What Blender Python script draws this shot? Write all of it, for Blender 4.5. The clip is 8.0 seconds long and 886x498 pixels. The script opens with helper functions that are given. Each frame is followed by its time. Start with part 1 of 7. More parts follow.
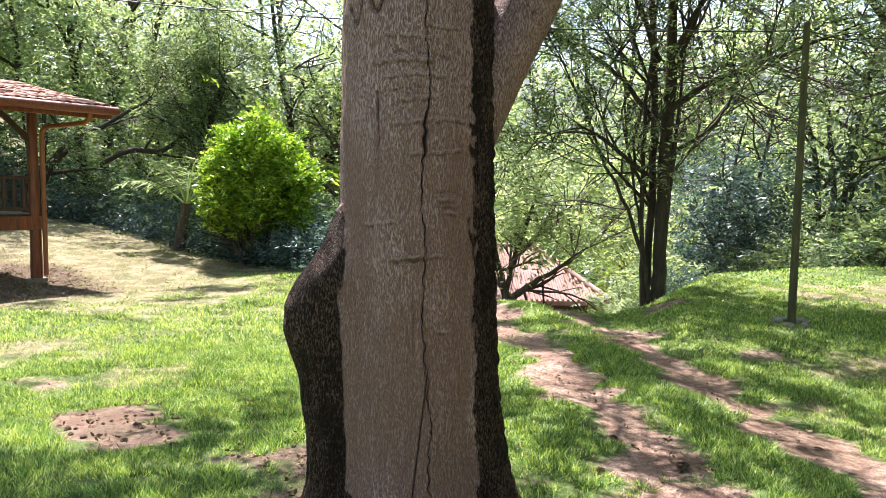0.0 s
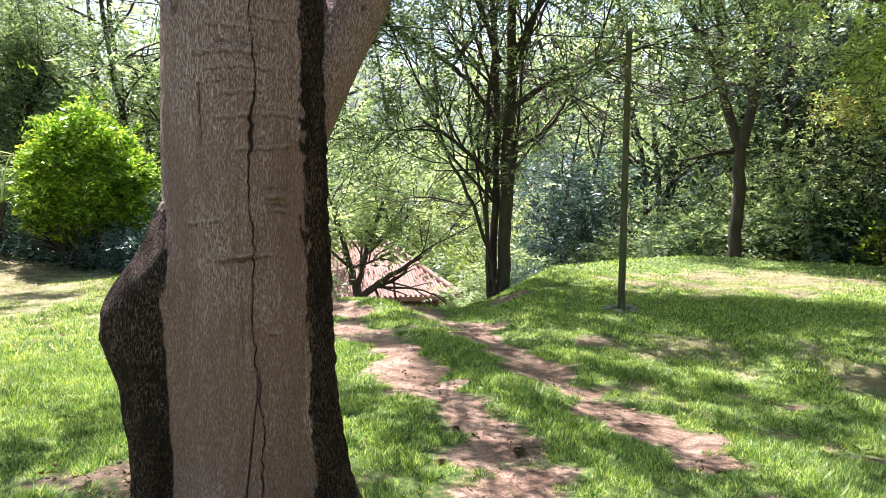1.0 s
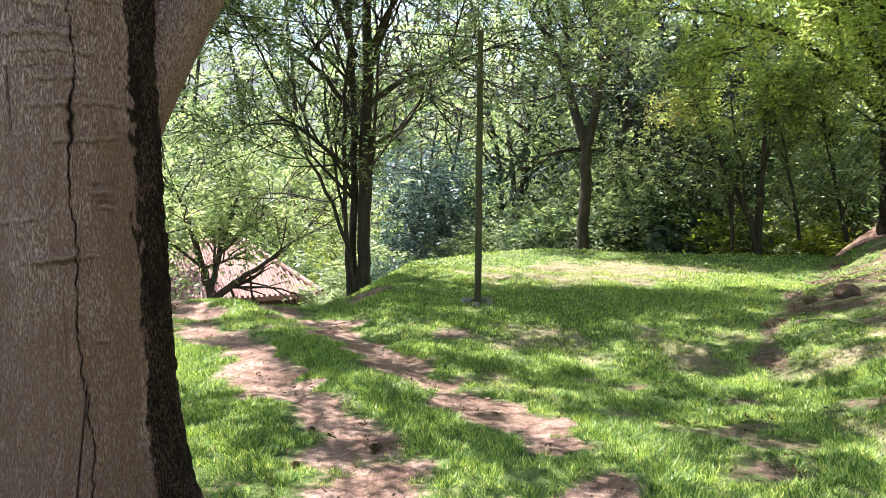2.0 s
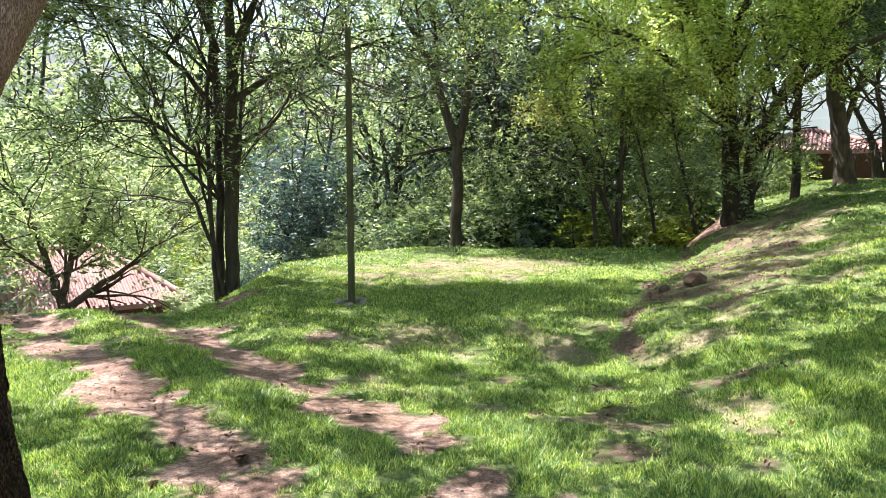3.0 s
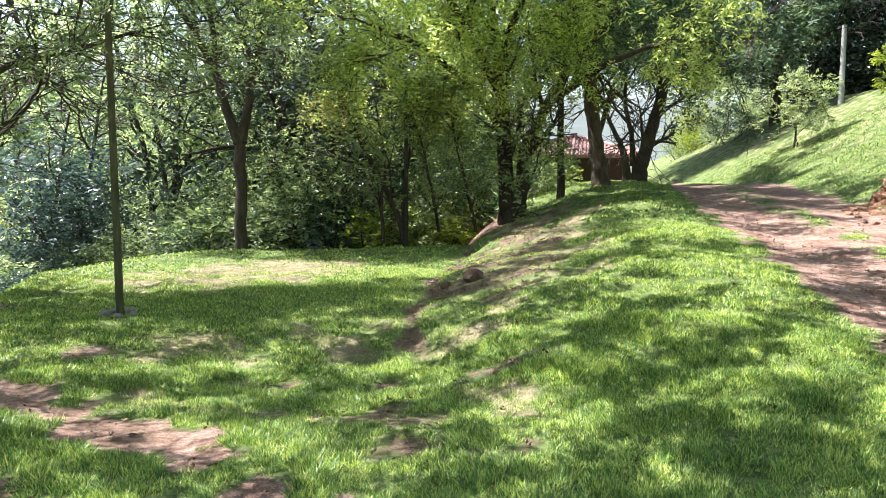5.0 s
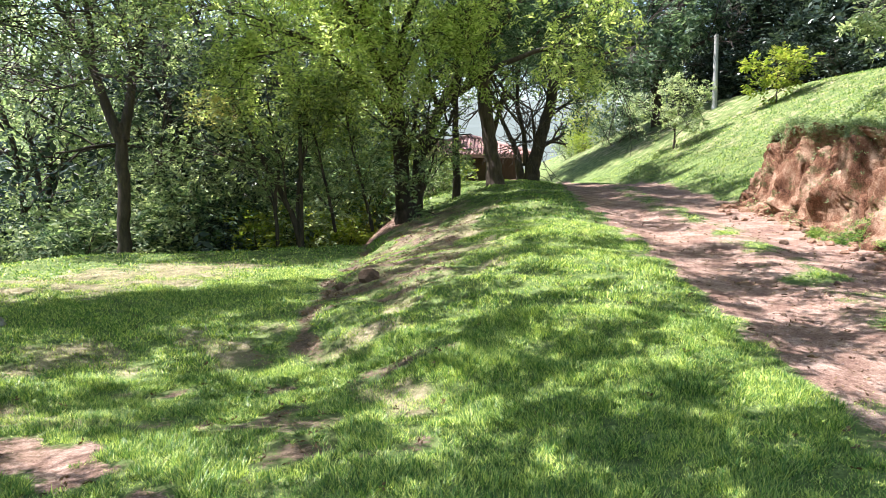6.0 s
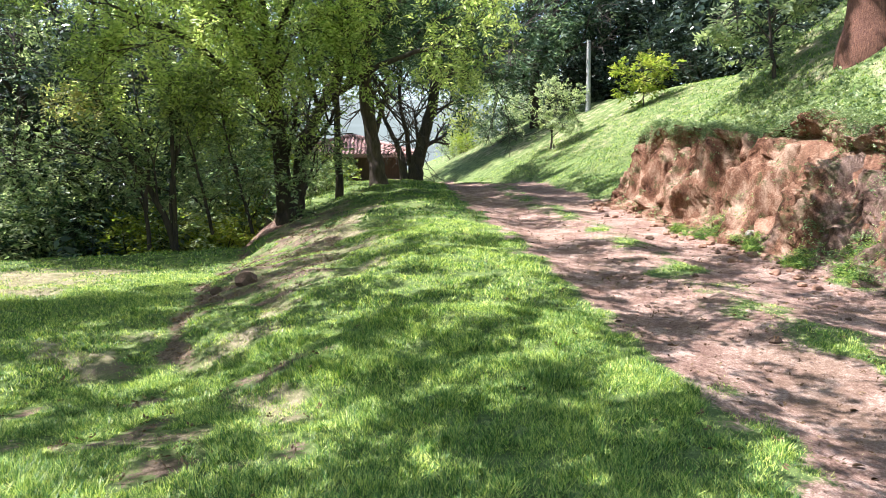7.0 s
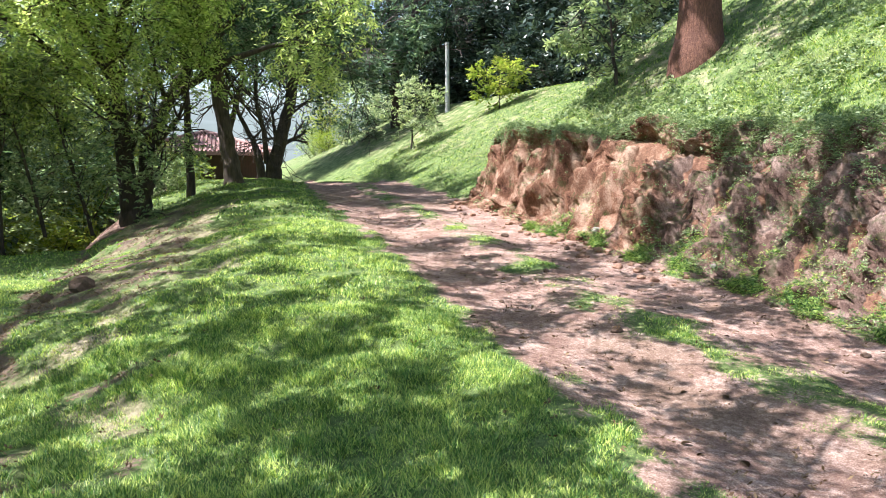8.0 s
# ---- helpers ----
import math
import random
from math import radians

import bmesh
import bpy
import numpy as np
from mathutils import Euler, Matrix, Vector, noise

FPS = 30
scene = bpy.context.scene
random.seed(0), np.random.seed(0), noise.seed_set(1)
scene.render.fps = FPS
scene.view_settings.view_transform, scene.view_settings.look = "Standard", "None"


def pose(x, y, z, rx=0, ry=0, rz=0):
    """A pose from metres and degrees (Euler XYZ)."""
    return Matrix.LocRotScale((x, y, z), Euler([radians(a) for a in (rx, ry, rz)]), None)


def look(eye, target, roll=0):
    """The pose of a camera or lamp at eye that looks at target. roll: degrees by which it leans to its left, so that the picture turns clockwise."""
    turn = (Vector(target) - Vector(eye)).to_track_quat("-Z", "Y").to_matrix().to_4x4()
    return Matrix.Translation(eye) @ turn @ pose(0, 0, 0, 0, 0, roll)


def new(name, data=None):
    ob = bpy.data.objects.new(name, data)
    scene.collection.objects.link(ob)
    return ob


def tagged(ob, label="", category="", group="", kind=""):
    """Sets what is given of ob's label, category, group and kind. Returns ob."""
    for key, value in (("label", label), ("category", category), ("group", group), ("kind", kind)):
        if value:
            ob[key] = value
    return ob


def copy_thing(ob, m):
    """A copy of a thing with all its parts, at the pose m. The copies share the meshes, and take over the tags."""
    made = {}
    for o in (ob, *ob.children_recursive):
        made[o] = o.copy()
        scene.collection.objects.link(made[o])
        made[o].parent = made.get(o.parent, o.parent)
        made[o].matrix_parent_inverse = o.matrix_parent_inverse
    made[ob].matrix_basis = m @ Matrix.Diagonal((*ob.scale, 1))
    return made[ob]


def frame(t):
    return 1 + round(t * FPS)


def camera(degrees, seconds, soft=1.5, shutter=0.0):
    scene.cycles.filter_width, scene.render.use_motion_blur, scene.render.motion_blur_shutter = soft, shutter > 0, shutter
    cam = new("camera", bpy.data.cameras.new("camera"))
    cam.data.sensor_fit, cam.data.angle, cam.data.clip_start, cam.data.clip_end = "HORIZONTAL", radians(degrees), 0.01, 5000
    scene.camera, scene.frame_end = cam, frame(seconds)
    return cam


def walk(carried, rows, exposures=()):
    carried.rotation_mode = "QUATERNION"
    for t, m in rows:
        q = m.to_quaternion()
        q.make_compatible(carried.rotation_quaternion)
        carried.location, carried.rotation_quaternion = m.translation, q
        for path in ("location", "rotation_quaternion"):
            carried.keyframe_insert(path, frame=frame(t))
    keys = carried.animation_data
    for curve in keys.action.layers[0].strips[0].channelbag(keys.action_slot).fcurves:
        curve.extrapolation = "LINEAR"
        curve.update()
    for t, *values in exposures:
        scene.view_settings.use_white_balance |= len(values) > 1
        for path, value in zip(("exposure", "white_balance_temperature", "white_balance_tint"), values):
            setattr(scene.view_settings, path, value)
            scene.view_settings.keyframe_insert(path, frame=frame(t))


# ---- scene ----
# ---------- camera ----------
cam = camera(64.41, 8.0, soft=0.5)
EYE = 1.6
ROWS = [
    (0.0, 0.0000, 0.0000, 0.0000, 0.000, -4.785, -0.759),
    (0.5, 0.0506, 0.0047, 0.0018, -6.683, -4.870, -0.747),
    (1.0, 0.0996, 0.0095, -0.0017, -11.806, -4.887, -0.599),
    (1.5, 0.1409, 0.0117, -0.0030, -16.825, -5.005, -0.514),
    (2.0, 0.1700, 0.0167, -0.0051, -22.972, -5.100, -0.483),
    (3.5, 0.2712, 0.0246, -0.0058, -37.089, -5.132, 0.204),
    (4.0, 0.2814, 0.0099, -0.0078, -40.662, -5.115, 0.138),
    (4.5, 0.3031, -0.0202, -0.0015, -43.848, -5.096, 0.110),
    (5.0, 0.3385, -0.0546, 0.0021, -49.774, -5.107, -0.054),
    (6.5, 0.3996, -0.1430, 0.0096, -61.881, -5.194, 0.229),
    (7.0, 0.4503, -0.1805, 0.0065, -67.149, -5.206, 0.302),
    (7.5, 0.5029, -0.2128, -0.0032, -72.562, -5.190, 0.307),
    (8.0, 0.5338, -0.2449, -0.0142, -78.188, -5.261, 0.121),
]
EXPOSURE = 1.68
walk(cam, [(t, pose(x, y, EYE + z, 90 + pitch, roll, yaw)) for t, x, y, z, yaw, pitch, roll in ROWS],
     exposures=[(0.0, EXPOSURE + 0.03, 6500, 16), (2.0, EXPOSURE + 0.08, 6400, 16), (5.0, EXPOSURE, 6300, 16), (6.5, EXPOSURE - 0.05, 6150, 16), (8.0, EXPOSURE - 0.11, 6000, 16)])

# ---------- world and sun ----------
SUN_AZ, SUN_EL = -25.0, 63.0
world = bpy.data.worlds.new("sky")
scene.world = world
world.use_nodes = True
wn = world.node_tree
sky = wn.nodes.new("ShaderNodeTexSky")
sky.sky_type = "NISHITA"
sky.sun_disc = False
sky.sun_elevation, sky.sun_rotation = radians(SUN_EL), radians(SUN_AZ)
sky.air_density, sky.dust_density, sky.ozone_density = 1.5, 1.6, 1.6
wn.links.new(sky.outputs["Color"], wn.nodes["Background"].inputs["Color"])
wn.nodes["Background"].inputs["Strength"].default_value = 0.086
sun_data = bpy.data.lights.new("sun", "SUN")
sun_data.energy, sun_data.angle, sun_data.color = 5.0, radians(0.53), (1.0, 0.965, 0.92)
sun = new("sun", sun_data)
sa, se = radians(SUN_AZ), radians(SUN_EL)
sun_from = Vector((math.sin(sa) * math.cos(se), math.cos(sa) * math.cos(se), math.sin(se)))
sun.matrix_basis = look(sun_from * 80, (0, 0, 0))


# ---------- materials ----------
def material(name, rough=0.8):
    m = bpy.data.materials.new(name)
    m.use_nodes = True
    b = m.node_tree.nodes["Principled BSDF"]
    b.inputs["Roughness"].default_value = rough
    return m, m.node_tree, b


def node(nt, kind, **values):
    n = nt.nodes.new(kind)
    for key, value in values.items():
        n.inputs[key.replace("_", " ")].default_value = value
    return n


def noise_tex(nt, scale, detail=5.0, rough=0.6, stretch=None, space="Object"):
    tc = nt.nodes.new("ShaderNodeTexCoord")
    n = node(nt, "ShaderNodeTexNoise", Scale=scale, Detail=detail, Roughness=rough)
    if stretch:
        mp = nt.nodes.new("ShaderNodeMapping")
        mp.inputs["Scale"].default_value = stretch
        nt.links.new(tc.outputs[space], mp.inputs["Vector"])
        nt.links.new(mp.outputs["Vector"], n.inputs["Vector"])
    else:
        nt.links.new(tc.outputs[space], n.inputs["Vector"])
    return n.outputs["Fac"]


def ramp(nt, fac, stops):
    r = nt.nodes.new("ShaderNodeValToRGB")
    while len(r.color_ramp.elements) < len(stops):
        r.color_ramp.elements.new(0.5)
    for e, (p, c) in zip(r.color_ramp.elements, stops):
        e.position = p
        e.color = (*c, 1.0) if len(c) == 3 else c
    nt.links.new(fac, r.inputs["Fac"])
    return r.outputs["Color"]


def mix(nt, fac, a, b, mode="MIX"):
    m = nt.nodes.new("ShaderNodeMix")
    m.data_type, m.blend_type = "RGBA", mode
    for value, sock in ((fac, m.inputs[0]), (a, m.inputs[6]), (b, m.inputs[7])):
        if isinstance(value, bpy.types.NodeSocket):
            nt.links.new(value, sock)
        elif isinstance(value, (int, float)):
            sock.default_value = value
        else:
            sock.default_value = (*value, 1.0)
    return m.outputs[2]


def calc(nt, op, a, b=0.0):
    m = nt.nodes.new("ShaderNodeMath")
    m.operation = op
    for value, sock in ((a, m.inputs[0]), (b, m.inputs[1])):
        if isinstance(value, bpy.types.NodeSocket):
            nt.links.new(value, sock)
        else:
            sock.default_value = value
    return m.outputs[0]


def bump(nt, bsdf, height, strength=0.5, distance=0.02):
    b = node(nt, "ShaderNodeBump", Strength=strength, Distance=distance)
    nt.links.new(height, b.inputs["Height"])
    nt.links.new(b.outputs["Normal"], bsdf.inputs["Normal"])


def step(nt, fac, lo, hi):
    r = nt.nodes.new("ShaderNodeMapRange")
    r.interpolation_type = "SMOOTHSTEP"
    nt.links.new(fac, r.inputs["Value"])
    r.inputs["From Min"].default_value, r.inputs["From Max"].default_value = lo, hi
    return r.outputs["Result"]


def island(nt):
    return nt.nodes.new("ShaderNodeNewGeometry").outputs["Random Per Island"]


def leaf_material(name, dark, mid, light, through_light=0.4, gloss=0.45, patch=0.35, stops=(0.15, 0.5, 0.9), upright=0.0):
    """Leaves: colour varies leaf by leaf and in patches; light comes through the blade."""
    m, nt, b = material(name, gloss)
    rnd = island(nt)
    big = noise_tex(nt, patch, 2.0)
    own = nt.nodes.new("ShaderNodeObjectInfo").outputs["Random"]
    fac = calc(nt, "ADD", calc(nt, "MULTIPLY", rnd, 0.55), calc(nt, "ADD", calc(nt, "MULTIPLY", big, 0.42), calc(nt, "MULTIPLY", own, 0.16)))
    col = ramp(nt, fac, list(zip(stops, (dark, mid, light))))
    nt.links.new(col, b.inputs["Base Color"])
    b.inputs["Specular IOR Level"].default_value = 0.28
    tr = nt.nodes.new("ShaderNodeBsdfTranslucent")
    warm = mix(nt, 1.0, col, (1.35, 1.42, 0.85), "MULTIPLY")
    nt.links.new(warm, tr.inputs["Color"])
    if upright:
        # blades of turf curl: their light averages round the upright
        geo = nt.nodes.new("ShaderNodeNewGeometry")
        turn = nt.nodes.new("ShaderNodeVectorMath")
        turn.operation = "MULTIPLY_ADD"
        nt.links.new(geo.outputs["Normal"], turn.inputs[0])
        turn.inputs[1].default_value = (1 - upright,) * 3
        turn.inputs[2].default_value = (0, 0, upright)
        way = nt.nodes.new("ShaderNodeVectorMath")
        way.operation = "NORMALIZE"
        nt.links.new(turn.outputs[0], way.inputs[0])
        nt.links.new(way.outputs[0], b.inputs["Normal"])
    ms = nt.nodes.new("ShaderNodeMixShader")
    ms.inputs[0].default_value = through_light
    nt.links.new(b.outputs[0], ms.inputs[1])
    nt.links.new(tr.outputs[0], ms.inputs[2])
    nt.links.new(ms.outputs[0], nt.nodes["Material Output"].inputs["Surface"])
    return m


def bark_material(name, dark, light, scale=14.0, lift=0.02, moss=None):
    m, nt, b = material(name, 0.9)
    fine = noise_tex(nt, scale, 7.0, 0.65, (1, 1, 0.22))
    patch = noise_tex(nt, 1.6, 4.0, 0.6)
    col = ramp(nt, fine, [(0.3, dark), (0.7, light)])
    if moss:
        col = mix(nt, step(nt, patch, 0.5, 0.68), col, moss)
    else:
        col = mix(nt, calc(nt, "MULTIPLY", step(nt, patch, 0.45, 0.75), 0.5), col, dark)
    nt.links.new(col, b.inputs["Base Color"])
    bump(nt, b, fine, 0.8, lift)
    return m


def wood_material(name, dark, light, rough=0.55, along=(12, 12, 0.7)):
    m, nt, b = material(name, rough)
    grain = noise_tex(nt, 4.0, 6.0, 0.6, along)
    stain = noise_tex(nt, 1.3, 3.0)
    col = ramp(nt, grain, [(0.3, dark), (0.72, light)])
    col = mix(nt, calc(nt, "MULTIPLY", step(nt, stain, 0.5, 0.75), 0.35), col, dark)
    nt.links.new(col, b.inputs["Base Color"])
    bump(nt, b, grain, 0.35, 0.006)
    return m


def plain_material(name, a, c, scale=6.0, rough=0.7, metal=0.0, lift=0.004):
    m, nt, b = material(name, rough)
    b.inputs["Metallic"].default_value = metal
    n1 = noise_tex(nt, scale, 6.0)
    n2 = noise_tex(nt, scale * 0.18, 3.0)
    col = ramp(nt, calc(nt, "ADD", calc(nt, "MULTIPLY", n1, 0.55), calc(nt, "MULTIPLY", n2, 0.45)), [(0.35, a), (0.65, c)])
    nt.links.new(col, b.inputs["Base Color"])
    bump(nt, b, n1, 0.3, lift)
    return m


# ground: grass soil, bare red earth, road dust and clay, by painted cover
def ground_material():
    m, nt, b = material("ground_cover", 0.95)
    fine = noise_tex(nt, 26.0, 6.0, 0.7)
    mid = noise_tex(nt, 3.2, 5.0, 0.6)
    wide = noise_tex(nt, 0.5, 3.0)
    at = nt.nodes.new("ShaderNodeAttribute")
    at.attribute_name = "cover"
    sep = nt.nodes.new("ShaderNodeSeparateColor")
    nt.links.new(at.outputs["Color"], sep.inputs["Color"])
    grass = ramp(nt, calc(nt, "ADD", calc(nt, "MULTIPLY", fine, 0.5), calc(nt, "MULTIPLY", mid, 0.5)),
                 [(0.36, (0.030, 0.052, 0.018)), (0.52, (0.130, 0.180, 0.056)), (0.68, (0.30, 0.33, 0.14))])
    straw = ramp(nt, calc(nt, "ADD", calc(nt, "MULTIPLY", fine, 0.55), calc(nt, "MULTIPLY", mid, 0.45)), [(0.38, (0.085, 0.090, 0.040)), (0.50, (0.22, 0.190, 0.11)), (0.62, (0.42, 0.345, 0.245))])
    dry = step(nt, calc(nt, "ADD", sep.outputs["Green"], calc(nt, "MULTIPLY", calc(nt, "SUBTRACT", mid, 0.5), 1.1)), 0.35, 0.75)
    col = mix(nt, dry, grass, straw)
    grit = noise_tex(nt, 95.0, 4.0, 0.7)
    earth = ramp(nt, calc(nt, "ADD", calc(nt, "ADD", calc(nt, "MULTIPLY", fine, 0.35), calc(nt, "MULTIPLY", mid, 0.30)), calc(nt, "MULTIPLY", grit, 0.35)),
                 [(0.37, (0.070, 0.040, 0.030)), (0.49, (0.230, 0.142, 0.108)), (0.61, (0.52, 0.385, 0.315))])
    stain = step(nt, noise_tex(nt, 1.7, 8.0, 0.68), 0.50, 0.63)
    earth = mix(nt, calc(nt, "MULTIPLY", stain, 0.5), earth, (0.120, 0.066, 0.050))
    bare = step(nt, calc(nt, "ADD", sep.outputs["Red"], calc(nt, "MULTIPLY", calc(nt, "SUBTRACT", calc(nt, "ADD", calc(nt, "MULTIPLY", mid, 0.45), calc(nt, "MULTIPLY", fine, 0.55)), 0.5), 2.0)), 0.36, 0.66)
    col = mix(nt, bare, col, earth)
    clay = ramp(nt, calc(nt, "ADD", calc(nt, "MULTIPLY", mid, 0.6), calc(nt, "MULTIPLY", fine, 0.4)),
                [(0.36, (0.075, 0.034, 0.022)), (0.5, (0.19, 0.098, 0.062)), (0.64, (0.36, 0.235, 0.165))])
    cl = step(nt, calc(nt, "ADD", sep.outputs["Blue"], calc(nt, "MULTIPLY", calc(nt, "SUBTRACT", mid, 0.5), 0.8)), 0.4, 0.6)
    col = mix(nt, cl, col, clay)
    soil = ramp(nt, calc(nt, "ADD", calc(nt, "MULTIPLY", fine, 0.4), calc(nt, "ADD", calc(nt, "MULTIPLY", mid, 0.25), calc(nt, "MULTIPLY", grit, 0.35))),
                [(0.38, (0.026, 0.017, 0.013)), (0.49, (0.100, 0.068, 0.051)), (0.60, (0.25, 0.180, 0.135))])
    so = step(nt, calc(nt, "ADD", at.outputs["Alpha"], calc(nt, "MULTIPLY", calc(nt, "SUBTRACT", calc(nt, "ADD", calc(nt, "MULTIPLY", mid, 0.45), calc(nt, "MULTIPLY", fine, 0.55)), 0.5), 2.6)), 0.40, 0.64)
    col = mix(nt, so, col, soil)
    dusk = calc(nt, "MULTIPLY", step(nt, wide, 0.45, 0.7), 0.25)
    col = mix(nt, dusk, col, (0.12, 0.10, 0.05))
    nt.links.new(col, b.inputs["Base Color"])
    b.inputs["Specular IOR Level"].default_value = 0.15
    bump(nt, b, calc(nt, "ADD", calc(nt, "ADD", fine, calc(nt, "MULTIPLY", grit, 0.4)), calc(nt, "MULTIPLY", mid, 1.5)), 0.8, 0.03)
    return m


GROUND = ground_material()
GRASS = leaf_material("grass_blades", (0.016, 0.050, 0.014), (0.118, 0.245, 0.050), (0.61, 0.66, 0.18), 0.30, 0.38, 2.2, (0.26, 0.54, 0.88), 0.15)
STRAW = leaf_material("dry_grass_blades", (0.12, 0.105, 0.056), (0.30, 0.270, 0.135), (0.54, 0.49, 0.27), 0.22, 0.6, 0.8, upright=0.35)
LEAF_FRESH = leaf_material("leaves_fresh_green", (0.050, 0.094, 0.050), (0.180, 0.245, 0.130), (0.48, 0.52, 0.33), 0.48)
LEAF_AIRY = leaf_material("leaves_pale_airy_green", (0.070, 0.115, 0.062), (0.250, 0.325, 0.185), (0.58, 0.62, 0.42), 0.54)
LEAF_FAR = leaf_material("leaves_distant_green", (0.045, 0.068, 0.038), (0.105, 0.142, 0.078), (0.22, 0.265, 0.155), 0.35, 0.5, 0.08)
LEAF_DEEP = leaf_material("leaves_deep_green", (0.020, 0.046, 0.028), (0.080, 0.138, 0.082), (0.30, 0.38, 0.26), 0.36, 0.27)
LEAF_BLUE = leaf_material("leaves_blue_green", (0.016, 0.036, 0.038), (0.048, 0.088, 0.090), (0.16, 0.225, 0.215), 0.25, 0.34)
# shade of backlit trees is put into this leaf colour
LEAF_SHADED = leaf_material("leaves_shade_darkened_green", (0.014, 0.026, 0.020), (0.034, 0.056, 0.040), (0.115, 0.150, 0.118), 0.20, 0.24)
LEAF_LIME = leaf_material("leaves_lime_green", (0.022, 0.065, 0.014), (0.16, 0.30, 0.030), (0.56, 0.66, 0.095), 0.38, 0.34, 1.6, (0.24, 0.54, 0.90))
LEAF_YELLOW = leaf_material("leaves_yellow_green", (0.10, 0.16, 0.02), (0.22, 0.29, 0.045), (0.40, 0.40, 0.09), 0.50)
LEAF_VERGE = leaf_material("leaves_bright_drooping", (0.050, 0.092, 0.026), (0.27, 0.36, 0.11), (0.72, 0.75, 0.34), 0.50)
WEED = leaf_material("leaves_of_weeds", (0.040, 0.076, 0.034), (0.150, 0.215, 0.092), (0.44, 0.49, 0.25), 0.30, 0.5, 1.2, upright=0.2)
LEAF_CREAM = leaf_material("leaves_cream_yellow", (0.22, 0.22, 0.07), (0.46, 0.42, 0.18), (0.70, 0.62, 0.34), 0.45)
LEAF_DRY = leaf_material("leaves_dry_brown", (0.05, 0.028, 0.014), (0.12, 0.07, 0.035), (0.25, 0.17, 0.09), 0.1, 0.7)
BARK_GREY = bark_material("bark_grey_brown", (0.035, 0.024, 0.018), (0.145, 0.108, 0.082))
BARK_DARK = bark_material("bark_dark", (0.018, 0.014, 0.011), (0.085, 0.062, 0.048))
BARK_RED = bark_material("bark_red_brown", (0.060, 0.022, 0.012), (0.205, 0.090, 0.052), 46.0, 0.03)
POLE_WOOD = bark_material("weathered_pole_wood", (0.04, 0.04, 0.02), (0.13, 0.12, 0.06), 18.0, 0.004)
POLE_GREY = plain_material("grey_concrete_pole", (0.25, 0.25, 0.23), (0.45, 0.45, 0.42))
CABIN_WOOD = wood_material("stained_red_wood", (0.075, 0.018, 0.009), (0.30, 0.078, 0.034), 0.4)
CABIN_DARK = wood_material("dark_stained_wood", (0.03, 0.014, 0.009), (0.09, 0.042, 0.026))
TILE = plain_material("faded_clay_roof_tile", (0.25, 0.125, 0.105), (0.44, 0.275, 0.245), 3.0, 0.8)
STONE = plain_material("pale_stone", (0.14, 0.12, 0.10), (0.33, 0.30, 0.26), 14.0, 0.9, 0.0, 0.01)
WIRE = plain_material("black_cable", (0.012, 0.012, 0.012), (0.03, 0.03, 0.03), 5.0, 0.5)
# greyed green: the haze of distance is put into the hills' colour
HILL = leaf_material("far_wooded_hill_hazed", (0.060, 0.078, 0.072), (0.095, 0.115, 0.105), (0.14, 0.165, 0.15), 0.0, 0.9, 0.03)

# ---------- terrain ----------
ROAD_O, ROAD_U, ROAD_V = np.array((4.4, -0.7)), np.array((0.877, 0.480)), np.array((0.480, -0.877))


def smooth(a, lo, hi):
    t = np.clip((a - lo) / (hi - lo), 0, 1)
    return t * t * (3 - 2 * t)


def wave(x, y, scale, seed):
    """Cheap smooth unevenness, about -1 to 1."""
    r = np.random.RandomState(seed)
    total = 0
    for k in range(5):
        a, p = r.uniform(0, 6.28), r.uniform(0, 6.28)
        f = 6.28 / scale * r.uniform(0.6, 1.7)
        total = total + np.sin((x * math.cos(a) + y * math.sin(a)) * f + p + 0.8 * np.sin((y * math.cos(a) - x * math.sin(a)) * f * 0.7))
    return total / 3.0


def road_sn(x, y):
    return (x - ROAD_O[0]) * ROAD_U[0] + (y - ROAD_O[1]) * ROAD_U[1], (x - ROAD_O[0]) * ROAD_V[0] + (y - ROAD_O[1]) * ROAD_V[1]


def road_height(s):
    up = 0.085 * (np.sqrt(s * s + 2.0) + s) / 2
    return 1.72 - (np.sqrt((1.72 - up) ** 2 + 0.02) + (1.72 - up)) / 2


EDGE_AZ = (-180, -60, -29, -25, -19, -12, -5, 0, 12.5, 14, 17, 22, 27, 33, 45, 52, 58, 64, 72, 180)
EDGE_D = (60, 40, 24, 22, 17.5, 14, 11.3, 10.2, 9.9, 10.3, 11.8, 15.8, 17.3, 17.7, 17.8, 18.8, 24, 45, 90, 90)


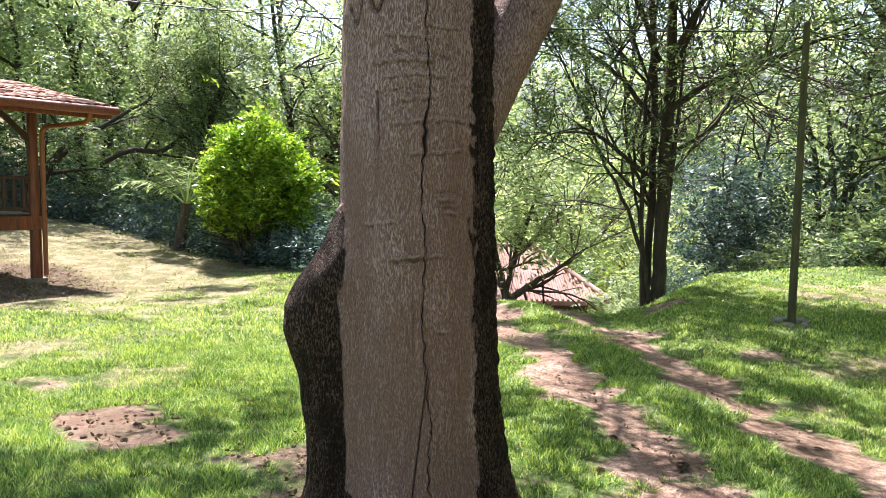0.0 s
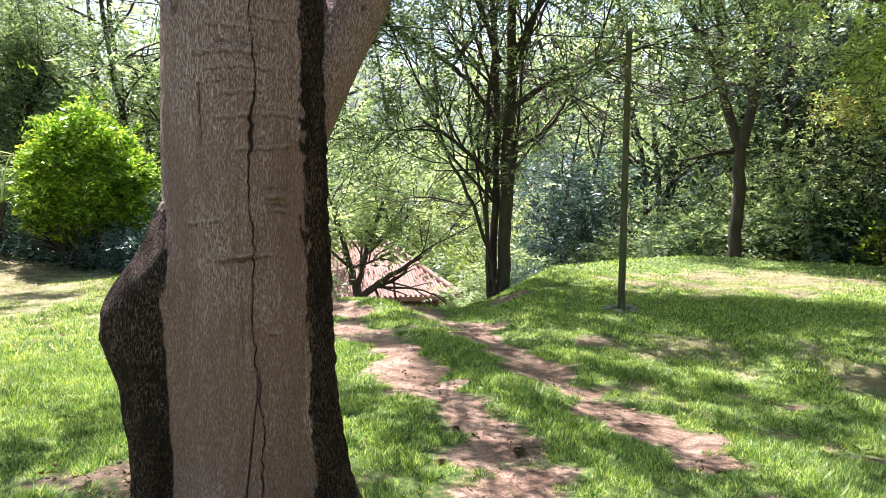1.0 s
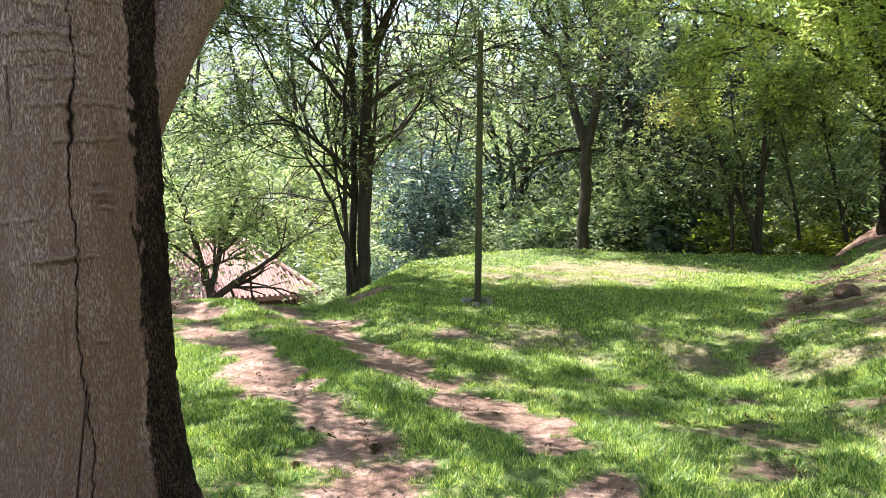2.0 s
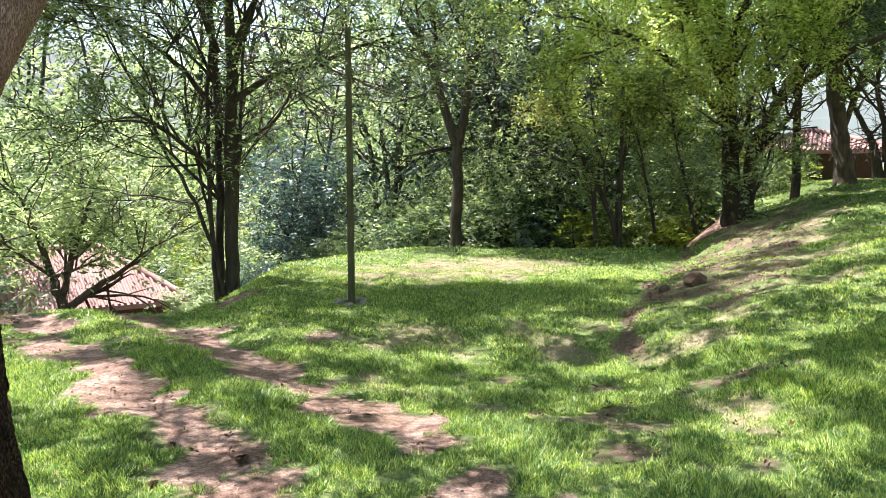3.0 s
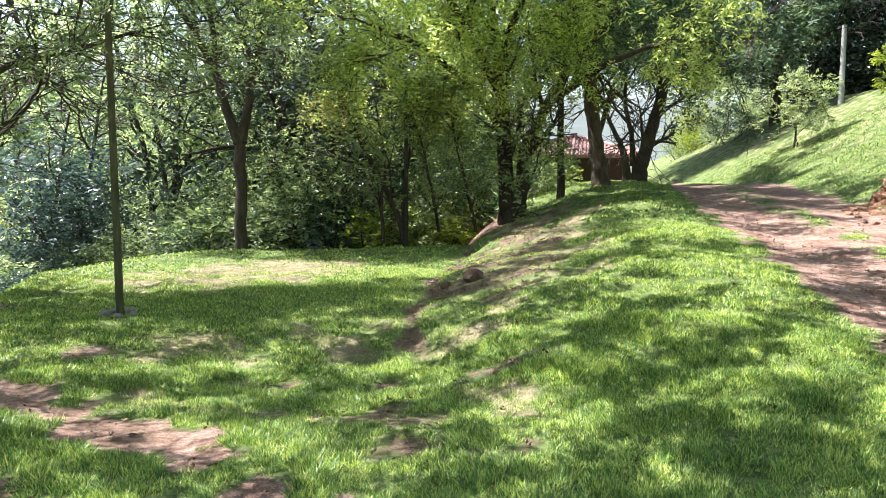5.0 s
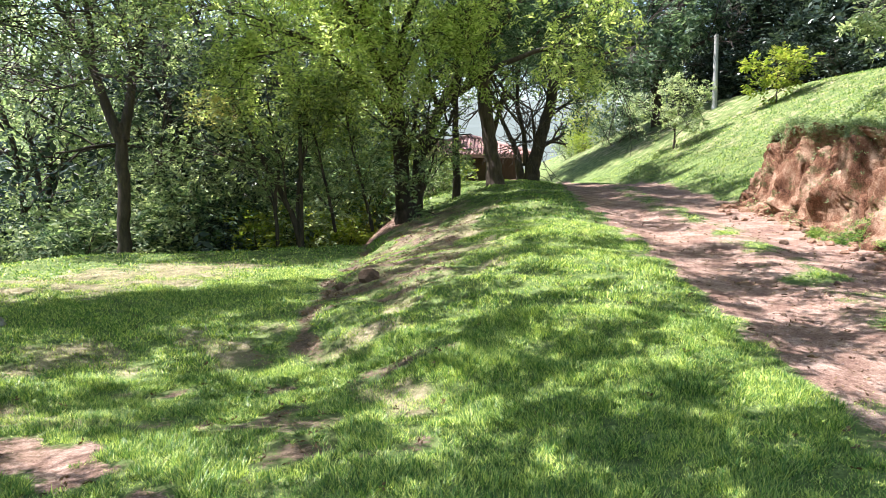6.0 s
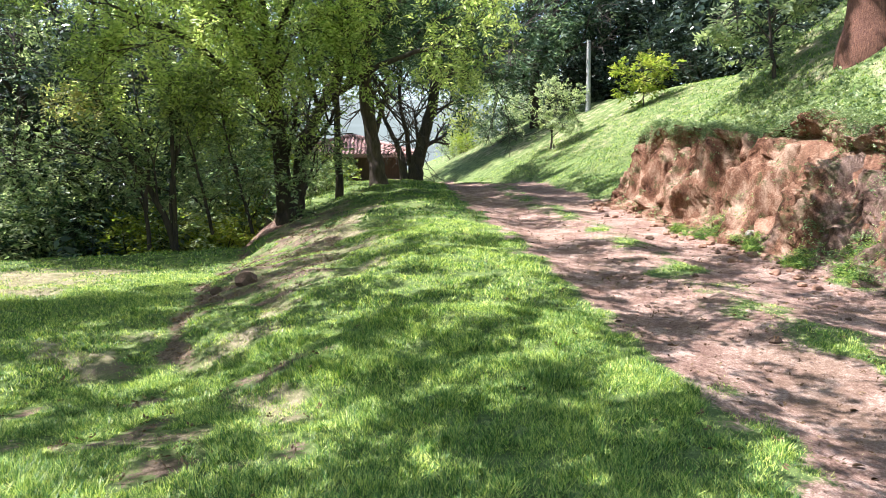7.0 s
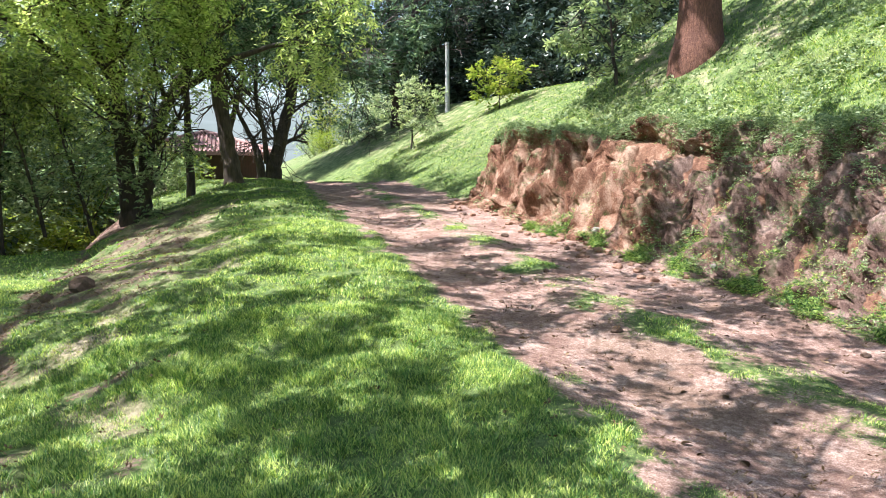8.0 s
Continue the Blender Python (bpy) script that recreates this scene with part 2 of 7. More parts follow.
def height(x, y):
    """Height of the ground: lawn, terrace, drive with its verge, clay cutting, hill and valley."""
    x, y = np.asarray(x, float), np.asarray(y, float)
    d, az = np.hypot(x, y), np.degrees(np.arctan2(x, y))
    s, n = road_sn(x, y)
    low = 0.09 * np.clip(-x - 5.0, 0, 12) * smooth(y, 12, 19)
    # flank of the terrace beside the lower track
    rim = np.interp(y, (6.0, 8.5, 11.5, 14.8, 17.0), (2.9, 3.1, 4.1, 6.4, 9.0))
    low = low - 0.21 * smooth(y, 6.8, 9.6) * smooth(rim - x + 0.15 * wave(x, y, 1.4, 11), 0.0, 0.75) * smooth(x, 0.8, 2.6)
    low = low + 0.05 * wave(x, y, 6.0, 3) * smooth(d, 2, 6) + 0.018 * wave(x, y, 1.3, 4)
    low = low - 0.14 * np.exp(-((x + 7.0) / 2.5) ** 2 - ((y - 12.0) / 2.5) ** 2)
    low = low - 0.26 * np.exp(-((x - 5.2) / 2.6) ** 2 - ((y - 5.4) / 2.4) ** 2)
    # verge of the drive
    zr = road_height(s)
    edge = np.interp(s, (0, 3, 6, 18, 24, 34), (-0.25, -0.9, -1.9, -2.0, -3.0, -15.0))
    width = np.interp(s, (0, 3, 6, 9, 16, 24), (2.6, 3.1, 2.95, 3.1, 3.7, 7.0)) + 0.2 * wave(x, y, 3.0, 9)
    climb = np.clip((n - edge + width) / width, 0, 1)
    soft_bank = 0.45 * smooth(climb, 0, 1) + 0.55 * (1 - (1 - climb) ** 2)
    cut_bank = 0.05 * smooth(climb, 0, 0.10) + 0.95 * (1 - (1 - climb) ** 1.4)
    steeper = smooth(s + 0.5 * wave(x, y, 1.6, 10), 1.5, 5.0)
    up = (soft_bank * (1 - steeper) + cut_bank * steeper) * smooth(s, -3.0, 2.5)
    z = low * (1 - up) + zr * up + smooth(climb, 0.05, 0.3) * (0.06 * wave(x, y, 2.3, 5) + 0.028 * wave(x, y, 0.9, 6)) * smooth(-n, 0, 1.2) * smooth(s, -1, 3)
    z = z + 0.07 * np.exp(-((n + 1.1) / 0.7) ** 2) * smooth(s, 2, 6)
    # fall of the ground beyond the lawn and the terrace
    over = np.clip(d - np.interp(az, EDGE_AZ, EDGE_D), 0, None)
    fall = 0.27 * np.clip(over - 0.6, 0, 30) + 0.10 * np.clip(over, 0, 0.6)
    z = z - fall * (1 - up * smooth(s, 10, 20)) * (d < 400)
    # cutting and hill above the drive
    t = np.clip(n - 3.5 + 0.28 * np.clip(s - 22.0, 0, 14), 0, None)
    cut = smooth(s, -6.0, -1.0) * (1 - smooth(s, 12.3, 14.6))
    face = 1.5 + 0.02 * np.clip(s, 0, 13)
    jag = 0.22 * wave(s, n * 0.3, 1.5, 7) + 0.10 * wave(s, n, 0.55, 8)
    steep = np.interp(s, (0, 5, 9, 13), (2.3, 1.8, 1.2, 0.9))
    bank = face * smooth(t + jag * smooth(t, 0, 0.5) * (1 - smooth(t, 2.0, 3.0)), 0.0, steep)
    rise = 0.84 * np.clip(t - 1.5, 0, 5.2) + 0.10 * np.clip(t - 6.7, 0, 60)
    slope = 0.50 * np.clip(t - 0.1, 0, 8.0) + 0.10 * np.clip(t - 8.1, 0, 60)
    hill = cut * (bank + rise) + (1 - cut) * slope
    z = z + hill * smooth(s, -14, -4)
    # ruts
    rut = np.exp(-((n - 0.75) / 0.5) ** 2) + np.exp(-((n - 2.65) / 0.55) ** 2)
    z = z - 0.07 * rut * smooth(s, -3, 1)
    for c in (1.15, 2.30):
        z = z - 0.04 * np.exp(-((x - track_x(y, c)) / 0.35) ** 2) * (y < 12) * (1 - smooth(s, -1, 1) * smooth(n, -1, 0))
    # wooded slope behind the cabin, and hills far off
    z = z + 0.38 * np.clip(d - 25, 0, 60) * smooth(-az, 24, 33) * (1 - smooth(-az, 120, 170))
    z = np.maximum(z, -9.0 - 0.02 * np.clip(d - 60, 0, 900))
    return z


def track_x(y, c):
    return c - 1.15 + np.interp(y, (-4, 0, 3, 4.5, 5.3, 6, 7, 8.5, 10, 12), (0.4, 1.05, 1.32, 1.34, 1.28, 1.17, 1.08, 0.88, 0.58, 0.1))


def cover(x, y):
    """Bare earth, dryness and clay at a place, 0 to 1."""
    s, n = road_sn(x, y)
    d, az = np.hypot(x, y), np.degrees(np.arctan2(x, y))
    on = smooth(s, -5, -2)
    n = n + 0.28 * np.clip(s - 22.0, 0, 14)
    edge = 0.26 * wave(x, y, 1.6, 21) + 0.22 * wave(x, y, 0.55, 22) + 0.12 * wave(x, y, 0.3, 27)
    r1 = 1 - smooth(np.abs(n - 0.70) + edge * 0.7, 0.35, 1.05)
    r2 = 1 - smooth(np.abs(n - 2.75) + edge * 0.7, 0.35, 1.10)
    between = (0.46 + 0.36 * wave(x, y, 1.5, 29) + 0.16 * wave(x, y, 0.5, 39)) * (1 - smooth(np.abs(n - 1.8), 0.9, 1.5))
    bare = on * np.maximum(np.maximum(r1, r2), between)
    for c, w in ((1.15, 0.32), (2.30, 0.29)):
        k = 1 - smooth(np.abs(x - track_x(y, c)) + edge * 0.75, w * 0.25, w * 1.6)
        bare = np.maximum(bare, k * (1 - smooth(y, 10.5, 12)) * (0.90 - 0.16 * smooth(wave(x, y, 1.3, 23), -0.3, 0.8)))
    for px, py, pr, k in ((4.3, 5.4, 0.2, 0.7), (3.55, 7.4, 0.3, 0.6), (3.7, 4.3, 0.35, 0.5), (4.1, 3.6, 0.35, 0.55),
                          (3.4, 10.6, 0.5, 0.8), (16.3, 12.1, 1.5, 0.9), (17.6, 13.2, 1.3, 0.8), (8.6, 6.0, 0.3, 0.6), (-3.2, 5.6, 0.35, 0.6), (-2.4, 4.75, 0.36, 0.95), (-2.0, 4.5, 0.30, 0.95)):
        bare = np.maximum(bare, k * (1 - smooth(np.hypot(x - px, y - py) + edge * 0.6, pr * 0.5, pr * 1.3)))
    cutz = smooth(s, -3.0, 0.0) * (1 - smooth(s, 13.2, 14.6))
    top = np.interp(s, (0, 5, 9, 13), (5.7, 5.5, 5.0, 4.7))
    clay = cutz * smooth(n, 3.4, 3.8) * (1 - smooth(n + edge * 0.5, top - 0.3, top + 0.2))
    clay = clay * (1 - 0.55 * smooth(4.2 - s, 0, 3) * smooth(wave(x, y, 1.1, 25), -0.2, 0.6))
    dry = (0.30 * smooth(-x, 0.3, 2.5) * smooth(y, 4.8, 7.0) + 0.36 * smooth(-x, 1.0, 5.0) * smooth(y, 7.0, 11)) + 0.16 + 0.26 * smooth(n, 5.0, 6.5) * smooth(s, 5.5, 8) + 0.10 * wave(x, y, 1.9, 28)
    verge = smooth(n, -5.2, -4.4) * (1 - smooth(n, -2.4, -1.4)) * smooth(s, 4.0, 7) * (1 - smooth(s, 15, 18))
    dry = np.maximum(dry, 0.72 * verge * smooth(wave(x, y, 1.7, 26), -0.9, 0.3))
    for px, py, pr in ((4.3, 6.9, 0.9), (5.7, 6.1, 0.7), (3.3, 5.2, 0.6), (6.3, 4.4, 0.7), (4.9, 3.1, 0.6), (7.6, 4.9, 0.6), (-2.6, 5.9, 0.8), (-3.8, 6.6, 0.9)):
        dry = np.maximum(dry, 0.66 * (1 - smooth(np.hypot(x - px, y - py) + 0.5 * wave(x, y, 0.9, 35), pr * 0.3, pr * 1.2)))
    dry = np.maximum(dry, (0.72 + 0.2 * wave(x, y, 1.5, 30)) * (1 - smooth(np.hypot((x - 8.0) / 1.6, y - 11.2), 1.0, 3.2)))
    return np.clip(bare, 0, 1), np.clip(dry, 0, 1), np.clip(clay, 0, 1)


def soil(x, y):
    """Dark soil with litter: worn patches, the toe of the bank, the ground under the wood and the cabin. Under the
    cabin and on the bank's flank it also paints shade.
    """
    s, n = road_sn(x, y)
    d, az = np.hypot(x, y), np.degrees(np.arctan2(x, y))
    edge = 0.26 * wave(x, y, 1.6, 21) + 0.22 * wave(x, y, 0.55, 22) + 0.12 * wave(x, y, 0.3, 27)
    out = 0 * d
    # the two wide patches also paint the shade on the earth under the cabin
    for px, py, pr, k in ((-2.3, 4.7, 0.30, 0.55), (-1.95, 4.5, 0.26, 0.6), (-1.25, 4.1, 0.28, 0.75), (-0.7, 4.2, 0.32, 0.8), (-0.3, 3.6, 0.7, 0.6), (-7.3, 10.9, 1.9, 1.2), (-8.4, 11.8, 2.3, 1.2),
                          (4.9, 4.6, 0.22, 0.7), (4.5, 3.9, 0.25, 0.65), (5.4, 3.6, 0.22, 0.6), (5.6, 5.6, 0.22, 0.45), (2.95, 5.6, 0.2, 0.6), (3.65, 2.95, 0.22, 0.7), (3.9, 2.3, 0.18, 0.6), (3.8, 3.9, 0.18, 0.6)):
        out = np.maximum(out, k * (1 - smooth(np.hypot(x - px, y - py) + edge * 0.7, pr * 0.4, pr * 1.5)))
    toe_w = np.interp(s, (0, 3, 6, 9, 16, 24), (2.85, 4.0, 4.8, 5.0, 5.7, 9.0)) + 0.2 * wave(x, y, 3.0, 9)
    toe = np.exp(-((n + 0.28 + toe_w - 0.32) / (0.22 + 0.12 * wave(x, y, 1.2, 33))) ** 2) * smooth(s, 2.5, 5.0) * (1 - smooth(s, 15, 18))
    out = np.maximum(out, toe * (0.72 + 0.40 * wave(x, y, 0.7, 31)))
    # eroded soil streaks on the flank, which also darken it as its shaded side
    face = smooth(n, -5.2, -4.5) * (1 - smooth(n, -3.2, -2.1)) * smooth(s, 4.0, 6.5) * (1 - smooth(s, 15, 18))
    out = np.maximum(out, face * (0.50 + 0.40 * wave(s * 1.6, n * 0.5, 0.9, 34) + 0.15 * wave(x, y, 0.5, 38)))
    edge_d = np.interp(az, EDGE_AZ, EDGE_D)
    wood = smooth(d, edge_d + 0.3, edge_d + 2.5) * (1 - smooth(s, 10, 14) * smooth(n, -3, -1))
    return np.clip(np.maximum(out, 0.62 * wood * (1 - smooth(d, 45, 60))), 0, 1)


def ground_at(x, y):
    return float(height(x, y))


def mesh_from(name, verts, faces_flat, per_face, material_, smooth_shade=True):
    """A mesh from arrays: verts (N, 3) and faces of per_face corners each."""
    me = bpy.data.meshes.new(name)
    faces = np.asarray(faces_flat, np.int32).reshape(-1, per_face)
    me.vertices.add(len(verts))
    me.vertices.foreach_set("co", np.asarray(verts, np.float32).ravel())
    me.loops.add(faces.size)
    me.loops.foreach_set("vertex_index", faces.ravel())
    me.polygons.add(len(faces))
    me.polygons.foreach_set("loop_start", np.arange(0, faces.size, per_face, dtype=np.int32))
    me.polygons.foreach_set("use_smooth", np.full(len(faces), smooth_shade))
    me.update(calc_edges=True)
    me.materials.append(material_)
    return me


def build_ground():
    k = 370
    u = np.linspace(-1, 1, k)
    xs = 5.0 + 6.0 * np.sinh(5.35 * u)
    ys = 4.0 + 6.0 * np.sinh(5.35 * u)
    gx, gy = np.meshgrid(xs, ys)
    gz = height(gx, gy)
    verts = np.stack([gx.ravel(), gy.ravel(), gz.ravel()], 1)
    i = np.arange(k * k).reshape(k, k)
    faces = np.stack([i[:-1, :-1], i[:-1, 1:], i[1:, 1:], i[1:, :-1]], -1).reshape(-1, 4)
    me = mesh_from("ground", verts, faces, 4, GROUND)
    bare, dry, clay = cover(gx.ravel(), gy.ravel())
    col = me.color_attributes.new("cover", "FLOAT_COLOR", "POINT")
    col.data.foreach_set("color", np.stack([bare, dry, clay, soil(gx.ravel(), gy.ravel())], 1).astype(np.float32).ravel())
    ob = new("ground", me)
    return tagged(ob, "grassy ground with a red dirt drive and clay cutting", "ground", kind="structure")


build_ground()


# ---------- helpers for things ----------
def thing(name, at, label, category, group="", kind=""):
    e = new(name)
    e.empty_display_size = 0.2
    e.matrix_basis = Matrix.Translation(at)
    return tagged(e, label, category, group, kind)


def part(name, me, parent, label=""):
    """Links a mesh given in world coordinates, or a bmesh, as a part of a thing."""
    ob = new(name, me)
    ob.parent = parent
    if parent.parent is None:
        ob.matrix_parent_inverse = parent.matrix_basis.inverted()
    if label:
        ob["label"] = label
    return ob


def bm_mesh(name, bm, mat, shade=False):
    me = bpy.data.meshes.new(name)
    for f in bm.faces:
        f.smooth = shade
    bm.to_mesh(me)
    bm.free()
    me.materials.append(mat)
    return me


def box_bm(size, m, bevel=0.01):
    bm = bmesh.new()
    bmesh.ops.create_cube(bm, size=1.0, matrix=Matrix.Diagonal((*size, 1)))
    if bevel:
        bmesh.ops.bevel(bm, geom=bm.edges[:], offset=bevel, segments=2, affect="EDGES", profile=0.6)
    bmesh.ops.transform(bm, matrix=m, verts=bm.verts)
    return bm


def beam_bm(a, b, w, h, bevel=0.012):
    a, b = Vector(a), Vector(b)
    d = b - a
    q = d.to_track_quat("X", "Z").to_matrix().to_4x4()
    return box_bm((d.length, w, h), Matrix.Translation((a + b) / 2) @ q, bevel)


def tubes(paths, sides=8, lumps=0.0, seed=0):
    """Tapered round limbs along paths of (points, radii): verts and quads."""
    r = np.random.RandomState(seed)
    verts, faces, base = [], [], 0
    for pts, rad, ns in paths:
        pts, rad = np.asarray(pts, float), np.asarray(rad, float)
        tan = np.gradient(pts, axis=0)
        tan /= np.linalg.norm(tan, axis=1)[:, None] + 1e-9
        ref = np.array((0.31, 0.95, 0.05)) if abs(tan[0] @ np.array((0.31, 0.95, 0.05))) < 0.8 else np.array((1.0, 0, 0))
        side = np.cross(tan, ref)
        side /= np.linalg.norm(side, axis=1)[:, None] + 1e-9
        other = np.cross(tan, side)
        a = np.linspace(0, 2 * np.pi, ns, endpoint=False)
        wob = 1 + lumps * r.normal(0, 1, (len(pts), ns)) if lumps else 1.0
        ring = pts[:, None, :] + (rad[:, None] * wob)[..., None] * (np.cos(a)[None, :, None] * side[:, None, :] + np.sin(a)[None, :, None] * other[:, None, :])
        verts.append(ring.reshape(-1, 3))
        i = base + np.arange(len(pts) * ns).reshape(len(pts), ns)
        j = np.roll(i, -1, axis=1)
        faces.append(np.stack([i[:-1], j[:-1], j[1:], i[1:]], -1).reshape(-1, 4))
        base += len(pts) * ns
    return np.concatenate(verts), np.concatenate(faces)


def tube_mesh(name, paths, mat, lumps=0.0, seed=0):
    v, f = tubes(paths, lumps=lumps, seed=seed)
    return mesh_from(name, v, f, 4, mat)


def unit(v):
    return v / (np.linalg.norm(v, axis=-1, keepdims=True) + 1e-9)


def grow(rng, start, way, length, radius, level, spec, out, anchors):
    """One limb with its boughs. spec: per level (children, spread, length ratio, wander, lift)."""
    kids, spread, ratio, wander, lift = spec[level]
    steps = max(3, min(12 if level == 0 else 7, int(length / 0.35)))
    p, d = np.array(start, float), unit(np.array(way, float))
    pts, rad = [p.copy()], [radius]
    last = level == len(spec) - 1
    for k in range(steps):
        d = unit(d + rng.normal(0, wander, 3) + np.array((0, 0, lift)))
        p = p + d * length / steps
        pts.append(p.copy())
        rad.append(radius * (1 - 0.72 * (k + 1) / steps) + 0.004)
    out.append((pts, rad, 10 if radius > 0.08 else 6 if radius > 0.03 else 4 if radius > 0.012 else 3))
    if last:
        for k in range(1, steps + 1):
            anchors.append((*pts[k], *d))
        return
    for k in range(kids):
        f = 0.30 + 0.70 * (k + rng.uniform(0.2, 0.9)) / kids
        i = min(int(f * steps), steps - 1)
        a = np.array(pts[i]) + (np.array(pts[i + 1]) - np.array(pts[i])) * (f * steps - i if f * steps - i < 1 else 1)
        axis = unit(np.array(pts[i + 1]) - np.array(pts[i]))
        off = unit(np.cross(axis, rng.normal(0, 1, 3)))
        w = unit(axis * math.cos(spread) + off * math.sin(spread) * rng.uniform(0.7, 1.2))
        grow(rng, a, w, length * ratio * rng.uniform(0.7, 1.2) * (1.15 - 0.5 * f), max(rad[i] * 0.6, 0.006), level + 1, spec, out, anchors)


def sprays(rng, anchors, per, reach, leaflets, size, slim=0.38, droop=0.25, out_from=None, blob=0.0):
    """Leaf blades set along twigs: verts and quads. anchors (N, 6): place and way."""
    a = np.repeat(np.asarray(anchors, float), per, axis=0)
    n = len(a)
    pos = a[:, :3] + rng.normal(0, blob, (n, 3)) if blob else a[:, :3]
    way = unit(a[:, 3:] * 0.5 + rng.normal(0, 0.75, (n, 3)) + np.array((0, 0, -droop * 0.4)))
    side = unit(np.cross(way, np.array((0, 0, 1.0)) + rng.normal(0, 0.35, (n, 3))))
    nor = unit(np.cross(side, way))
    length = reach * rng.uniform(0.6, 1.25, n)
    k = np.arange(leaflets)
    f = (k // 2 + 1) / ((leaflets + 1) // 2)
    sgn = np.where(k % 2 == 0, 1.0, -1.0)
    root = pos[:, None] + way[:, None] * (length[:, None] * f[None])[..., None]
    root[..., 2] -= droop * (length[:, None] * f[None]) ** 2 / max(reach, 0.01) * 0.6
    ax = unit(side[:, None] * sgn[None, :, None] * 0.9 + way[:, None] * 0.55 + rng.normal(0, 0.22, (n, leaflets, 3)) + np.array((0, 0, -droop * 0.35)))
    ll = size * rng.uniform(0.65, 1.25, (n, leaflets, 1)) * (1.1 - 0.35 * f[None, :, None])
    wd = unit(np.cross(ax, nor[:, None] + rng.normal(0, 0.35, (n, leaflets, 3)))) * ll * slim * 0.5
    v = np.stack([root, root + ax * ll * 0.45 + wd, root + ax * ll, root + ax * ll * 0.45 - wd], 2).reshape(-1, 3)
    return v, np.arange(len(v)).reshape(-1, 4)


def leaf_mesh(name, rng, anchors, mat, **kw):
    v, f = sprays(rng, anchors, **kw)
    return mesh_from(name, v, f, 4, mat, False)


def trim(rng, anchors, count):
    a = np.asarray(anchors, float)
    return a if len(a) <= count else a[rng.choice(len(a), count, replace=False)]


def polar(az, d):
    return d * math.sin(radians(az)), d * math.cos(radians(az))


SUN_LEAN = (sun_from[0] / sun_from[2], sun_from[1] / sun_from[2])


def shadow_of(x, y, z):
    """Where on level ground the shadow of a point falls."""
    return x - SUN_LEAN[0] * z, y - SUN_LEAN[1] * z


def glade(a):
    """True for twigs that would shade the open parts of the terrace and the hillside, which lie in full sun."""
    u, v = shadow_of(a[:, 0], a[:, 1], a[:, 2])
    p, q = (u - 6.3) * 0.92 - (v - 10.7) * 0.39, (u - 6.3) * 0.39 + (v - 10.7) * 0.92
    hs, hn = road_sn(u + SUN_LEAN[0] * 2.8, v + SUN_LEAN[1] * 2.8)
    hill = (hs > 12.5) & (hs < 24) & (hn > 3.8 + 0.5 * wave(hs, hn, 2.0, 75)) & (hn < 10)
    return hill | ((p / (4.2 + 0.5 * wave(u, v, 1.3, 73))) ** 2 + (q / (1.15 + 0.25 * wave(u, v, 0.8, 74))) ** 2 < 1)


def wanted_shade(u, v):
    """Shade wanted on the ground at a place: broken dapples, thicker and thinner in places."""
    t = -0.05 + 0 * u
    for cu, cv, ru, rv, k in ((-1.6, 5.4, 1.1, 0.4, 0.45), (-2.9, 4.0, 1.2, 0.5, 0.35), (-2.3, 4.7, 0.6, 0.4, -0.6), (-3.4, 7.6, 2.4, 2.2, -1.8), (-1.8, 6.8, 1.6, 0.9, -1.2), (5.6, 8.2, 2.2, 0.5, 0.45), (7.0, 10.4, 3.0, 1.3, -1.6), (6.7, 3.2, 0.8, 0.5, 0.8),
                              (5.0, 2.6, 0.6, 0.4, -0.8), (6.3, 1.2, 0.9, 0.35, -0.9), (8.6, 2.6, 1.1, 0.8, -0.7), (4.6, 0.7, 0.9, 1.0, 0.8), (5.5, 2.3, 0.5, 0.4, 0.5), (6.4, -0.1, 0.9, 0.4, -0.7), (9.3, 1.4, 0.7, 0.4, 0.6), (1.2, 6.6, 0.9, 0.5, -0.4), (4.4, 5.6, 1.0, 0.8, 0.2)):
        t = t + k * np.exp(-((u - cu) / ru) ** 2 - ((v - cv) / rv) ** 2)
    return smooth(0.55 * wave(u, v, 1.7, 71) + 0.45 * wave(u, v, 0.75, 72) + t, 0.0, 0.30)


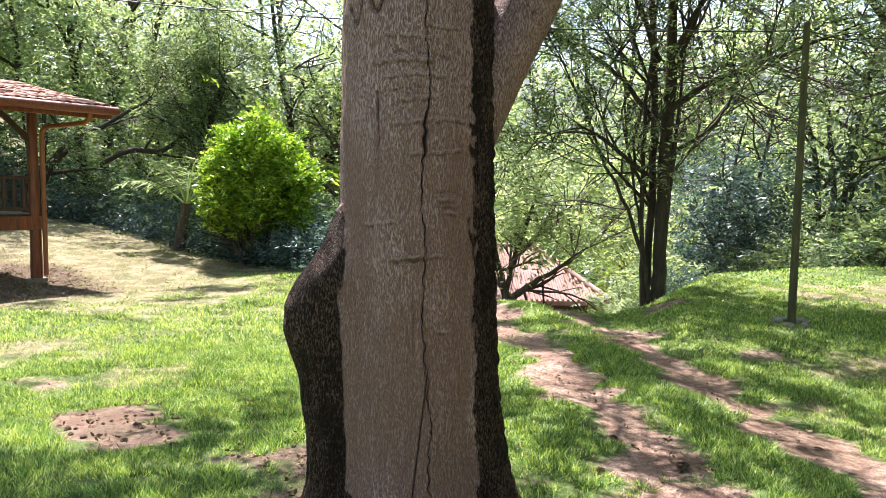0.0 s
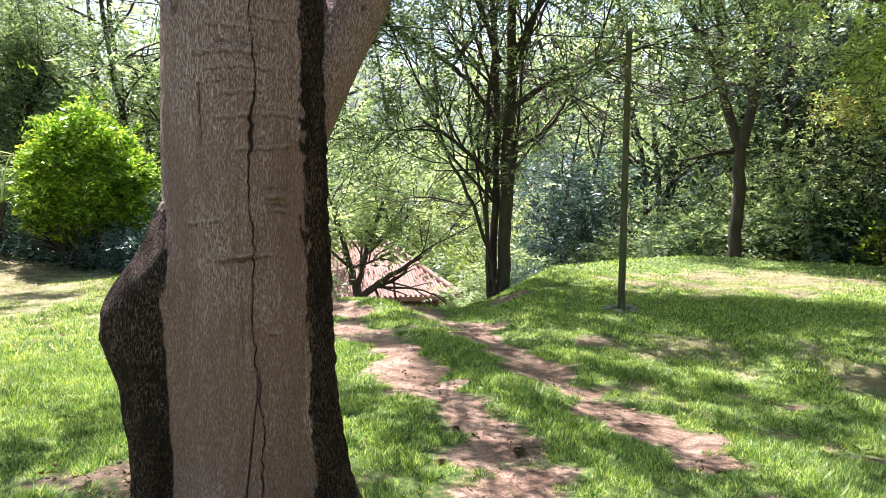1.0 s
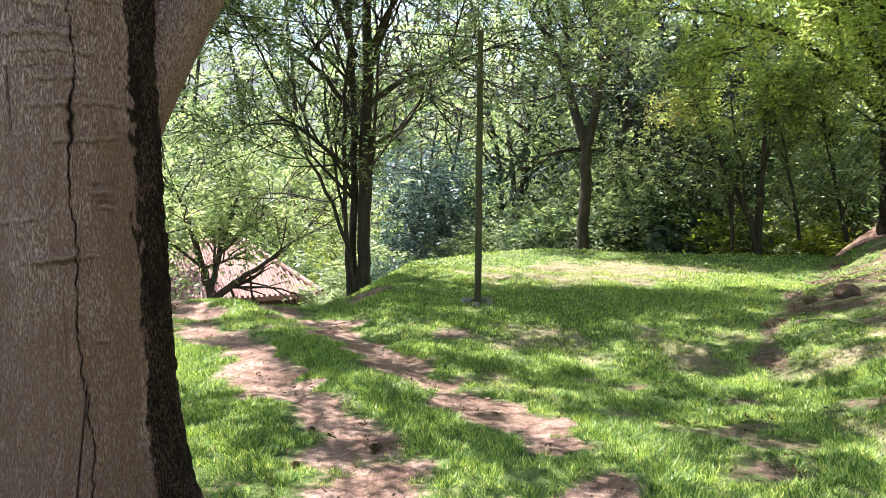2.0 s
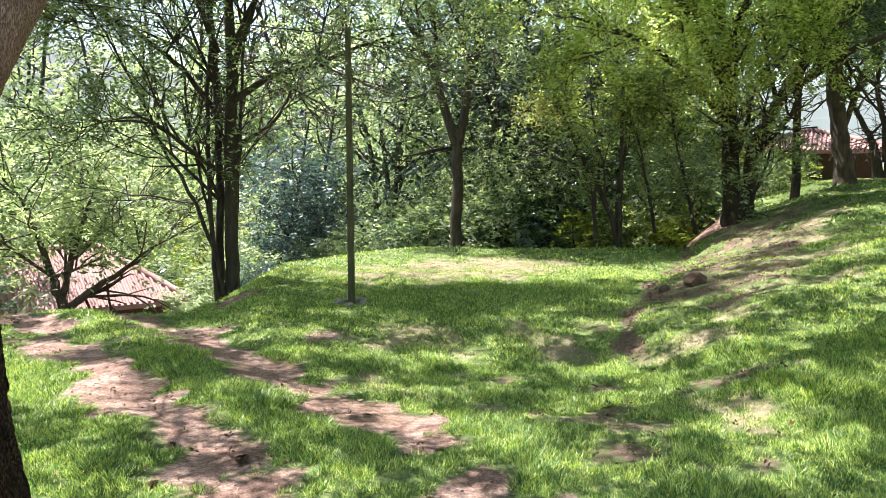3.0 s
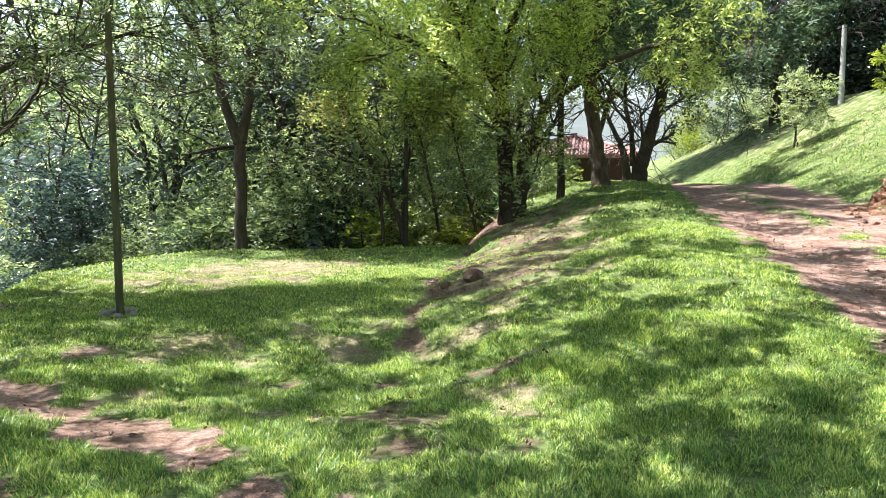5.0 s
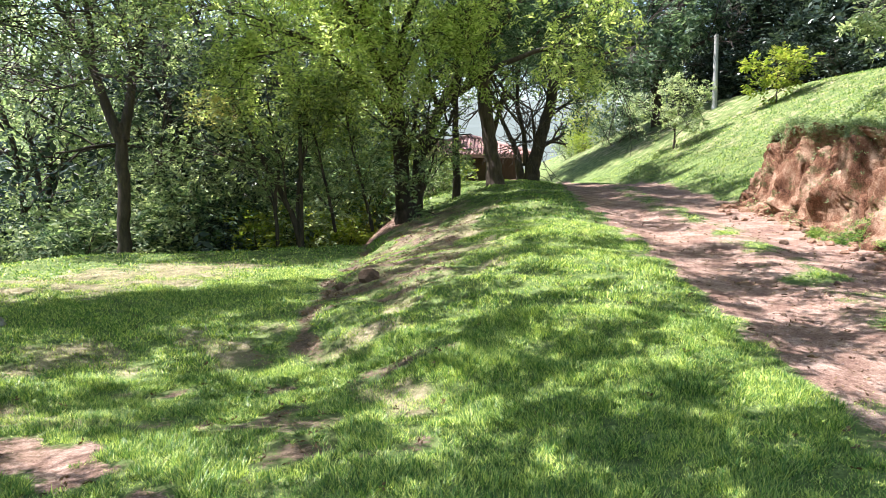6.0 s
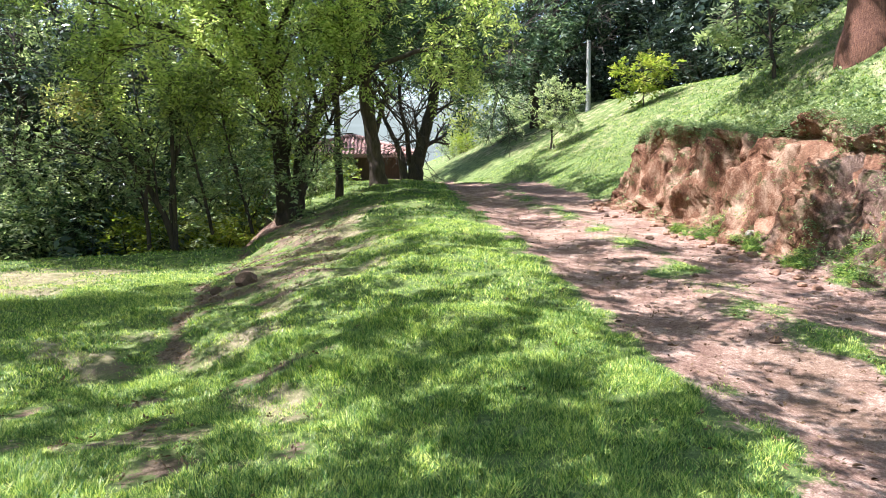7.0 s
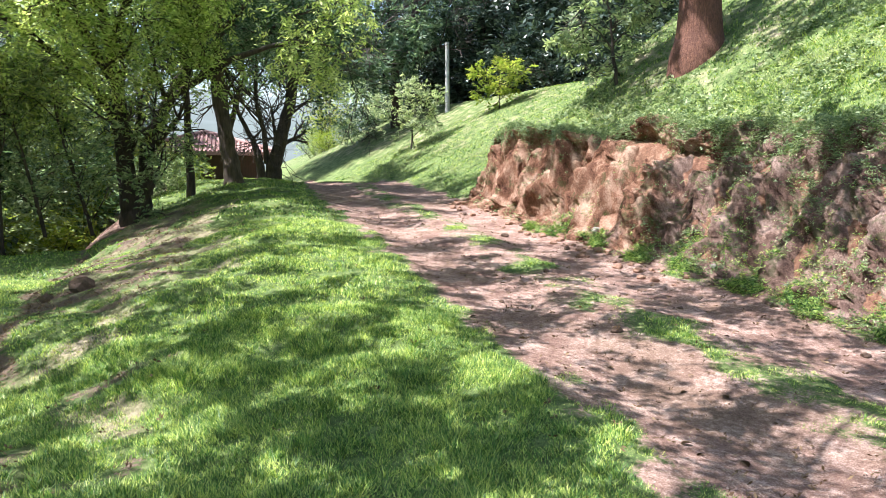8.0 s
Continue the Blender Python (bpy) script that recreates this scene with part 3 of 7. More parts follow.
# ---------- the great trunk beside the drive ----------
def great_tree():
    cx, cy = -0.13, 3.47
    z0 = ground_at(cx, cy) - 0.15
    t = thing("shade_tree", (cx, cy, z0), "massive old tree with smooth grey bark, dark knotted burl and cracks", "tree")
    nt_, nz = 330, 400
    th = np.linspace(0, 2 * np.pi, nt_, endpoint=False)
    th = th - 0.85 * np.sin(th)
    zz = np.concatenate([np.linspace(0.0, 2.85, nz - 12), np.linspace(2.9, 3.6, 12)])
    A, Z = np.meshgrid(th, zz)
    # angle 0 faces the lawn in front (-y), growing towards +x
    near = np.angle(np.exp(1j * A))
    r = 0.372 + 0.035 * np.exp(-Z / 0.9) + 0.15 * np.exp(-Z / 0.15) * (0.6 + 0.4 * np.cos(5 * A + 0.7)) + 0.20 * np.exp(-Z / 0.42) * np.exp(-((near - 1.5) / 0.5) ** 2) + 0.012 * np.cos(2 * A + 0.4) + 0.010 * np.sin(3 * A + Z * 0.7)
    r -= 0.012 * np.clip(Z - 1.6, 0, 2)
    r += 0.006 * wave(A * 1.0, Z, 0.9, 31) + 0.003 * wave(A * 1.0, Z, 0.22, 32)
    # burl on the lawn side
    mid = -1.42
    lobe = np.interp(Z, (0.0, 0.3, 0.6, 0.92, 1.08, 1.18, 1.32, 1.50, 1.68, 3.6), (0.13, 0.13, 0.155, 0.215, 0.275, 0.265, 0.19, 0.08, 0.0, 0.0))
    shape = np.exp(-(np.abs(near - mid - 0.10 * smooth(Z, 1.0, 1.6)) / (0.20 + 0.27 * smooth(lobe, 0.0, 0.17) + 0.22 * smooth(0.35 - Z, 0, 0.3))) ** 3.0)
    r += lobe * shape
    r += 0.012 * shape * (lobe > 0.01) * wave(A * 3, Z * 2, 0.6, 33)
    seam = np.exp(-((near - mid - 0.47) / 0.06) ** 2) * smooth(1.42 - Z, 0, 0.3)
    r -= 0.028 * seam
    # ridge of rough bark on the drive side
    rough = 1 - smooth(np.abs(near - 1.40) + 0.04 * wave(A * 0.6, Z, 0.45, 34) + 0.05 * wave(A * 0.6, Z, 0.13, 37), 0.42, 0.74)
    r += 0.014 * rough * (1 + 0.7 * wave(A * 2, Z, 0.12, 35))
    # long crack and its branches
    crack_line = 0.14 + 0.03 * np.sin(Z * 3.1) + 0.018 * np.sin(Z * 9.0 + 1) + 0.010 * np.sin(Z * 23.0 + 2 * np.sin(Z * 7)) + 0.012 * np.sin(Z * 47.0 + 3 * np.sin(Z * 13)) + 0.006 * np.sin(Z * 120.0) + 0.05 * smooth(1.0 - Z, 0, 1)
    w = 0.0022 + 0.0035 * np.sin(Z * 17) ** 2 + 0.020 * np.exp(-((Z - 1.98) / 0.09) ** 2)
    crack = np.exp(-((near - crack_line) / w) ** 2)
    fork = np.exp(-((near - (0.02 + 0.12 * (Z - 0.45) / 0.4)) / 0.007) ** 2) * (Z > 0.1) * (Z < 0.95)
    crack = np.maximum(crack, 0.6 * fork)
    crack2 = np.exp(-((near + 0.42 + 0.015 * np.sin(Z * 9)) / 0.008) ** 2) * smooth(Z, 1.9, 2.0) * smooth(2.2 - Z, 0, 0.06)
    crack3 = np.exp(-((Z - (2.56 + 0.05 * np.sin(near * 18) + 0.12 * (near + 0.55))) / 0.012) ** 2) * (near < -0.30) * (near > -1.0)
    crack = np.clip(np.maximum(np.maximum(crack, 0.7 * crack2), 0.7 * crack3), 0, 1)
    r -= 0.028 * crack
    lips = np.exp(-((near - crack_line) / 0.07) ** 2)
    r += 0.008 * lips
    ring = 0 * Z
    for zc, k, lo, hi in ((2.30, 0.010, -0.55, 0.3), (2.24, 0.006, -0.4, 0.5), (2.14, 0.006, -0.2, 0.4), (2.05, 0.007, -0.3, 0.8), (2.47, 0.008, 0.1, 0.7), (1.72, 0.010, 0.2, 0.6), (1.68, -0.009, 0.2, 0.65), (1.45, 0.010, -0.3, 0.4), (1.43, -0.009, -0.3, 0.25), (2.18, -0.006, -0.5, 0.2), (2.33, -0.006, -0.3, 0.5), (1.92, 0.006, -0.1, 0.7), (1.60, 0.005, -0.7, -0.1), (2.41, 0.006, -0.4, 0.3), (1.13, 0.005, 0.2, 0.5), (1.75, -0.008, 0.22, 0.62), (1.66, 0.008, 0.25, 0.6)):
        line = zc + 0.012 * np.sin(near * 4 + zc * 9) + 0.003 * np.sin(near * 37 + zc * 3)
        span = smooth(near, lo, lo + 0.12) * (1 - smooth(near, hi - 0.12, hi)) * (0.78 + 0.22 * np.sin(near * 23 + zc * 40))
        r += 1.1 * k * np.exp(-((Z - line) / (0.007 + 0.004 * np.sin(near * 31 + zc * 5) ** 2)) ** 2) * span
        # ring colours each fold: lit ridge lighter, shade line just below it darker
        ring += span * (k > 0) * (np.exp(-((Z - line) / 0.0065) ** 2) - 0.9 * np.exp(-((Z - line + 0.014) / 0.008) ** 2)) - span * (k < 0) * 0.8 * np.exp(-((Z - line) / 0.008) ** 2)
    lean = 0.03 * (Z - 1.6) * -0.3
    X = cx + lean + r * np.sin(near)
    Y = cy - r * np.cos(near)
    verts = np.stack([X, Y, z0 + Z], -1).reshape(-1, 3)
    i = np.arange(nt_ * nz).reshape(nz, nt_)
    j = np.roll(i, -1, axis=1)
    faces = np.stack([i[:-1], j[:-1], j[1:], i[1:]], -1).reshape(-1, 4)
    m, nt, b = material("smooth_grey_bark_with_dark_rind", 0.75)
    at = nt.nodes.new("ShaderNodeAttribute")
    at.attribute_name = "bark"
    sep = nt.nodes.new("ShaderNodeSeparateColor")
    nt.links.new(at.outputs["Color"], sep.inputs["Color"])
    tc = nt.nodes.new("ShaderNodeTexCoord")
    mp = nt.nodes.new("ShaderNodeMapping")
    mp.inputs["Scale"].default_value = (1, 1, 0.26)
    nt.links.new(tc.outputs["Object"], mp.inputs["Vector"])
    warp = node(nt, "ShaderNodeTexNoise", Scale=14.0, Detail=3.0)
    nt.links.new(mp.outputs["Vector"], warp.inputs["Vector"])
    shift = nt.nodes.new("ShaderNodeVectorMath")
    shift.operation = "MULTIPLY_ADD"
    nt.links.new(warp.outputs["Color"], shift.inputs[0])
    shift.inputs[1].default_value = (0.05, 0.05, 0.05)
    nt.links.new(mp.outputs["Vector"], shift.inputs[2])
    cord = node(nt, "ShaderNodeTexNoise", Scale=185.0, Detail=2.5, Roughness=0.5, Distortion=0.25)
    nt.links.new(shift.outputs[0], cord.inputs["Vector"])
    fibre = noise_tex(nt, 190.0, 3.0, 0.6, (1, 1, 0.45))
    cords = step(nt, cord.outputs["Fac"], 0.36, 0.66)
    wrinkle = calc(nt, "ADD", calc(nt, "MULTIPLY", cords, 0.62), calc(nt, "MULTIPLY", fibre, 0.38))
    b.inputs["Specular IOR Level"].default_value = 0.2
    speck = noise_tex(nt, 85.0, 4.0, 0.65)
    broad = noise_tex(nt, 2.0, 4.0, 0.55, (1, 1, 0.35))
    tone = calc(nt, "ADD", calc(nt, "MULTIPLY", wrinkle, 0.72), calc(nt, "MULTIPLY", broad, 0.3))
    face = ramp(nt, tone, [(0.28, (0.225, 0.120, 0.108)), (0.50, (0.430, 0.275, 0.255)), (0.80, (0.66, 0.480, 0.460))])
    rust = calc(nt, "MULTIPLY", step(nt, broad, 0.46, 0.62), 0.62)
    face = mix(nt, rust, face, (0.25, 0.125, 0.092))
    flecks = calc(nt, "MULTIPLY", step(nt, speck, 0.60, 0.68), 0.35)
    face = mix(nt, flecks, face, (0.46, 0.38, 0.34))
    rind = ramp(nt, calc(nt, "ADD", calc(nt, "MULTIPLY", wrinkle, 0.6), calc(nt, "MULTIPLY", speck, 0.4)), [(0.34, (0.020, 0.010, 0.008)), (0.54, (0.090, 0.048, 0.037)), (0.74, (0.26, 0.165, 0.130))])
    lichen = calc(nt, "MULTIPLY", step(nt, noise_tex(nt, 40.0, 4.0), 0.62, 0.68), 0.4)
    rind = mix(nt, calc(nt, "MULTIPLY", step(nt, noise_tex(nt, 7.0, 5.0, 0.65, (1, 1, 0.4)), 0.46, 0.60), 0.75), rind, (0.020, 0.011, 0.008))
    rind = mix(nt, lichen, rind, (0.26, 0.185, 0.145))
    dark = step(nt, calc(nt, "ADD", sep.outputs["Red"], calc(nt, "MULTIPLY", calc(nt, "SUBTRACT", noise_tex(nt, 16.0, 8.0, 0.75, (1, 1, 0.5)), 0.5), 1.5)), 0.42, 0.58)
    # lit ridges and shaded creases of the folds painted into the face colour
    face = mix(nt, calc(nt, "MULTIPLY", step(nt, sep.outputs["Blue"], 0.55, 0.95), 0.55), face, (0.60, 0.44, 0.40))
    face = mix(nt, calc(nt, "SUBTRACT", 0.6, calc(nt, "MULTIPLY", step(nt, sep.outputs["Blue"], 0.08, 0.46), 0.6)), face, (0.085, 0.042, 0.034))
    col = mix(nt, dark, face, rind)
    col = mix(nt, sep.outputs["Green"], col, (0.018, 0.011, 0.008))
    nt.links.new(col, b.inputs["Base Color"])
    hgt = calc(nt, "ADD", calc(nt, "MULTIPLY", wrinkle, calc(nt, "ADD", 1.0, calc(nt, "MULTIPLY", dark, 1.6))), calc(nt, "MULTIPLY", speck, 0.4))
    bump(nt, b, hgt, 1.0, 0.02)
    me = mesh_from("shade_tree_trunk", verts, faces, 4, m)
    # dark tone on burl, seam, rough ridge and back, growing towards the foot
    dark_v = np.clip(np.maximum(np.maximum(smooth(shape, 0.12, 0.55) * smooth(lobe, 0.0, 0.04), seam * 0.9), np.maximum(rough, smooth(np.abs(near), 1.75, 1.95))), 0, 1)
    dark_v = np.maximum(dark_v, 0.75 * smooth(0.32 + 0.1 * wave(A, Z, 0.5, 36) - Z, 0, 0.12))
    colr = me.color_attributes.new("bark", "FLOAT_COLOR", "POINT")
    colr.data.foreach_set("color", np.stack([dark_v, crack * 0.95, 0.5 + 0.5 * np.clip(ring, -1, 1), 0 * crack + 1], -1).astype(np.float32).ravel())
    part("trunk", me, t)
    # the bough on the drive side, and unseen boughs above, added to cast shade
    rng = np.random.RandomState(5)
    bough_pts = [(cx + 0.10, cy + 0.10, z0 + 1.72), (cx + 0.23, cy + 0.12, z0 + 2.02), (cx + 0.37, cy + 0.14, z0 + 2.35), (cx + 0.56, cy + 0.18, z0 + 2.72), (cx + 0.80, cy + 0.22, z0 + 3.25), (cx + 1.3, cy + 0.3, z0 + 4.3)]
    pa = np.array(bough_pts)
    tt = np.linspace(0, 5, 60)
    fine = np.stack([np.interp(tt, range(6), pa[:, q]) for q in range(3)], 1)
    ker = np.ones(9) / 9
    for q in range(3):
        fine[4:-4, q] = np.convolve(fine[:, q], ker, "valid")
    v, f = tubes([(fine, np.interp(tt, (0, 1, 2, 3, 5), (0.10, 0.165, 0.165, 0.155, 0.12)), 48)], lumps=0.008, seed=3)
    bm_ = mesh_from("shade_tree_bough", v, f, 4, m)
    ba = bm_.color_attributes.new("bark", "FLOAT_COLOR", "POINT")
    ang = np.tile(np.linspace(0, 2 * np.pi, 48, endpoint=False), 60)
    ba.data.foreach_set("color", np.stack([0.10 + 0.22 * np.sin(ang), 0 * ang, 0 * ang + 0.5, 0 * ang + 1], 1).astype(np.float32).ravel())
    part("bough", bm_, t)
    out, anchors = [], []
    spec = ((11, 0.75, 0.42, 0.18, 0.01), (7, 0.75, 0.55, 0.14, 0.0), (0, 0, 0, 0.2, -0.04))
    top = np.array((cx - 0.05, cy, z0 + 3.3))
    knee = np.array((cx + 1.25, cy + 0.29, z0 + 4.2))
    for start, way, length, radius in ((top, (-0.10, 0.25, 1), 7.5, 0.22), (top + (0, 0.05, 0.8), (-0.05, 1.0, 0.62), 8.5, 0.11), (top + (0, 0, 1.2), (-0.2, -0.8, 0.75), 6.0, 0.07), (top + (0, 0, 1.0), (0.15, 1.0, 0.9), 7.5, 0.08),
                                       (top + (0, 0.05, 1.6), (0.45, 1.0, 0.55), 9.0, 0.07), (knee, (0.7, 0.25, 0.75), 8.0, 0.06), (knee, (1.0, -0.15, 0.42), 9.0, 0.055), (knee, (0.8, 0.75, 0.5), 9.0, 0.055), (top + (0, 0, 2.0), (0.4, -0.8, 0.7), 6.0, 0.07), (knee, (0.9, -0.55, 0.5), 7.5, 0.07),
                                       (knee, (1.0, 0.10, 0.36), 11.5, 0.06), (knee, (0.95, -0.62, 0.36), 10.5, 0.06), (knee, (1.0, -0.30, 0.30), 11.0, 0.06), (knee + (0.2, 0, 0.3), (1.0, -0.45, 0.55), 9.5, 0.05)):
        grow(rng, start, way, length, radius, 0, spec, out, anchors)
    out = [p for p in out if min(q[2] for q in p[0]) > 4.9 or p[1][0] > 0.065]
    # boughs thinned by where their shadows land
    slim_out = []
    for pts, radii, sides in out:
        mid_p = pts[len(pts) // 2]
        gu, gv = shadow_of(mid_p[0], mid_p[1], mid_p[2])
        thick = 0.045 if 3.0 < gu < 7.0 and 3.4 < gv < 7.5 else 0.014
        slim_out.append((pts, [min(0.62 * q, thick) if gv > 2.9 else 0.62 * q for q in radii], sides))
    nodes = np.array([q for pts, _, _ in slim_out for q in pts])
    # unseen leafy twigs of the wide crown, set so their shadows fall as wanted
    n = 26000
    d, az = np.sqrt(rng.uniform(2.6 ** 2, 12.5 ** 2, n)), np.radians(rng.uniform(-48, 118, n))
    u, v = d * np.sin(az), d * np.cos(az)
    ok = rng.uniform(0, 1, n) < wanted_shade(u, v)
    u, v = u[ok], v[ok]
    g = height(u, v)
    z = 6.0 + 0 * u
    for _ in range(5):
        x, y = u + SUN_LEAN[0] * (z - g), v + SUN_LEAN[1] * (z - g)
        z = np.maximum(5.4, 2.7 + 0.285 * np.hypot(x, y))
    z = z + rng.uniform(0, 1.6, len(z))
    x, y = u + SUN_LEAN[0] * (z - g), v + SUN_LEAN[1] * (z - g)
    a = trim(rng, np.concatenate([np.stack([x, y, z], 1), rng.normal(0, 0.7, (len(x), 3)) * (1, 1, 0.3)], 1), 3000)
    for p in a[::9, :3]:
        near_node = nodes[np.argmin(((nodes - p) ** 2).sum(1))]
        slim_out.append(([near_node, 0.5 * (near_node + p) + (0, 0, 0.08), p], [0.012, 0.009, 0.005], 3))
    part("unseen_upper_bough", tube_mesh("shade_tree_unseen_boughs", slim_out, BARK_GREY, 0.04, 2), t)
    part("crown", leaf_mesh("shade_tree_unseen_crown", rng, a, LEAF_FRESH, per=3, reach=0.34, leaflets=8, size=0.15, slim=0.44, blob=0.10), t)


great_tree()


# ---------- poles and cables ----------
def pole(name, x, y, z_top, radius, mat, label, lean=(0.0, 0.0), group="poles"):
    z = ground_at(x, y)
    t = thing(name, (x, y, z), label, "pole", group)
    h = z_top - z
    f = np.linspace(-0.04, 1, 24)
    pts = np.stack([x + lean[0] * f, y + lean[1] * f, z + h * f], 1)
    me = tube_mesh(name, [(pts, radius * (1.08 - 0.22 * f), 16)], mat, 0.02, 4)
    part("shaft", me, t)
    bm = bmesh.new()
    bmesh.ops.create_cone(bm, cap_ends=True, segments=16, radius1=radius * 0.87, radius2=radius * 0.6, depth=0.03, matrix=Matrix.Translation((x + lean[0], y + lean[1], z_top)))
    part("cap", bm_mesh(name + "_cap", bm, mat), t)
    return t


pole("utility_pole", 4.53, 8.99, 3.75, 0.047, POLE_WOOD, "slender weathered wooden utility pole standing in the lawn", (0.02, 0.06))
P2 = polar(47.6, 19.2)
pole("utility_pole", P2[0], P2[1], 4.25, 0.052, BARK_DARK, "dark wooden utility pole at the edge of the wood")
P3 = polar(79.1, 35.5)
pole("utility_pole", P3[0], P3[1], 8.45, 0.11, POLE_GREY, "pale grey concrete utility pole on the hillside")


def cable(a, b, sag, radius=0.008):
    f = np.linspace(0, 1, 30)
    pts = np.array(a)[None] * (1 - f)[:, None] + np.array(b)[None] * f[:, None]
    pts[:, 2] -= sag * 4 * f * (1 - f)
    me = tube_mesh("overhead_cable", [(pts, np.full(30, radius), 6)], WIRE)
    return tagged(new("overhead_cable", me), "thin black overhead cable strung between poles", "cable", "cables")


# ---------- trees with limbs that can be told apart ----------
def limbed_tree(name, az, d, label, seed, limbs, twigs, bark, leaf, count, per, reach, leaflets, size, slim=0.38, droop=0.25, blob=0.12, keep=None, base_z=None, group="", from_f=0.35, every=5, twig_len=1.6, category="tree", sides=14, fine=5, lumps=0.04, bare_first=False, clumps=(), sunlit=True):
    """A tree whose main limbs are given as (right, back, up, radius) from its foot, facing az; finer boughs grow from them."""
    rng = np.random.RandomState(seed)
    x, y = polar(az, d)
    z = (ground_at(x, y) if base_z is None else base_z) - 0.08
    right = np.array((math.cos(radians(az)), -math.sin(radians(az)), 0))
    back = np.array((math.sin(radians(az)), math.cos(radians(az)), 0))
    base = np.array((x, y, z))
    t = thing(name, base, label, category, group)
    out, anchors = [], []
    for which, limb in enumerate(limbs):
        k = np.array(limb, float)
        f = np.linspace(0, len(k) - 1, (len(k) - 1) * fine + 1)
        q = np.stack([np.interp(f, range(len(k)), k[:, c]) for c in range(4)], 1)
        for _ in range(2 if fine == 5 else 14):
            q[1:-1] = (q[:-2] + 2 * q[1:-1] + q[2:]) / 4
        q[1:-1, :3] += rng.normal(0, (0.012 + 0.01 * k[0, 3]) * (fine == 5), (len(q) - 2, 3))
        pts = base + q[:, :1] * right + q[:, 1:2] * back + q[:, 2:3] * np.array((0, 0, 1.0))
        out.append((pts, q[:, 3], sides if k[0, 3] > 0.1 else 8))
        first = int(len(pts) * from_f)
        for i in range(max(first, 1), len(pts)):
            if (bare_first and which == 0) or ((i - first) % every and i < len(pts) - 1):
                continue
            axis = unit(pts[i] - pts[i - 1])
            for _ in range(2 if i < len(pts) - 1 else 3):
                w = unit(axis * 0.6 + rng.normal(0, 0.6, 3) + np.array((0, 0, 0.15)))
                grow(rng, pts[i], w, twig_len * rng.uniform(0.6, 1.4), max(0.45 * q[i, 3], 0.012), 0, twigs, out, anchors)
    a = np.asarray(anchors, float)
    if keep is not None:
        rel = a[:, :3] - base
        a = a[keep(rel @ right, rel @ back, rel[:, 2])]
    for cr, cb, cu, size_, many in clumps:
        c = base + cr * right + cb * back + np.array((0, 0, cu))
        many = int(0.72 * many)
        off = unit(rng.normal(0, 1, (many, 3))) * (rng.uniform(0.25, 1.0, (many, 1)) ** 0.5) * size_ * np.array((1.0, 1.0, 0.7))
        a = np.concatenate([a, np.concatenate([c + off, unit(off + np.array((0, 0, -0.2)))], 1)])
        near_limb = out[np.argmin([((np.asarray(o[0]) - c) ** 2).sum(1).min() for o in out])][0]
        root = np.asarray(near_limb)[np.argmin(((np.asarray(near_limb) - c) ** 2).sum(1))]
        for q in off[::12]:
            out.append(([root, root * 0.45 + (c + q) * 0.55 + (0, 0, 0.15), c + q], [0.018, 0.012, 0.005], 4))
    if category == "tree" and sunlit:
        a = a[~glade(a)]
    part("trunk", tube_mesh(name + "_trunk", out, bark, lumps, seed), t)
    if count and len(a):
        a = trim(rng, a, count)
        part("crown", leaf_mesh(name + "_crown", rng, a, leaf, per=per, reach=reach, leaflets=leaflets, size=size, slim=slim, droop=droop, blob=blob), t)
    return t


TWIG2 = ((5, 0.7, 0.6, 0.12, 0.0), (0, 0, 0, 0.2, -0.03))
TWIG3 = ((5, 0.7, 0.62, 0.10, 0.02), (5, 0.75, 0.55, 0.15, -0.02), (0, 0, 0, 0.2, -0.04))

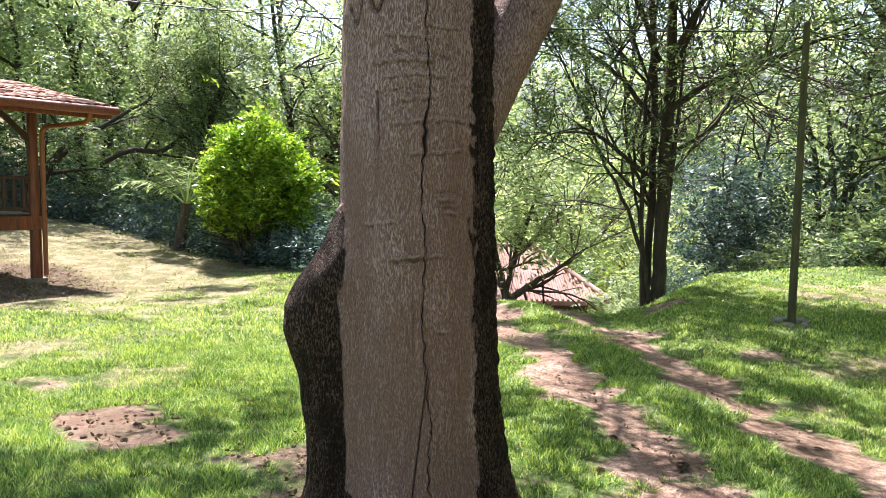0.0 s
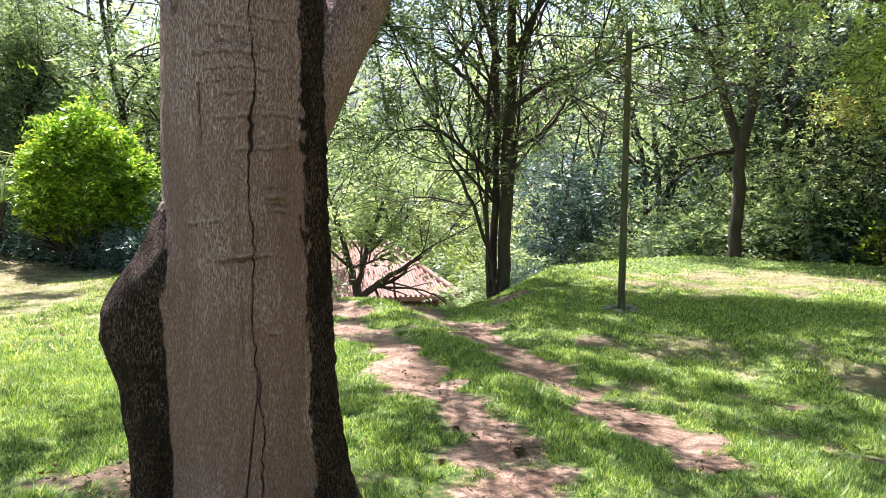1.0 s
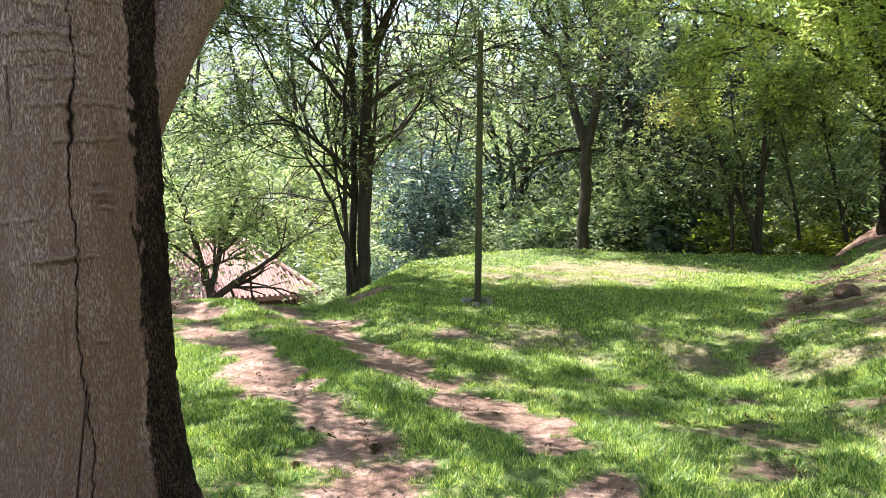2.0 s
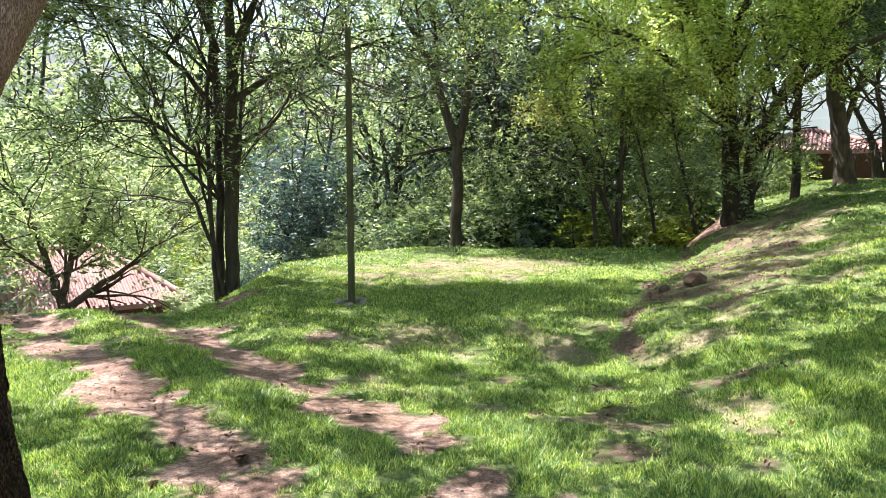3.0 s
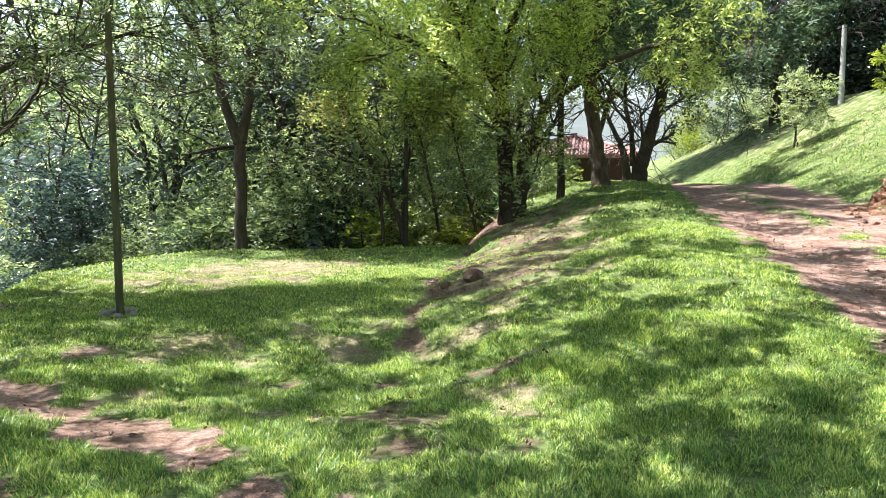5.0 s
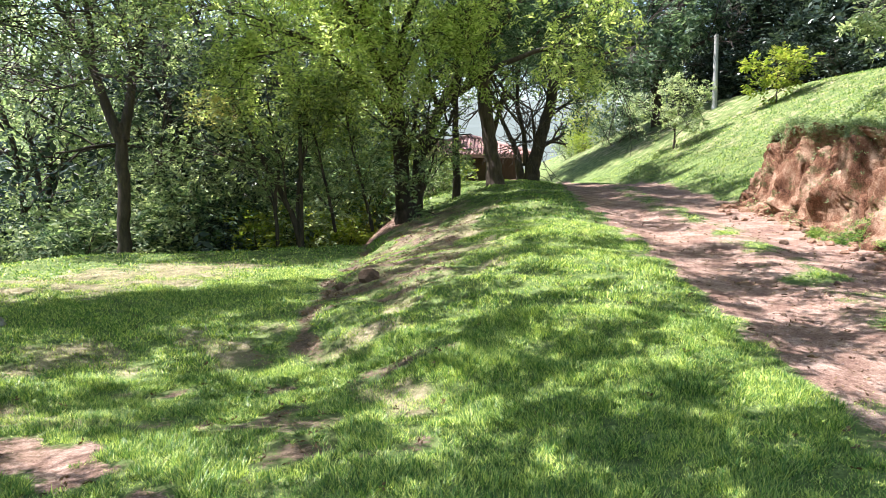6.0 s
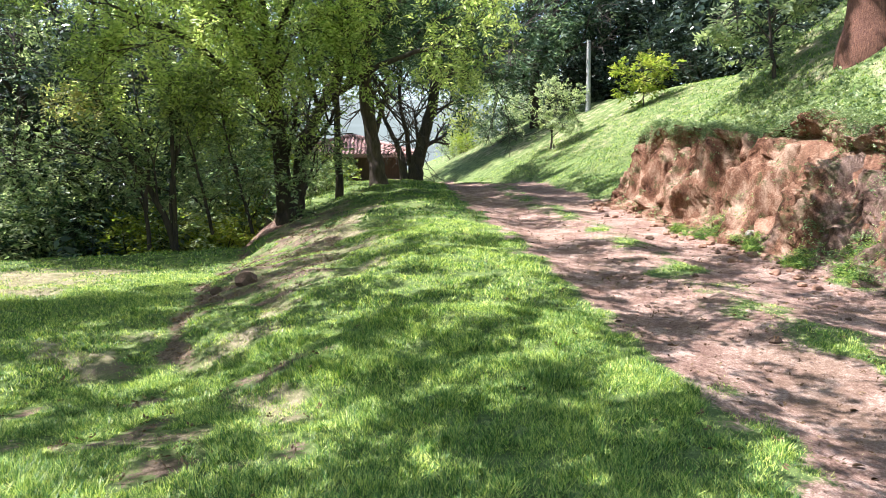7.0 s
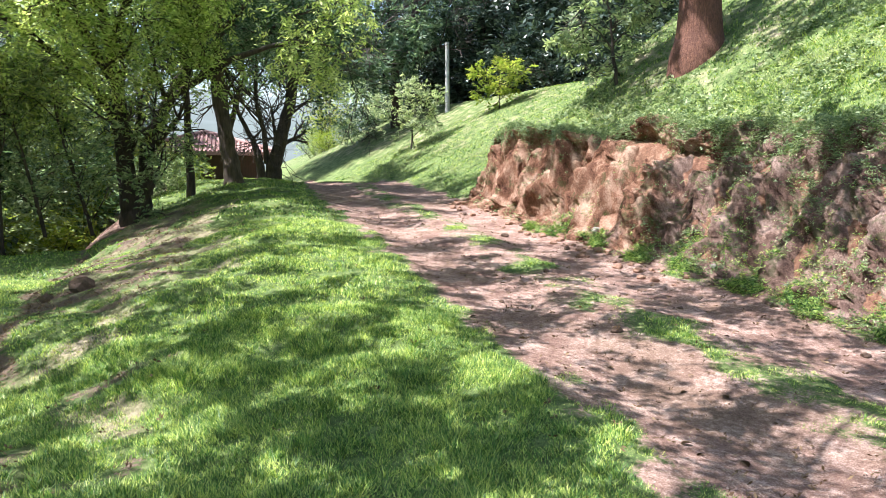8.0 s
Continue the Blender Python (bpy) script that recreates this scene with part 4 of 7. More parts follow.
limbed_tree("terrace_tree", 17.1, 13.0, "tall many-stemmed tree with dark trunks and airy green leaves", 11, [
    [(0.05, 0, 0, 0.158), (0.04, 0, 0.6, 0.119), (0.05, 0, 2.6, 0.108), (0.12, 0.1, 4.4, 0.0936), (0.10, 0.2, 6.5, 0.0648), (0.3, 0.3, 9.0, 0.0288)],
    [(-0.16, 0.1, 0, 0.0936), (-0.18, 0.1, 1.0, 0.072), (-0.10, 0.2, 3.0, 0.0648), (-0.22, 0.2, 5.0, 0.0576), (-0.5, 0.2, 8.0, 0.0288)],
    [(-0.22, -0.1, 0, 0.0504), (-0.28, -0.1, 1.2, 0.0396), (-0.32, -0.1, 3.2, 0.036), (-0.15, 0, 5.5, 0.0288), (0.0, 0, 8.0, 0.0144)],
    [(-0.12, -0.1, 0.2, 0.0432), (-0.24, -0.2, 1.0, 0.036), (-0.62, -0.2, 2.0, 0.0302), (-1.0, -0.2, 2.7, 0.0252), (-1.35, -0.3, 3.6, 0.0202), (-1.9, -0.3, 4.7, 0.0108)],
    [(-0.2, 0, 0.8, 0.0288), (-0.42, 0, 2.0, 0.0245), (-0.62, 0.1, 3.2, 0.0216), (-0.72, 0.2, 4.4, 0.0173), (-0.9, 0.3, 5.8, 0.00864)],
    [(0.02, 0.1, 0.5, 0.036), (0.16, 0.1, 1.8, 0.0324), (0.26, 0.1, 3.4, 0.0288), (0.36, 0.2, 5.5, 0.0216), (0.7, 0.3, 7.5, 0.0108)],
    [(0.12, 0, 2.75, 0.036), (0.45, -0.1, 2.95, 0.0324), (0.85, -0.2, 3.25, 0.0288), (1.05, -0.3, 3.6, 0.0216), (1.2, -0.3, 4.2, 0.0108)],
    [(0.08, 0, 3.5, 0.0648), (0.6, -0.2, 3.9, 0.054), (1.25, -0.4, 4.1, 0.0432), (1.9, -0.5, 4.35, 0.0324), (2.8, -0.6, 4.7, 0.0144)],
    [(-0.1, 0.1, 3.3, 0.0504), (-0.7, 0.1, 4.1, 0.0432), (-1.3, 0, 4.6, 0.036), (-2.0, -0.1, 4.95, 0.0288), (-3.0, -0.2, 5.6, 0.0144)],
    [(0.1, 0.1, 4.4, 0.0504), (0.6, -0.3, 5.4, 0.0432), (1.5, -0.8, 6.3, 0.0324), (2.6, -1.3, 7.0, 0.0144)],
    [(-0.1, 0.1, 4.4, 0.0504), (-0.6, -0.8, 5.6, 0.0432), (-1.4, -1.6, 6.6, 0.0324), (-2.2, -2.6, 7.3, 0.0144)],
], TWIG3, BARK_DARK, LEAF_FRESH, 4000, 2, 0.36, 10, 0.10, 0.36, 0.3, keep=lambda r, b, u: (u > 2.2) & (np.random.RandomState(1).uniform(0, 1, len(u)) < (0.25 + 0.12 * u) * np.where((np.abs(r) < 0.8) & (u < 6.0), 0.35, 1.0)))

limbed_tree("slope_tree", 5.4, 15.2, "small spreading tree with pale crooked boughs below the drive", 27, [
    [(0, 0, -0.2, 0.13), (0.02, 0, 0.5, 0.10), (-0.1, 0, 1.0, 0.085), (-0.3, 0, 1.7, 0.06), (-0.6, 0, 2.7, 0.03)],
    [(0.0, 0, 0.6, 0.08), (0.3, -0.1, 0.9, 0.07), (0.75, -0.2, 1.2, 0.055), (1.4, -0.3, 1.6, 0.03)],
    [(-0.05, 0, 0.8, 0.07), (0.15, 0.1, 1.6, 0.055), (0.4, 0.1, 2.4, 0.04), (0.7, 0.2, 3.2, 0.02)],
    [(0.2, 0.1, 1.6, 0.04), (0.7, 0.1, 2.1, 0.03), (1.2, 0.1, 2.5, 0.015)],
], TWIG2, BARK_GREY, LEAF_AIRY, 900, 2, 0.38, 8, 0.15, 0.38, 0.3, keep=lambda r, b, u: u > 1.3,
    clumps=((-1.2, 0, 1.9, 0.7, 70), (-0.5, -0.2, 2.6, 0.8, 80), (0.6, 0, 2.5, 0.8, 80), (1.5, -0.2, 2.0, 0.6, 60), (0.2, 0, 3.3, 0.8, 70), (-1.6, 0.2, 2.9, 0.7, 60)))

limbed_tree("forked_tree", 34.6, 18.7, "tall forked tree with a dark trunk and feathery crown", 23, [
    [(0.02, 0, 0, 0.20), (0.02, 0, 0.5, 0.152), (0.05, 0, 1.6, 0.142), (0.05, 0, 2.75, 0.142), (0.06, 0, 3.3, 0.07)],
    [(0.03, 0, 2.9, 0.141), (-0.25, 0.1, 3.7, 0.114), (-0.5, 0.2, 4.6, 0.101), (-0.95, 0.3, 5.6, 0.0792), (-1.7, 0.4, 6.8, 0.044), (-2.3, 0.5, 7.8, 0.022)],
    [(-0.5, 0.2, 4.6, 0.0792), (-0.5, 0.3, 5.6, 0.066), (-0.75, 0.2, 6.8, 0.044), (-0.6, 0.2, 8.5, 0.0176)],
    [(0.10, 0, 2.9, 0.132), (0.28, 0.1, 3.9, 0.106), (0.42, 0.1, 4.9, 0.0924), (0.65, 0.2, 5.8, 0.0704), (0.55, 0.3, 7.0, 0.044), (0.9, 0.3, 8.6, 0.0176)],
    [(0.42, 0.1, 4.9, 0.0704), (0.1, 0, 5.8, 0.0528), (0.0, -0.1, 6.8, 0.0352), (0.2, -0.2, 8.3, 0.0176)],
    [(0.6, 0.2, 5.7, 0.0528), (1.2, 0.2, 6.6, 0.0396), (1.9, 0.3, 7.4, 0.0176)],
], TWIG3, BARK_DARK, LEAF_FRESH, 1500, 2, 0.42, 10, 0.13, 0.34, 0.3, keep=lambda r, b, u: u > 4.9, bare_first=True)

limbed_tree("leaning_sapling", 47.0, 19.3, "thin leaning tree with bare stems at the wood's edge", 24, [
    [(0.25, 0, 0, 0.09), (0.0, 0, 1.0, 0.08), (-0.45, 0.1, 2.0, 0.07), (-1.0, 0.2, 3.0, 0.05), (-1.5, 0.2, 4.2, 0.03)],
    [(-0.4, 0, 0, 0.06), (-0.5, 0, 1.2, 0.05), (-0.35, 0, 2.4, 0.04), (-0.6, 0, 4.0, 0.02)],
    [(0.1, 0, 0.6, 0.05), (0.12, 0, 1.7, 0.045), (0.35, 0.1, 3.0, 0.03), (0.3, 0.2, 4.5, 0.015)],
], TWIG2, BARK_DARK, LEAF_FRESH, 420, 2, 0.4, 8, 0.15, keep=lambda r, b, u: u > 1.8)

limbed_tree("arching_tree", -18.3, 22.5, "slender dark tree with crooked arching boughs and feathery leaves", 29, [
    [(0.05, 0, -0.4, 0.14), (0.0, 0, 1.2, 0.12), (0.12, 0, 2.6, 0.10), (0.16, 0, 3.6, 0.09), (-0.02, 0, 4.3, 0.08), (0.15, -0.1, 5.2, 0.06), (0.5, -0.1, 6.2, 0.03)],
    [(0.10, 0, 3.5, 0.07), (0.6, -0.1, 3.85, 0.06), (1.4, -0.2, 3.75, 0.05), (2.5, -0.3, 4.05, 0.03), (3.4, -0.3, 4.6, 0.015)],
    [(0.0, 0, 2.2, 0.09), (-0.25, 0, 3.0, 0.08), (-0.1, 0, 3.7, 0.06), (-0.6, -0.1, 4.4, 0.05), (-1.0, -0.1, 5.6, 0.025)],
    [(-2.9, 0.4, 3.5, 0.07), (-2.2, 0.3, 3.9, 0.08), (-1.3, 0.2, 3.8, 0.07), (-0.4, 0.1, 4.6, 0.05), (0.4, 0, 5.5, 0.03)],
    [(-5.0, 0.5, -0.3, 0.22), (-5.0, 0.5, 2.0, 0.18), (-4.4, 0.5, 3.4, 0.15), (-3.6, 0.4, 4.2, 0.11), (-2.8, 0.3, 4.6, 0.06), (-1.6, 0.2, 5.4, 0.03)],
], TWIG3, BARK_DARK, LEAF_FRESH, 2600, 2, 0.45, 8, 0.16, 0.30, 0.5, blob=0.15, twig_len=1.8, keep=lambda r, b, u: u > 2.2)

# dense dark-trunked tree where the verge meets the wood
verge = limbed_tree("verge_tree", 56.0, 20.2, "broad tree with dark trunks and a dense drooping green crown", 35, [
    [(-0.05, 0, 0, 0.324), (-0.1, 0, 0.5, 0.243), (-0.2, 0, 1.7, 0.207), (-0.28, 0, 3.4, 0.171), (-0.5, -0.3, 5.2, 0.117), (-0.9, -0.6, 7.6, 0.045)],
    [(0.15, 0.1, 0, 0.27), (0.25, 0.1, 0.8, 0.189), (0.35, 0.1, 2.0, 0.171), (0.95, 0, 3.3, 0.144), (1.9, -0.2, 5.0, 0.099), (3.0, -0.4, 7.0, 0.045)],
    [(-0.25, -0.1, 2.6, 0.108), (-1.2, -0.8, 3.8, 0.09), (-2.4, -1.6, 4.7, 0.063), (-3.8, -2.6, 5.1, 0.027)],
    [(-0.3, -0.1, 3.4, 0.108), (-1.0, -1.8, 4.8, 0.09), (-1.6, -3.4, 5.6, 0.063), (-2.2, -5.0, 5.6, 0.027)],
    [(-0.4, -0.2, 4.5, 0.108), (0.3, -1.5, 5.9, 0.09), (0.9, -3.0, 6.8, 0.063), (1.5, -4.4, 7.0, 0.027)],
    [(0.9, 0, 3.2, 0.099), (2.2, -0.8, 4.1, 0.081), (3.6, -1.4, 4.6, 0.054), (5.0, -1.8, 4.5, 0.027)],
    [(-0.5, -0.3, 5.2, 0.09), (-1.8, -1.4, 6.6, 0.072), (-3.2, -2.2, 7.6, 0.036)],
], TWIG3, BARK_DARK, LEAF_VERGE, 3600, 2, 0.46, 10, 0.155, 0.36, 0.55, blob=0.2, twig_len=2.0,
    keep=lambda r, b, u: (u > 1.9) & ~((r > 0.7) & (u < 3.6)) & ~((np.abs(r - 0.1) < 0.5) & (u < 3.2)),
    clumps=((-4.6, -1.0, 3.2, 0.7, 70), (-3.8, -1.5, 4.2, 1.1, 170), (-3.0, -1.5, 5.5, 1.2, 200), (-2.4, -1.2, 3.6, 0.9, 130), (-1.6, -1.4, 4.6, 1.2, 190), (-0.6, -1.6, 3.7, 0.8, 110), (0.3, -1.6, 4.8, 1.2, 190), (1.1, -1.0, 4.0, 0.8, 100), (-1.6, -0.8, 2.7, 0.6, 60), (1.4, -1.0, 5.8, 1.2, 170), (-3.4, -1.0, 2.6, 0.6, 60), (-1.0, -1.8, 6.0, 1.3, 190)))
rng_v = np.random.RandomState(37)
tip = np.array(verge.matrix_basis.translation) + np.array((-4.9 * math.cos(radians(56)), 4.9 * math.sin(radians(56)), 3.0)) - 1.0 * np.array((math.sin(radians(56)), math.cos(radians(56)), 0))
tip_at = tip + rng_v.normal(0, 1, (46, 3)) * (0.34, 0.34, 0.22)
part("young_leaves", leaf_mesh("verge_tree_young_leaves", rng_v, np.concatenate([tip_at, rng_v.normal(0, 0.6, (46, 3))], 1), LEAF_CREAM, per=2, reach=0.30, leaflets=8, size=0.15, slim=0.36, droop=0.5, blob=0.05), verge, "pale cream-yellow young leaves")
limbed_tree("verge_shrub_tree", 55.0, 19.2, "low dark leafy shrub tree beside the verge", 36, [
    [(-0.6, 0, 0, 0.05), (-0.8, -0.1, 1.0, 0.04), (-1.1, -0.2, 2.2, 0.03), (-1.3, -0.2, 3.4, 0.015)],
    [(0.3, -0.2, 0.2, 0.05), (0.8, -0.2, 1.2, 0.04), (1.1, -0.2, 2.2, 0.02)],
    [(-1.6, 0, 0, 0.05), (-1.8, -0.1, 1.2, 0.04), (-2.1, -0.2, 2.6, 0.015)],
], TWIG2, BARK_DARK, LEAF_FRESH, 700, 2, 0.40, 8, 0.15, 0.36, 0.6, from_f=0.2, every=3, twig_len=1.0)

limbed_tree("leaning_tree", 62.7, 22.5, "leaning tree with pale furrowed bark beside the drive", 41, [
    [(0.1, 0, 0, 0.328), (0.05, 0, 0.5, 0.25), (-0.12, 0, 1.6, 0.211), (-0.32, 0, 3.0, 0.187), (-0.25, 0, 4.6, 0.156), (0.0, 0, 7.0, 0.078)],
    [(-0.28, 0, 3.1, 0.0936), (-0.9, 0, 3.7, 0.078), (-1.6, -0.1, 4.9, 0.0546), (-2.2, -0.2, 6.2, 0.0234)],
    [(-0.25, 0, 4.4, 0.0936), (0.8, -0.4, 5.6, 0.0702), (2.2, -0.9, 6.4, 0.039), (3.6, -1.4, 6.5, 0.0156)],
    [(-0.2, 0, 5.0, 0.0936), (-0.6, -1.2, 6.2, 0.0702), (-1.0, -2.6, 7.0, 0.0312)],
], TWIG3, BARK_GREY, LEAF_DEEP, 2600, 2, 0.44, 8, 0.16, 0.40, 0.45, blob=0.2, twig_len=2.0, keep=lambda r, b, u: u > 3.9,
    clumps=((1.2, -0.5, 4.6, 1.1, 170), (2.6, -0.8, 5.4, 1.3, 190), (0.2, -0.8, 5.6, 1.2, 170), (-1.4, -0.4, 5.0, 0.9, 110), (4.2, -1.0, 5.6, 1.2, 160)))
limbed_tree("bare_stem_tree", 59.8, 21.6, "thin dark stem of a young tree", 42, [
    [(0, 0, 0, 0.13), (0, 0, 1.2, 0.105), (-0.02, 0, 2.6, 0.09), (0.0, 0, 4.6, 0.05), (0.2, 0, 6.5, 0.02)],
], TWIG2, BARK_DARK, LEAF_DEEP, 500, 2, 0.4, 8, 0.17, keep=lambda r, b, u: u > 3.2, from_f=0.5)
limbed_tree("crooked_tree", 65.3, 26.5, "crooked dark tree with bare twisting boughs", 43, [
    [(0.15, 0, 0, 0.336), (0.2, 0, 0.5, 0.264), (0.45, 0, 1.4, 0.224), (0.85, 0, 2.9, 0.2), (1.05, 0, 4.2, 0.168), (1.3, 0, 7.0, 0.064)],
    [(-0.25, 0, 0, 0.176), (-0.3, 0, 0.9, 0.128), (-0.6, 0, 1.6, 0.088), (-0.95, 0, 2.3, 0.064), (-1.3, 0, 3.2, 0.04), (-1.9, 0, 4.3, 0.024)],
    [(-0.05, 0, 0.6, 0.104), (-0.12, 0, 1.8, 0.088), (-0.4, 0, 2.8, 0.072), (-0.3, 0, 4.6, 0.048), (-0.5, 0, 6.2, 0.024)],
    [(0.3, 0, 1.0, 0.072), (0.25, 0, 1.9, 0.056), (0.15, 0, 2.6, 0.032)],
    [(0.95, 0, 3.4, 0.08), (1.8, -0.3, 4.3, 0.064), (3.2, -0.6, 4.6, 0.032)],
], TWIG3, BARK_DARK, LEAF_DEEP, 2200, 2, 0.42, 8, 0.2, 0.36, 0.4, blob=0.2, twig_len=2.2, keep=lambda r, b, u: (u > 4.3) | ((r > 1.5) & (u > 1.5) & (r < 2.6)))
limbed_tree("roadside_tree", 75.0, 37.8, "dark tree with a heavy hanging crown above the drive", 44, [
    [(0, 0, 0, 0.30), (0, 0, 1.0, 0.25), (0, 0, 2.4, 0.24), (-0.2, 0, 4.5, 0.18), (-0.4, 0, 8.0, 0.08)],
    [(-0.05, 0, 3.0, 0.13), (-1.6, -0.4, 3.6, 0.1), (-3.4, -0.8, 4.0, 0.07), (-5.6, -1.2, 3.6, 0.03)],
    [(0, 0, 3.0, 0.12), (1.4, -0.4, 3.8, 0.1), (2.8, -0.6, 4.2, 0.05)],
    [(-0.1, 0, 4.0, 0.12), (-1.8, -1.0, 5.4, 0.1), (-3.8, -1.8, 6.4, 0.04)],
    [(-0.2, 0, 4.5, 0.12), (1.6, -1.0, 6.2, 0.1), (3.2, -1.4, 7.4, 0.04)],
    [(-2.0, -0.5, 3.6, 0.10), (-4.2, -1.4, 5.0, 0.07), (-6.8, -2.0, 5.4, 0.04)],
], TWIG3, BARK_DARK, LEAF_DEEP, 4200, 2, 0.5, 7, 0.26, 0.4, 0.6, blob=0.35, twig_len=2.4, keep=lambda r, b, u: (u > 1.7 + 0.35 * np.abs(r) * (r > 0)) & (r < 1.9), sunlit=False,
    clumps=((-3.6, -1.0, 2.7, 1.1, 150), (-2.2, -1.0, 3.3, 1.2, 150), (-5.2, -1.0, 3.8, 1.2, 150), (-4.0, -1.0, 4.8, 1.4, 170), (-1.0, -1.0, 4.5, 1.2, 150), (1.0, -0.8, 4.9, 1.3, 150), (2.4, -0.8, 5.7, 1.3, 130), (-6.5, -1.0, 5.0, 1.2, 120)))

# great trunk on the hillside, its crown out of sight
limbed_tree("hillside_tree", 98.4, 16.3, "thick red-brown trunk of a tall tree on the grassy hillside", 51, [
    [(0.0, 0, -1.3, 0.72), (0.0, 0, 0.0, 0.60), (0.0, 0, 0.40, 0.47), (0.0, 0, 1.1, 0.41), (-0.02, 0, 3.0, 0.37), (0.0, 0, 5.5, 0.33), (0.2, 0, 9.0, 0.25)],
    [(0, 0, 5.5, 0.2), (-1.8, -0.8, 7.0, 0.15), (-3.6, -1.4, 8.4, 0.05)],
    [(0, 0, 6.0, 0.2), (1.8, 0.8, 7.6, 0.15), (3.6, 1.4, 9.0, 0.05)],
    [(0, 0, 6.5, 0.2), (0.4, -2.0, 8.4, 0.15), (0.6, -4.0, 9.6, 0.05)],
], TWIG3, BARK_RED, LEAF_DEEP, 1200, 2, 0.6, 7, 0.28, 0.4, 0.4, blob=0.3, twig_len=2.4, keep=lambda r, b, u: u > 5.5, from_f=0.8, sides=40, fine=14, every=9, lumps=0.0)


def sapling(name, az, d, h, label, seed, leaf, size=0.16, count=160, lean=0.0, base_z=None):
    return limbed_tree(name, az, d, label, seed, [
        [(0, 0, 0, 0.05 * h / 2.5), (lean * 0.4, 0, 0.4 * h, 0.035 * h / 2.5), (lean, 0, h, 0.01)],
        [(lean * 0.3, 0, 0.35 * h, 0.02), (-0.35 * h, 0, 0.7 * h, 0.008)],
        [(lean * 0.3, 0, 0.4 * h, 0.02), (0.35 * h, -0.1, 0.75 * h, 0.008)],
        [(lean * 0.3, 0, 0.5 * h, 0.02), (0.1 * h, -0.3 * h, 0.85 * h, 0.008)],
    ], TWIG2, BARK_DARK, leaf, count, 2, 0.30, 8, size, 0.4, 0.3, blob=0.08, twig_len=0.3 * h, base_z=base_z, from_f=0.3, every=3, category="sapling")


sapling("hill_sapling", 92.6, 17.6, 2.5, "young green sapling on the grassy hillside", 61, LEAF_FRESH, 0.17, 260, -0.3)
sapling("hill_sapling", 83.3, 31.0, 1.7, "small yellow-green sapling on the hillside", 62, LEAF_YELLOW, 0.2, 120)
sapling("roadside_shrub", 76.4, 30.5, 2.3, "bushy light green shrub beside the drive", 63, LEAF_FRESH, 0.14, 260)
sapling("roadside_shrub", 112.0, 17.0, 1.6, "young leafy sapling on the hillside", 64, LEAF_FRESH, 0.17, 120)


# ---------- round bush and palm on the lawn's edge ----------
def round_bush():
    rng = np.random.RandomState(71)
    x, y = polar(-14.7, 15.6)
    z = ground_at(x, y) - 0.05
    t = thing("garden_bush", (x, y, z), "large rounded bush with glossy lime green leaves", "bush")
    out, anchors = [], []
    for k in range(16):
        a = rng.uniform(0, 6.28)
        grow(rng, (x + 0.25 * math.cos(a), y + 0.25 * math.sin(a), z), (0.5 * math.cos(a), 0.5 * math.sin(a), 1), 1.15, 0.035, 0, TWIG2, out, anchors)
    part("trunk", tube_mesh("garden_bush_stems", out, BARK_DARK, 0.03, 1), t)
    n = 5000
    u = rng.normal(0, 1, (n, 3))
    u = unit(u)
    f = rng.uniform(0.62, 1.0, n) ** 0.6
    lump = 0.95 + 0.17 * np.sin(u[:, 0] * 8 + 1) * np.sin(u[:, 2] * 9) + 0.15 * np.sin(u[:, 1] * 10 + u[:, 2] * 8) * np.sin(u[:, 0] * 11)
    lump = lump * (1 - 0.25 * smooth(-u[:, 2], 0.3, 0.9))
    p = np.stack([x + 1.18 * u[:, 0] * f * lump, y + 1.18 * u[:, 1] * f * lump, z + 1.72 + np.where(u[:, 2] > 0, 1.52, 1.35) * u[:, 2] * f * lump], 1)
    way = unit(u + np.array((0, 0, 0.5)))
    part("crown", leaf_mesh("garden_bush_crown", rng, np.concatenate([p, way], 1), LEAF_LIME, per=1, reach=0.20, leaflets=8, size=0.115, slim=0.46, droop=0.1, blob=0.03), t)


round_bush()


def frond(rng, root, way, length, leaflets, size, mat_name, mat, parent, label=""):
    """One feather leaf with its midrib and drooping leaflets."""
    d = unit(np.array(way, float))
    f = np.linspace(0, 1, 18)
    pts = np.array(root)[None] + d[None] * (length * f)[:, None]
    pts[:, 2] -= 0.55 * length * f ** 2.2
    v1, f1 = tubes([(pts, 0.02 * (1.1 - f), 5)])
    side = unit(np.cross(d, (0, 0, 1.0)))
    g = np.linspace(0.18, 1, leaflets)
    q = np.stack([np.interp(g, f, pts[:, c]) for c in range(3)], 1)
    vs, fs, base = [v1], [f1], len(v1)
    for sgn in (1, -1):
        ax = unit(side * sgn * 0.8 + d * 0.55 + np.array((0, 0, -0.55)) + rng.normal(0, 0.12, (leaflets, 3)))
        ll = (size * np.sin(np.clip(g, 0, 1) * 2.6 + 0.35))[:, None] * rng.uniform(0.85, 1.1, (leaflets, 1))
        wd = unit(np.cross(ax, np.array((0, 0, 1.0)) + 0 * ax)) * 0.028
        vv = np.stack([q, q + ax * ll * 0.4 + wd, q + ax * ll, q + ax * ll * 0.4 - wd], 1).reshape(-1, 3)
        vs.append(vv)
        fs.append(base + np.arange(len(vv)).reshape(-1, 4))
        base += len(vv)
    part("frond", mesh_from(mat_name, np.concatenate(vs), np.concatenate(fs), 4, mat, False), parent, label)


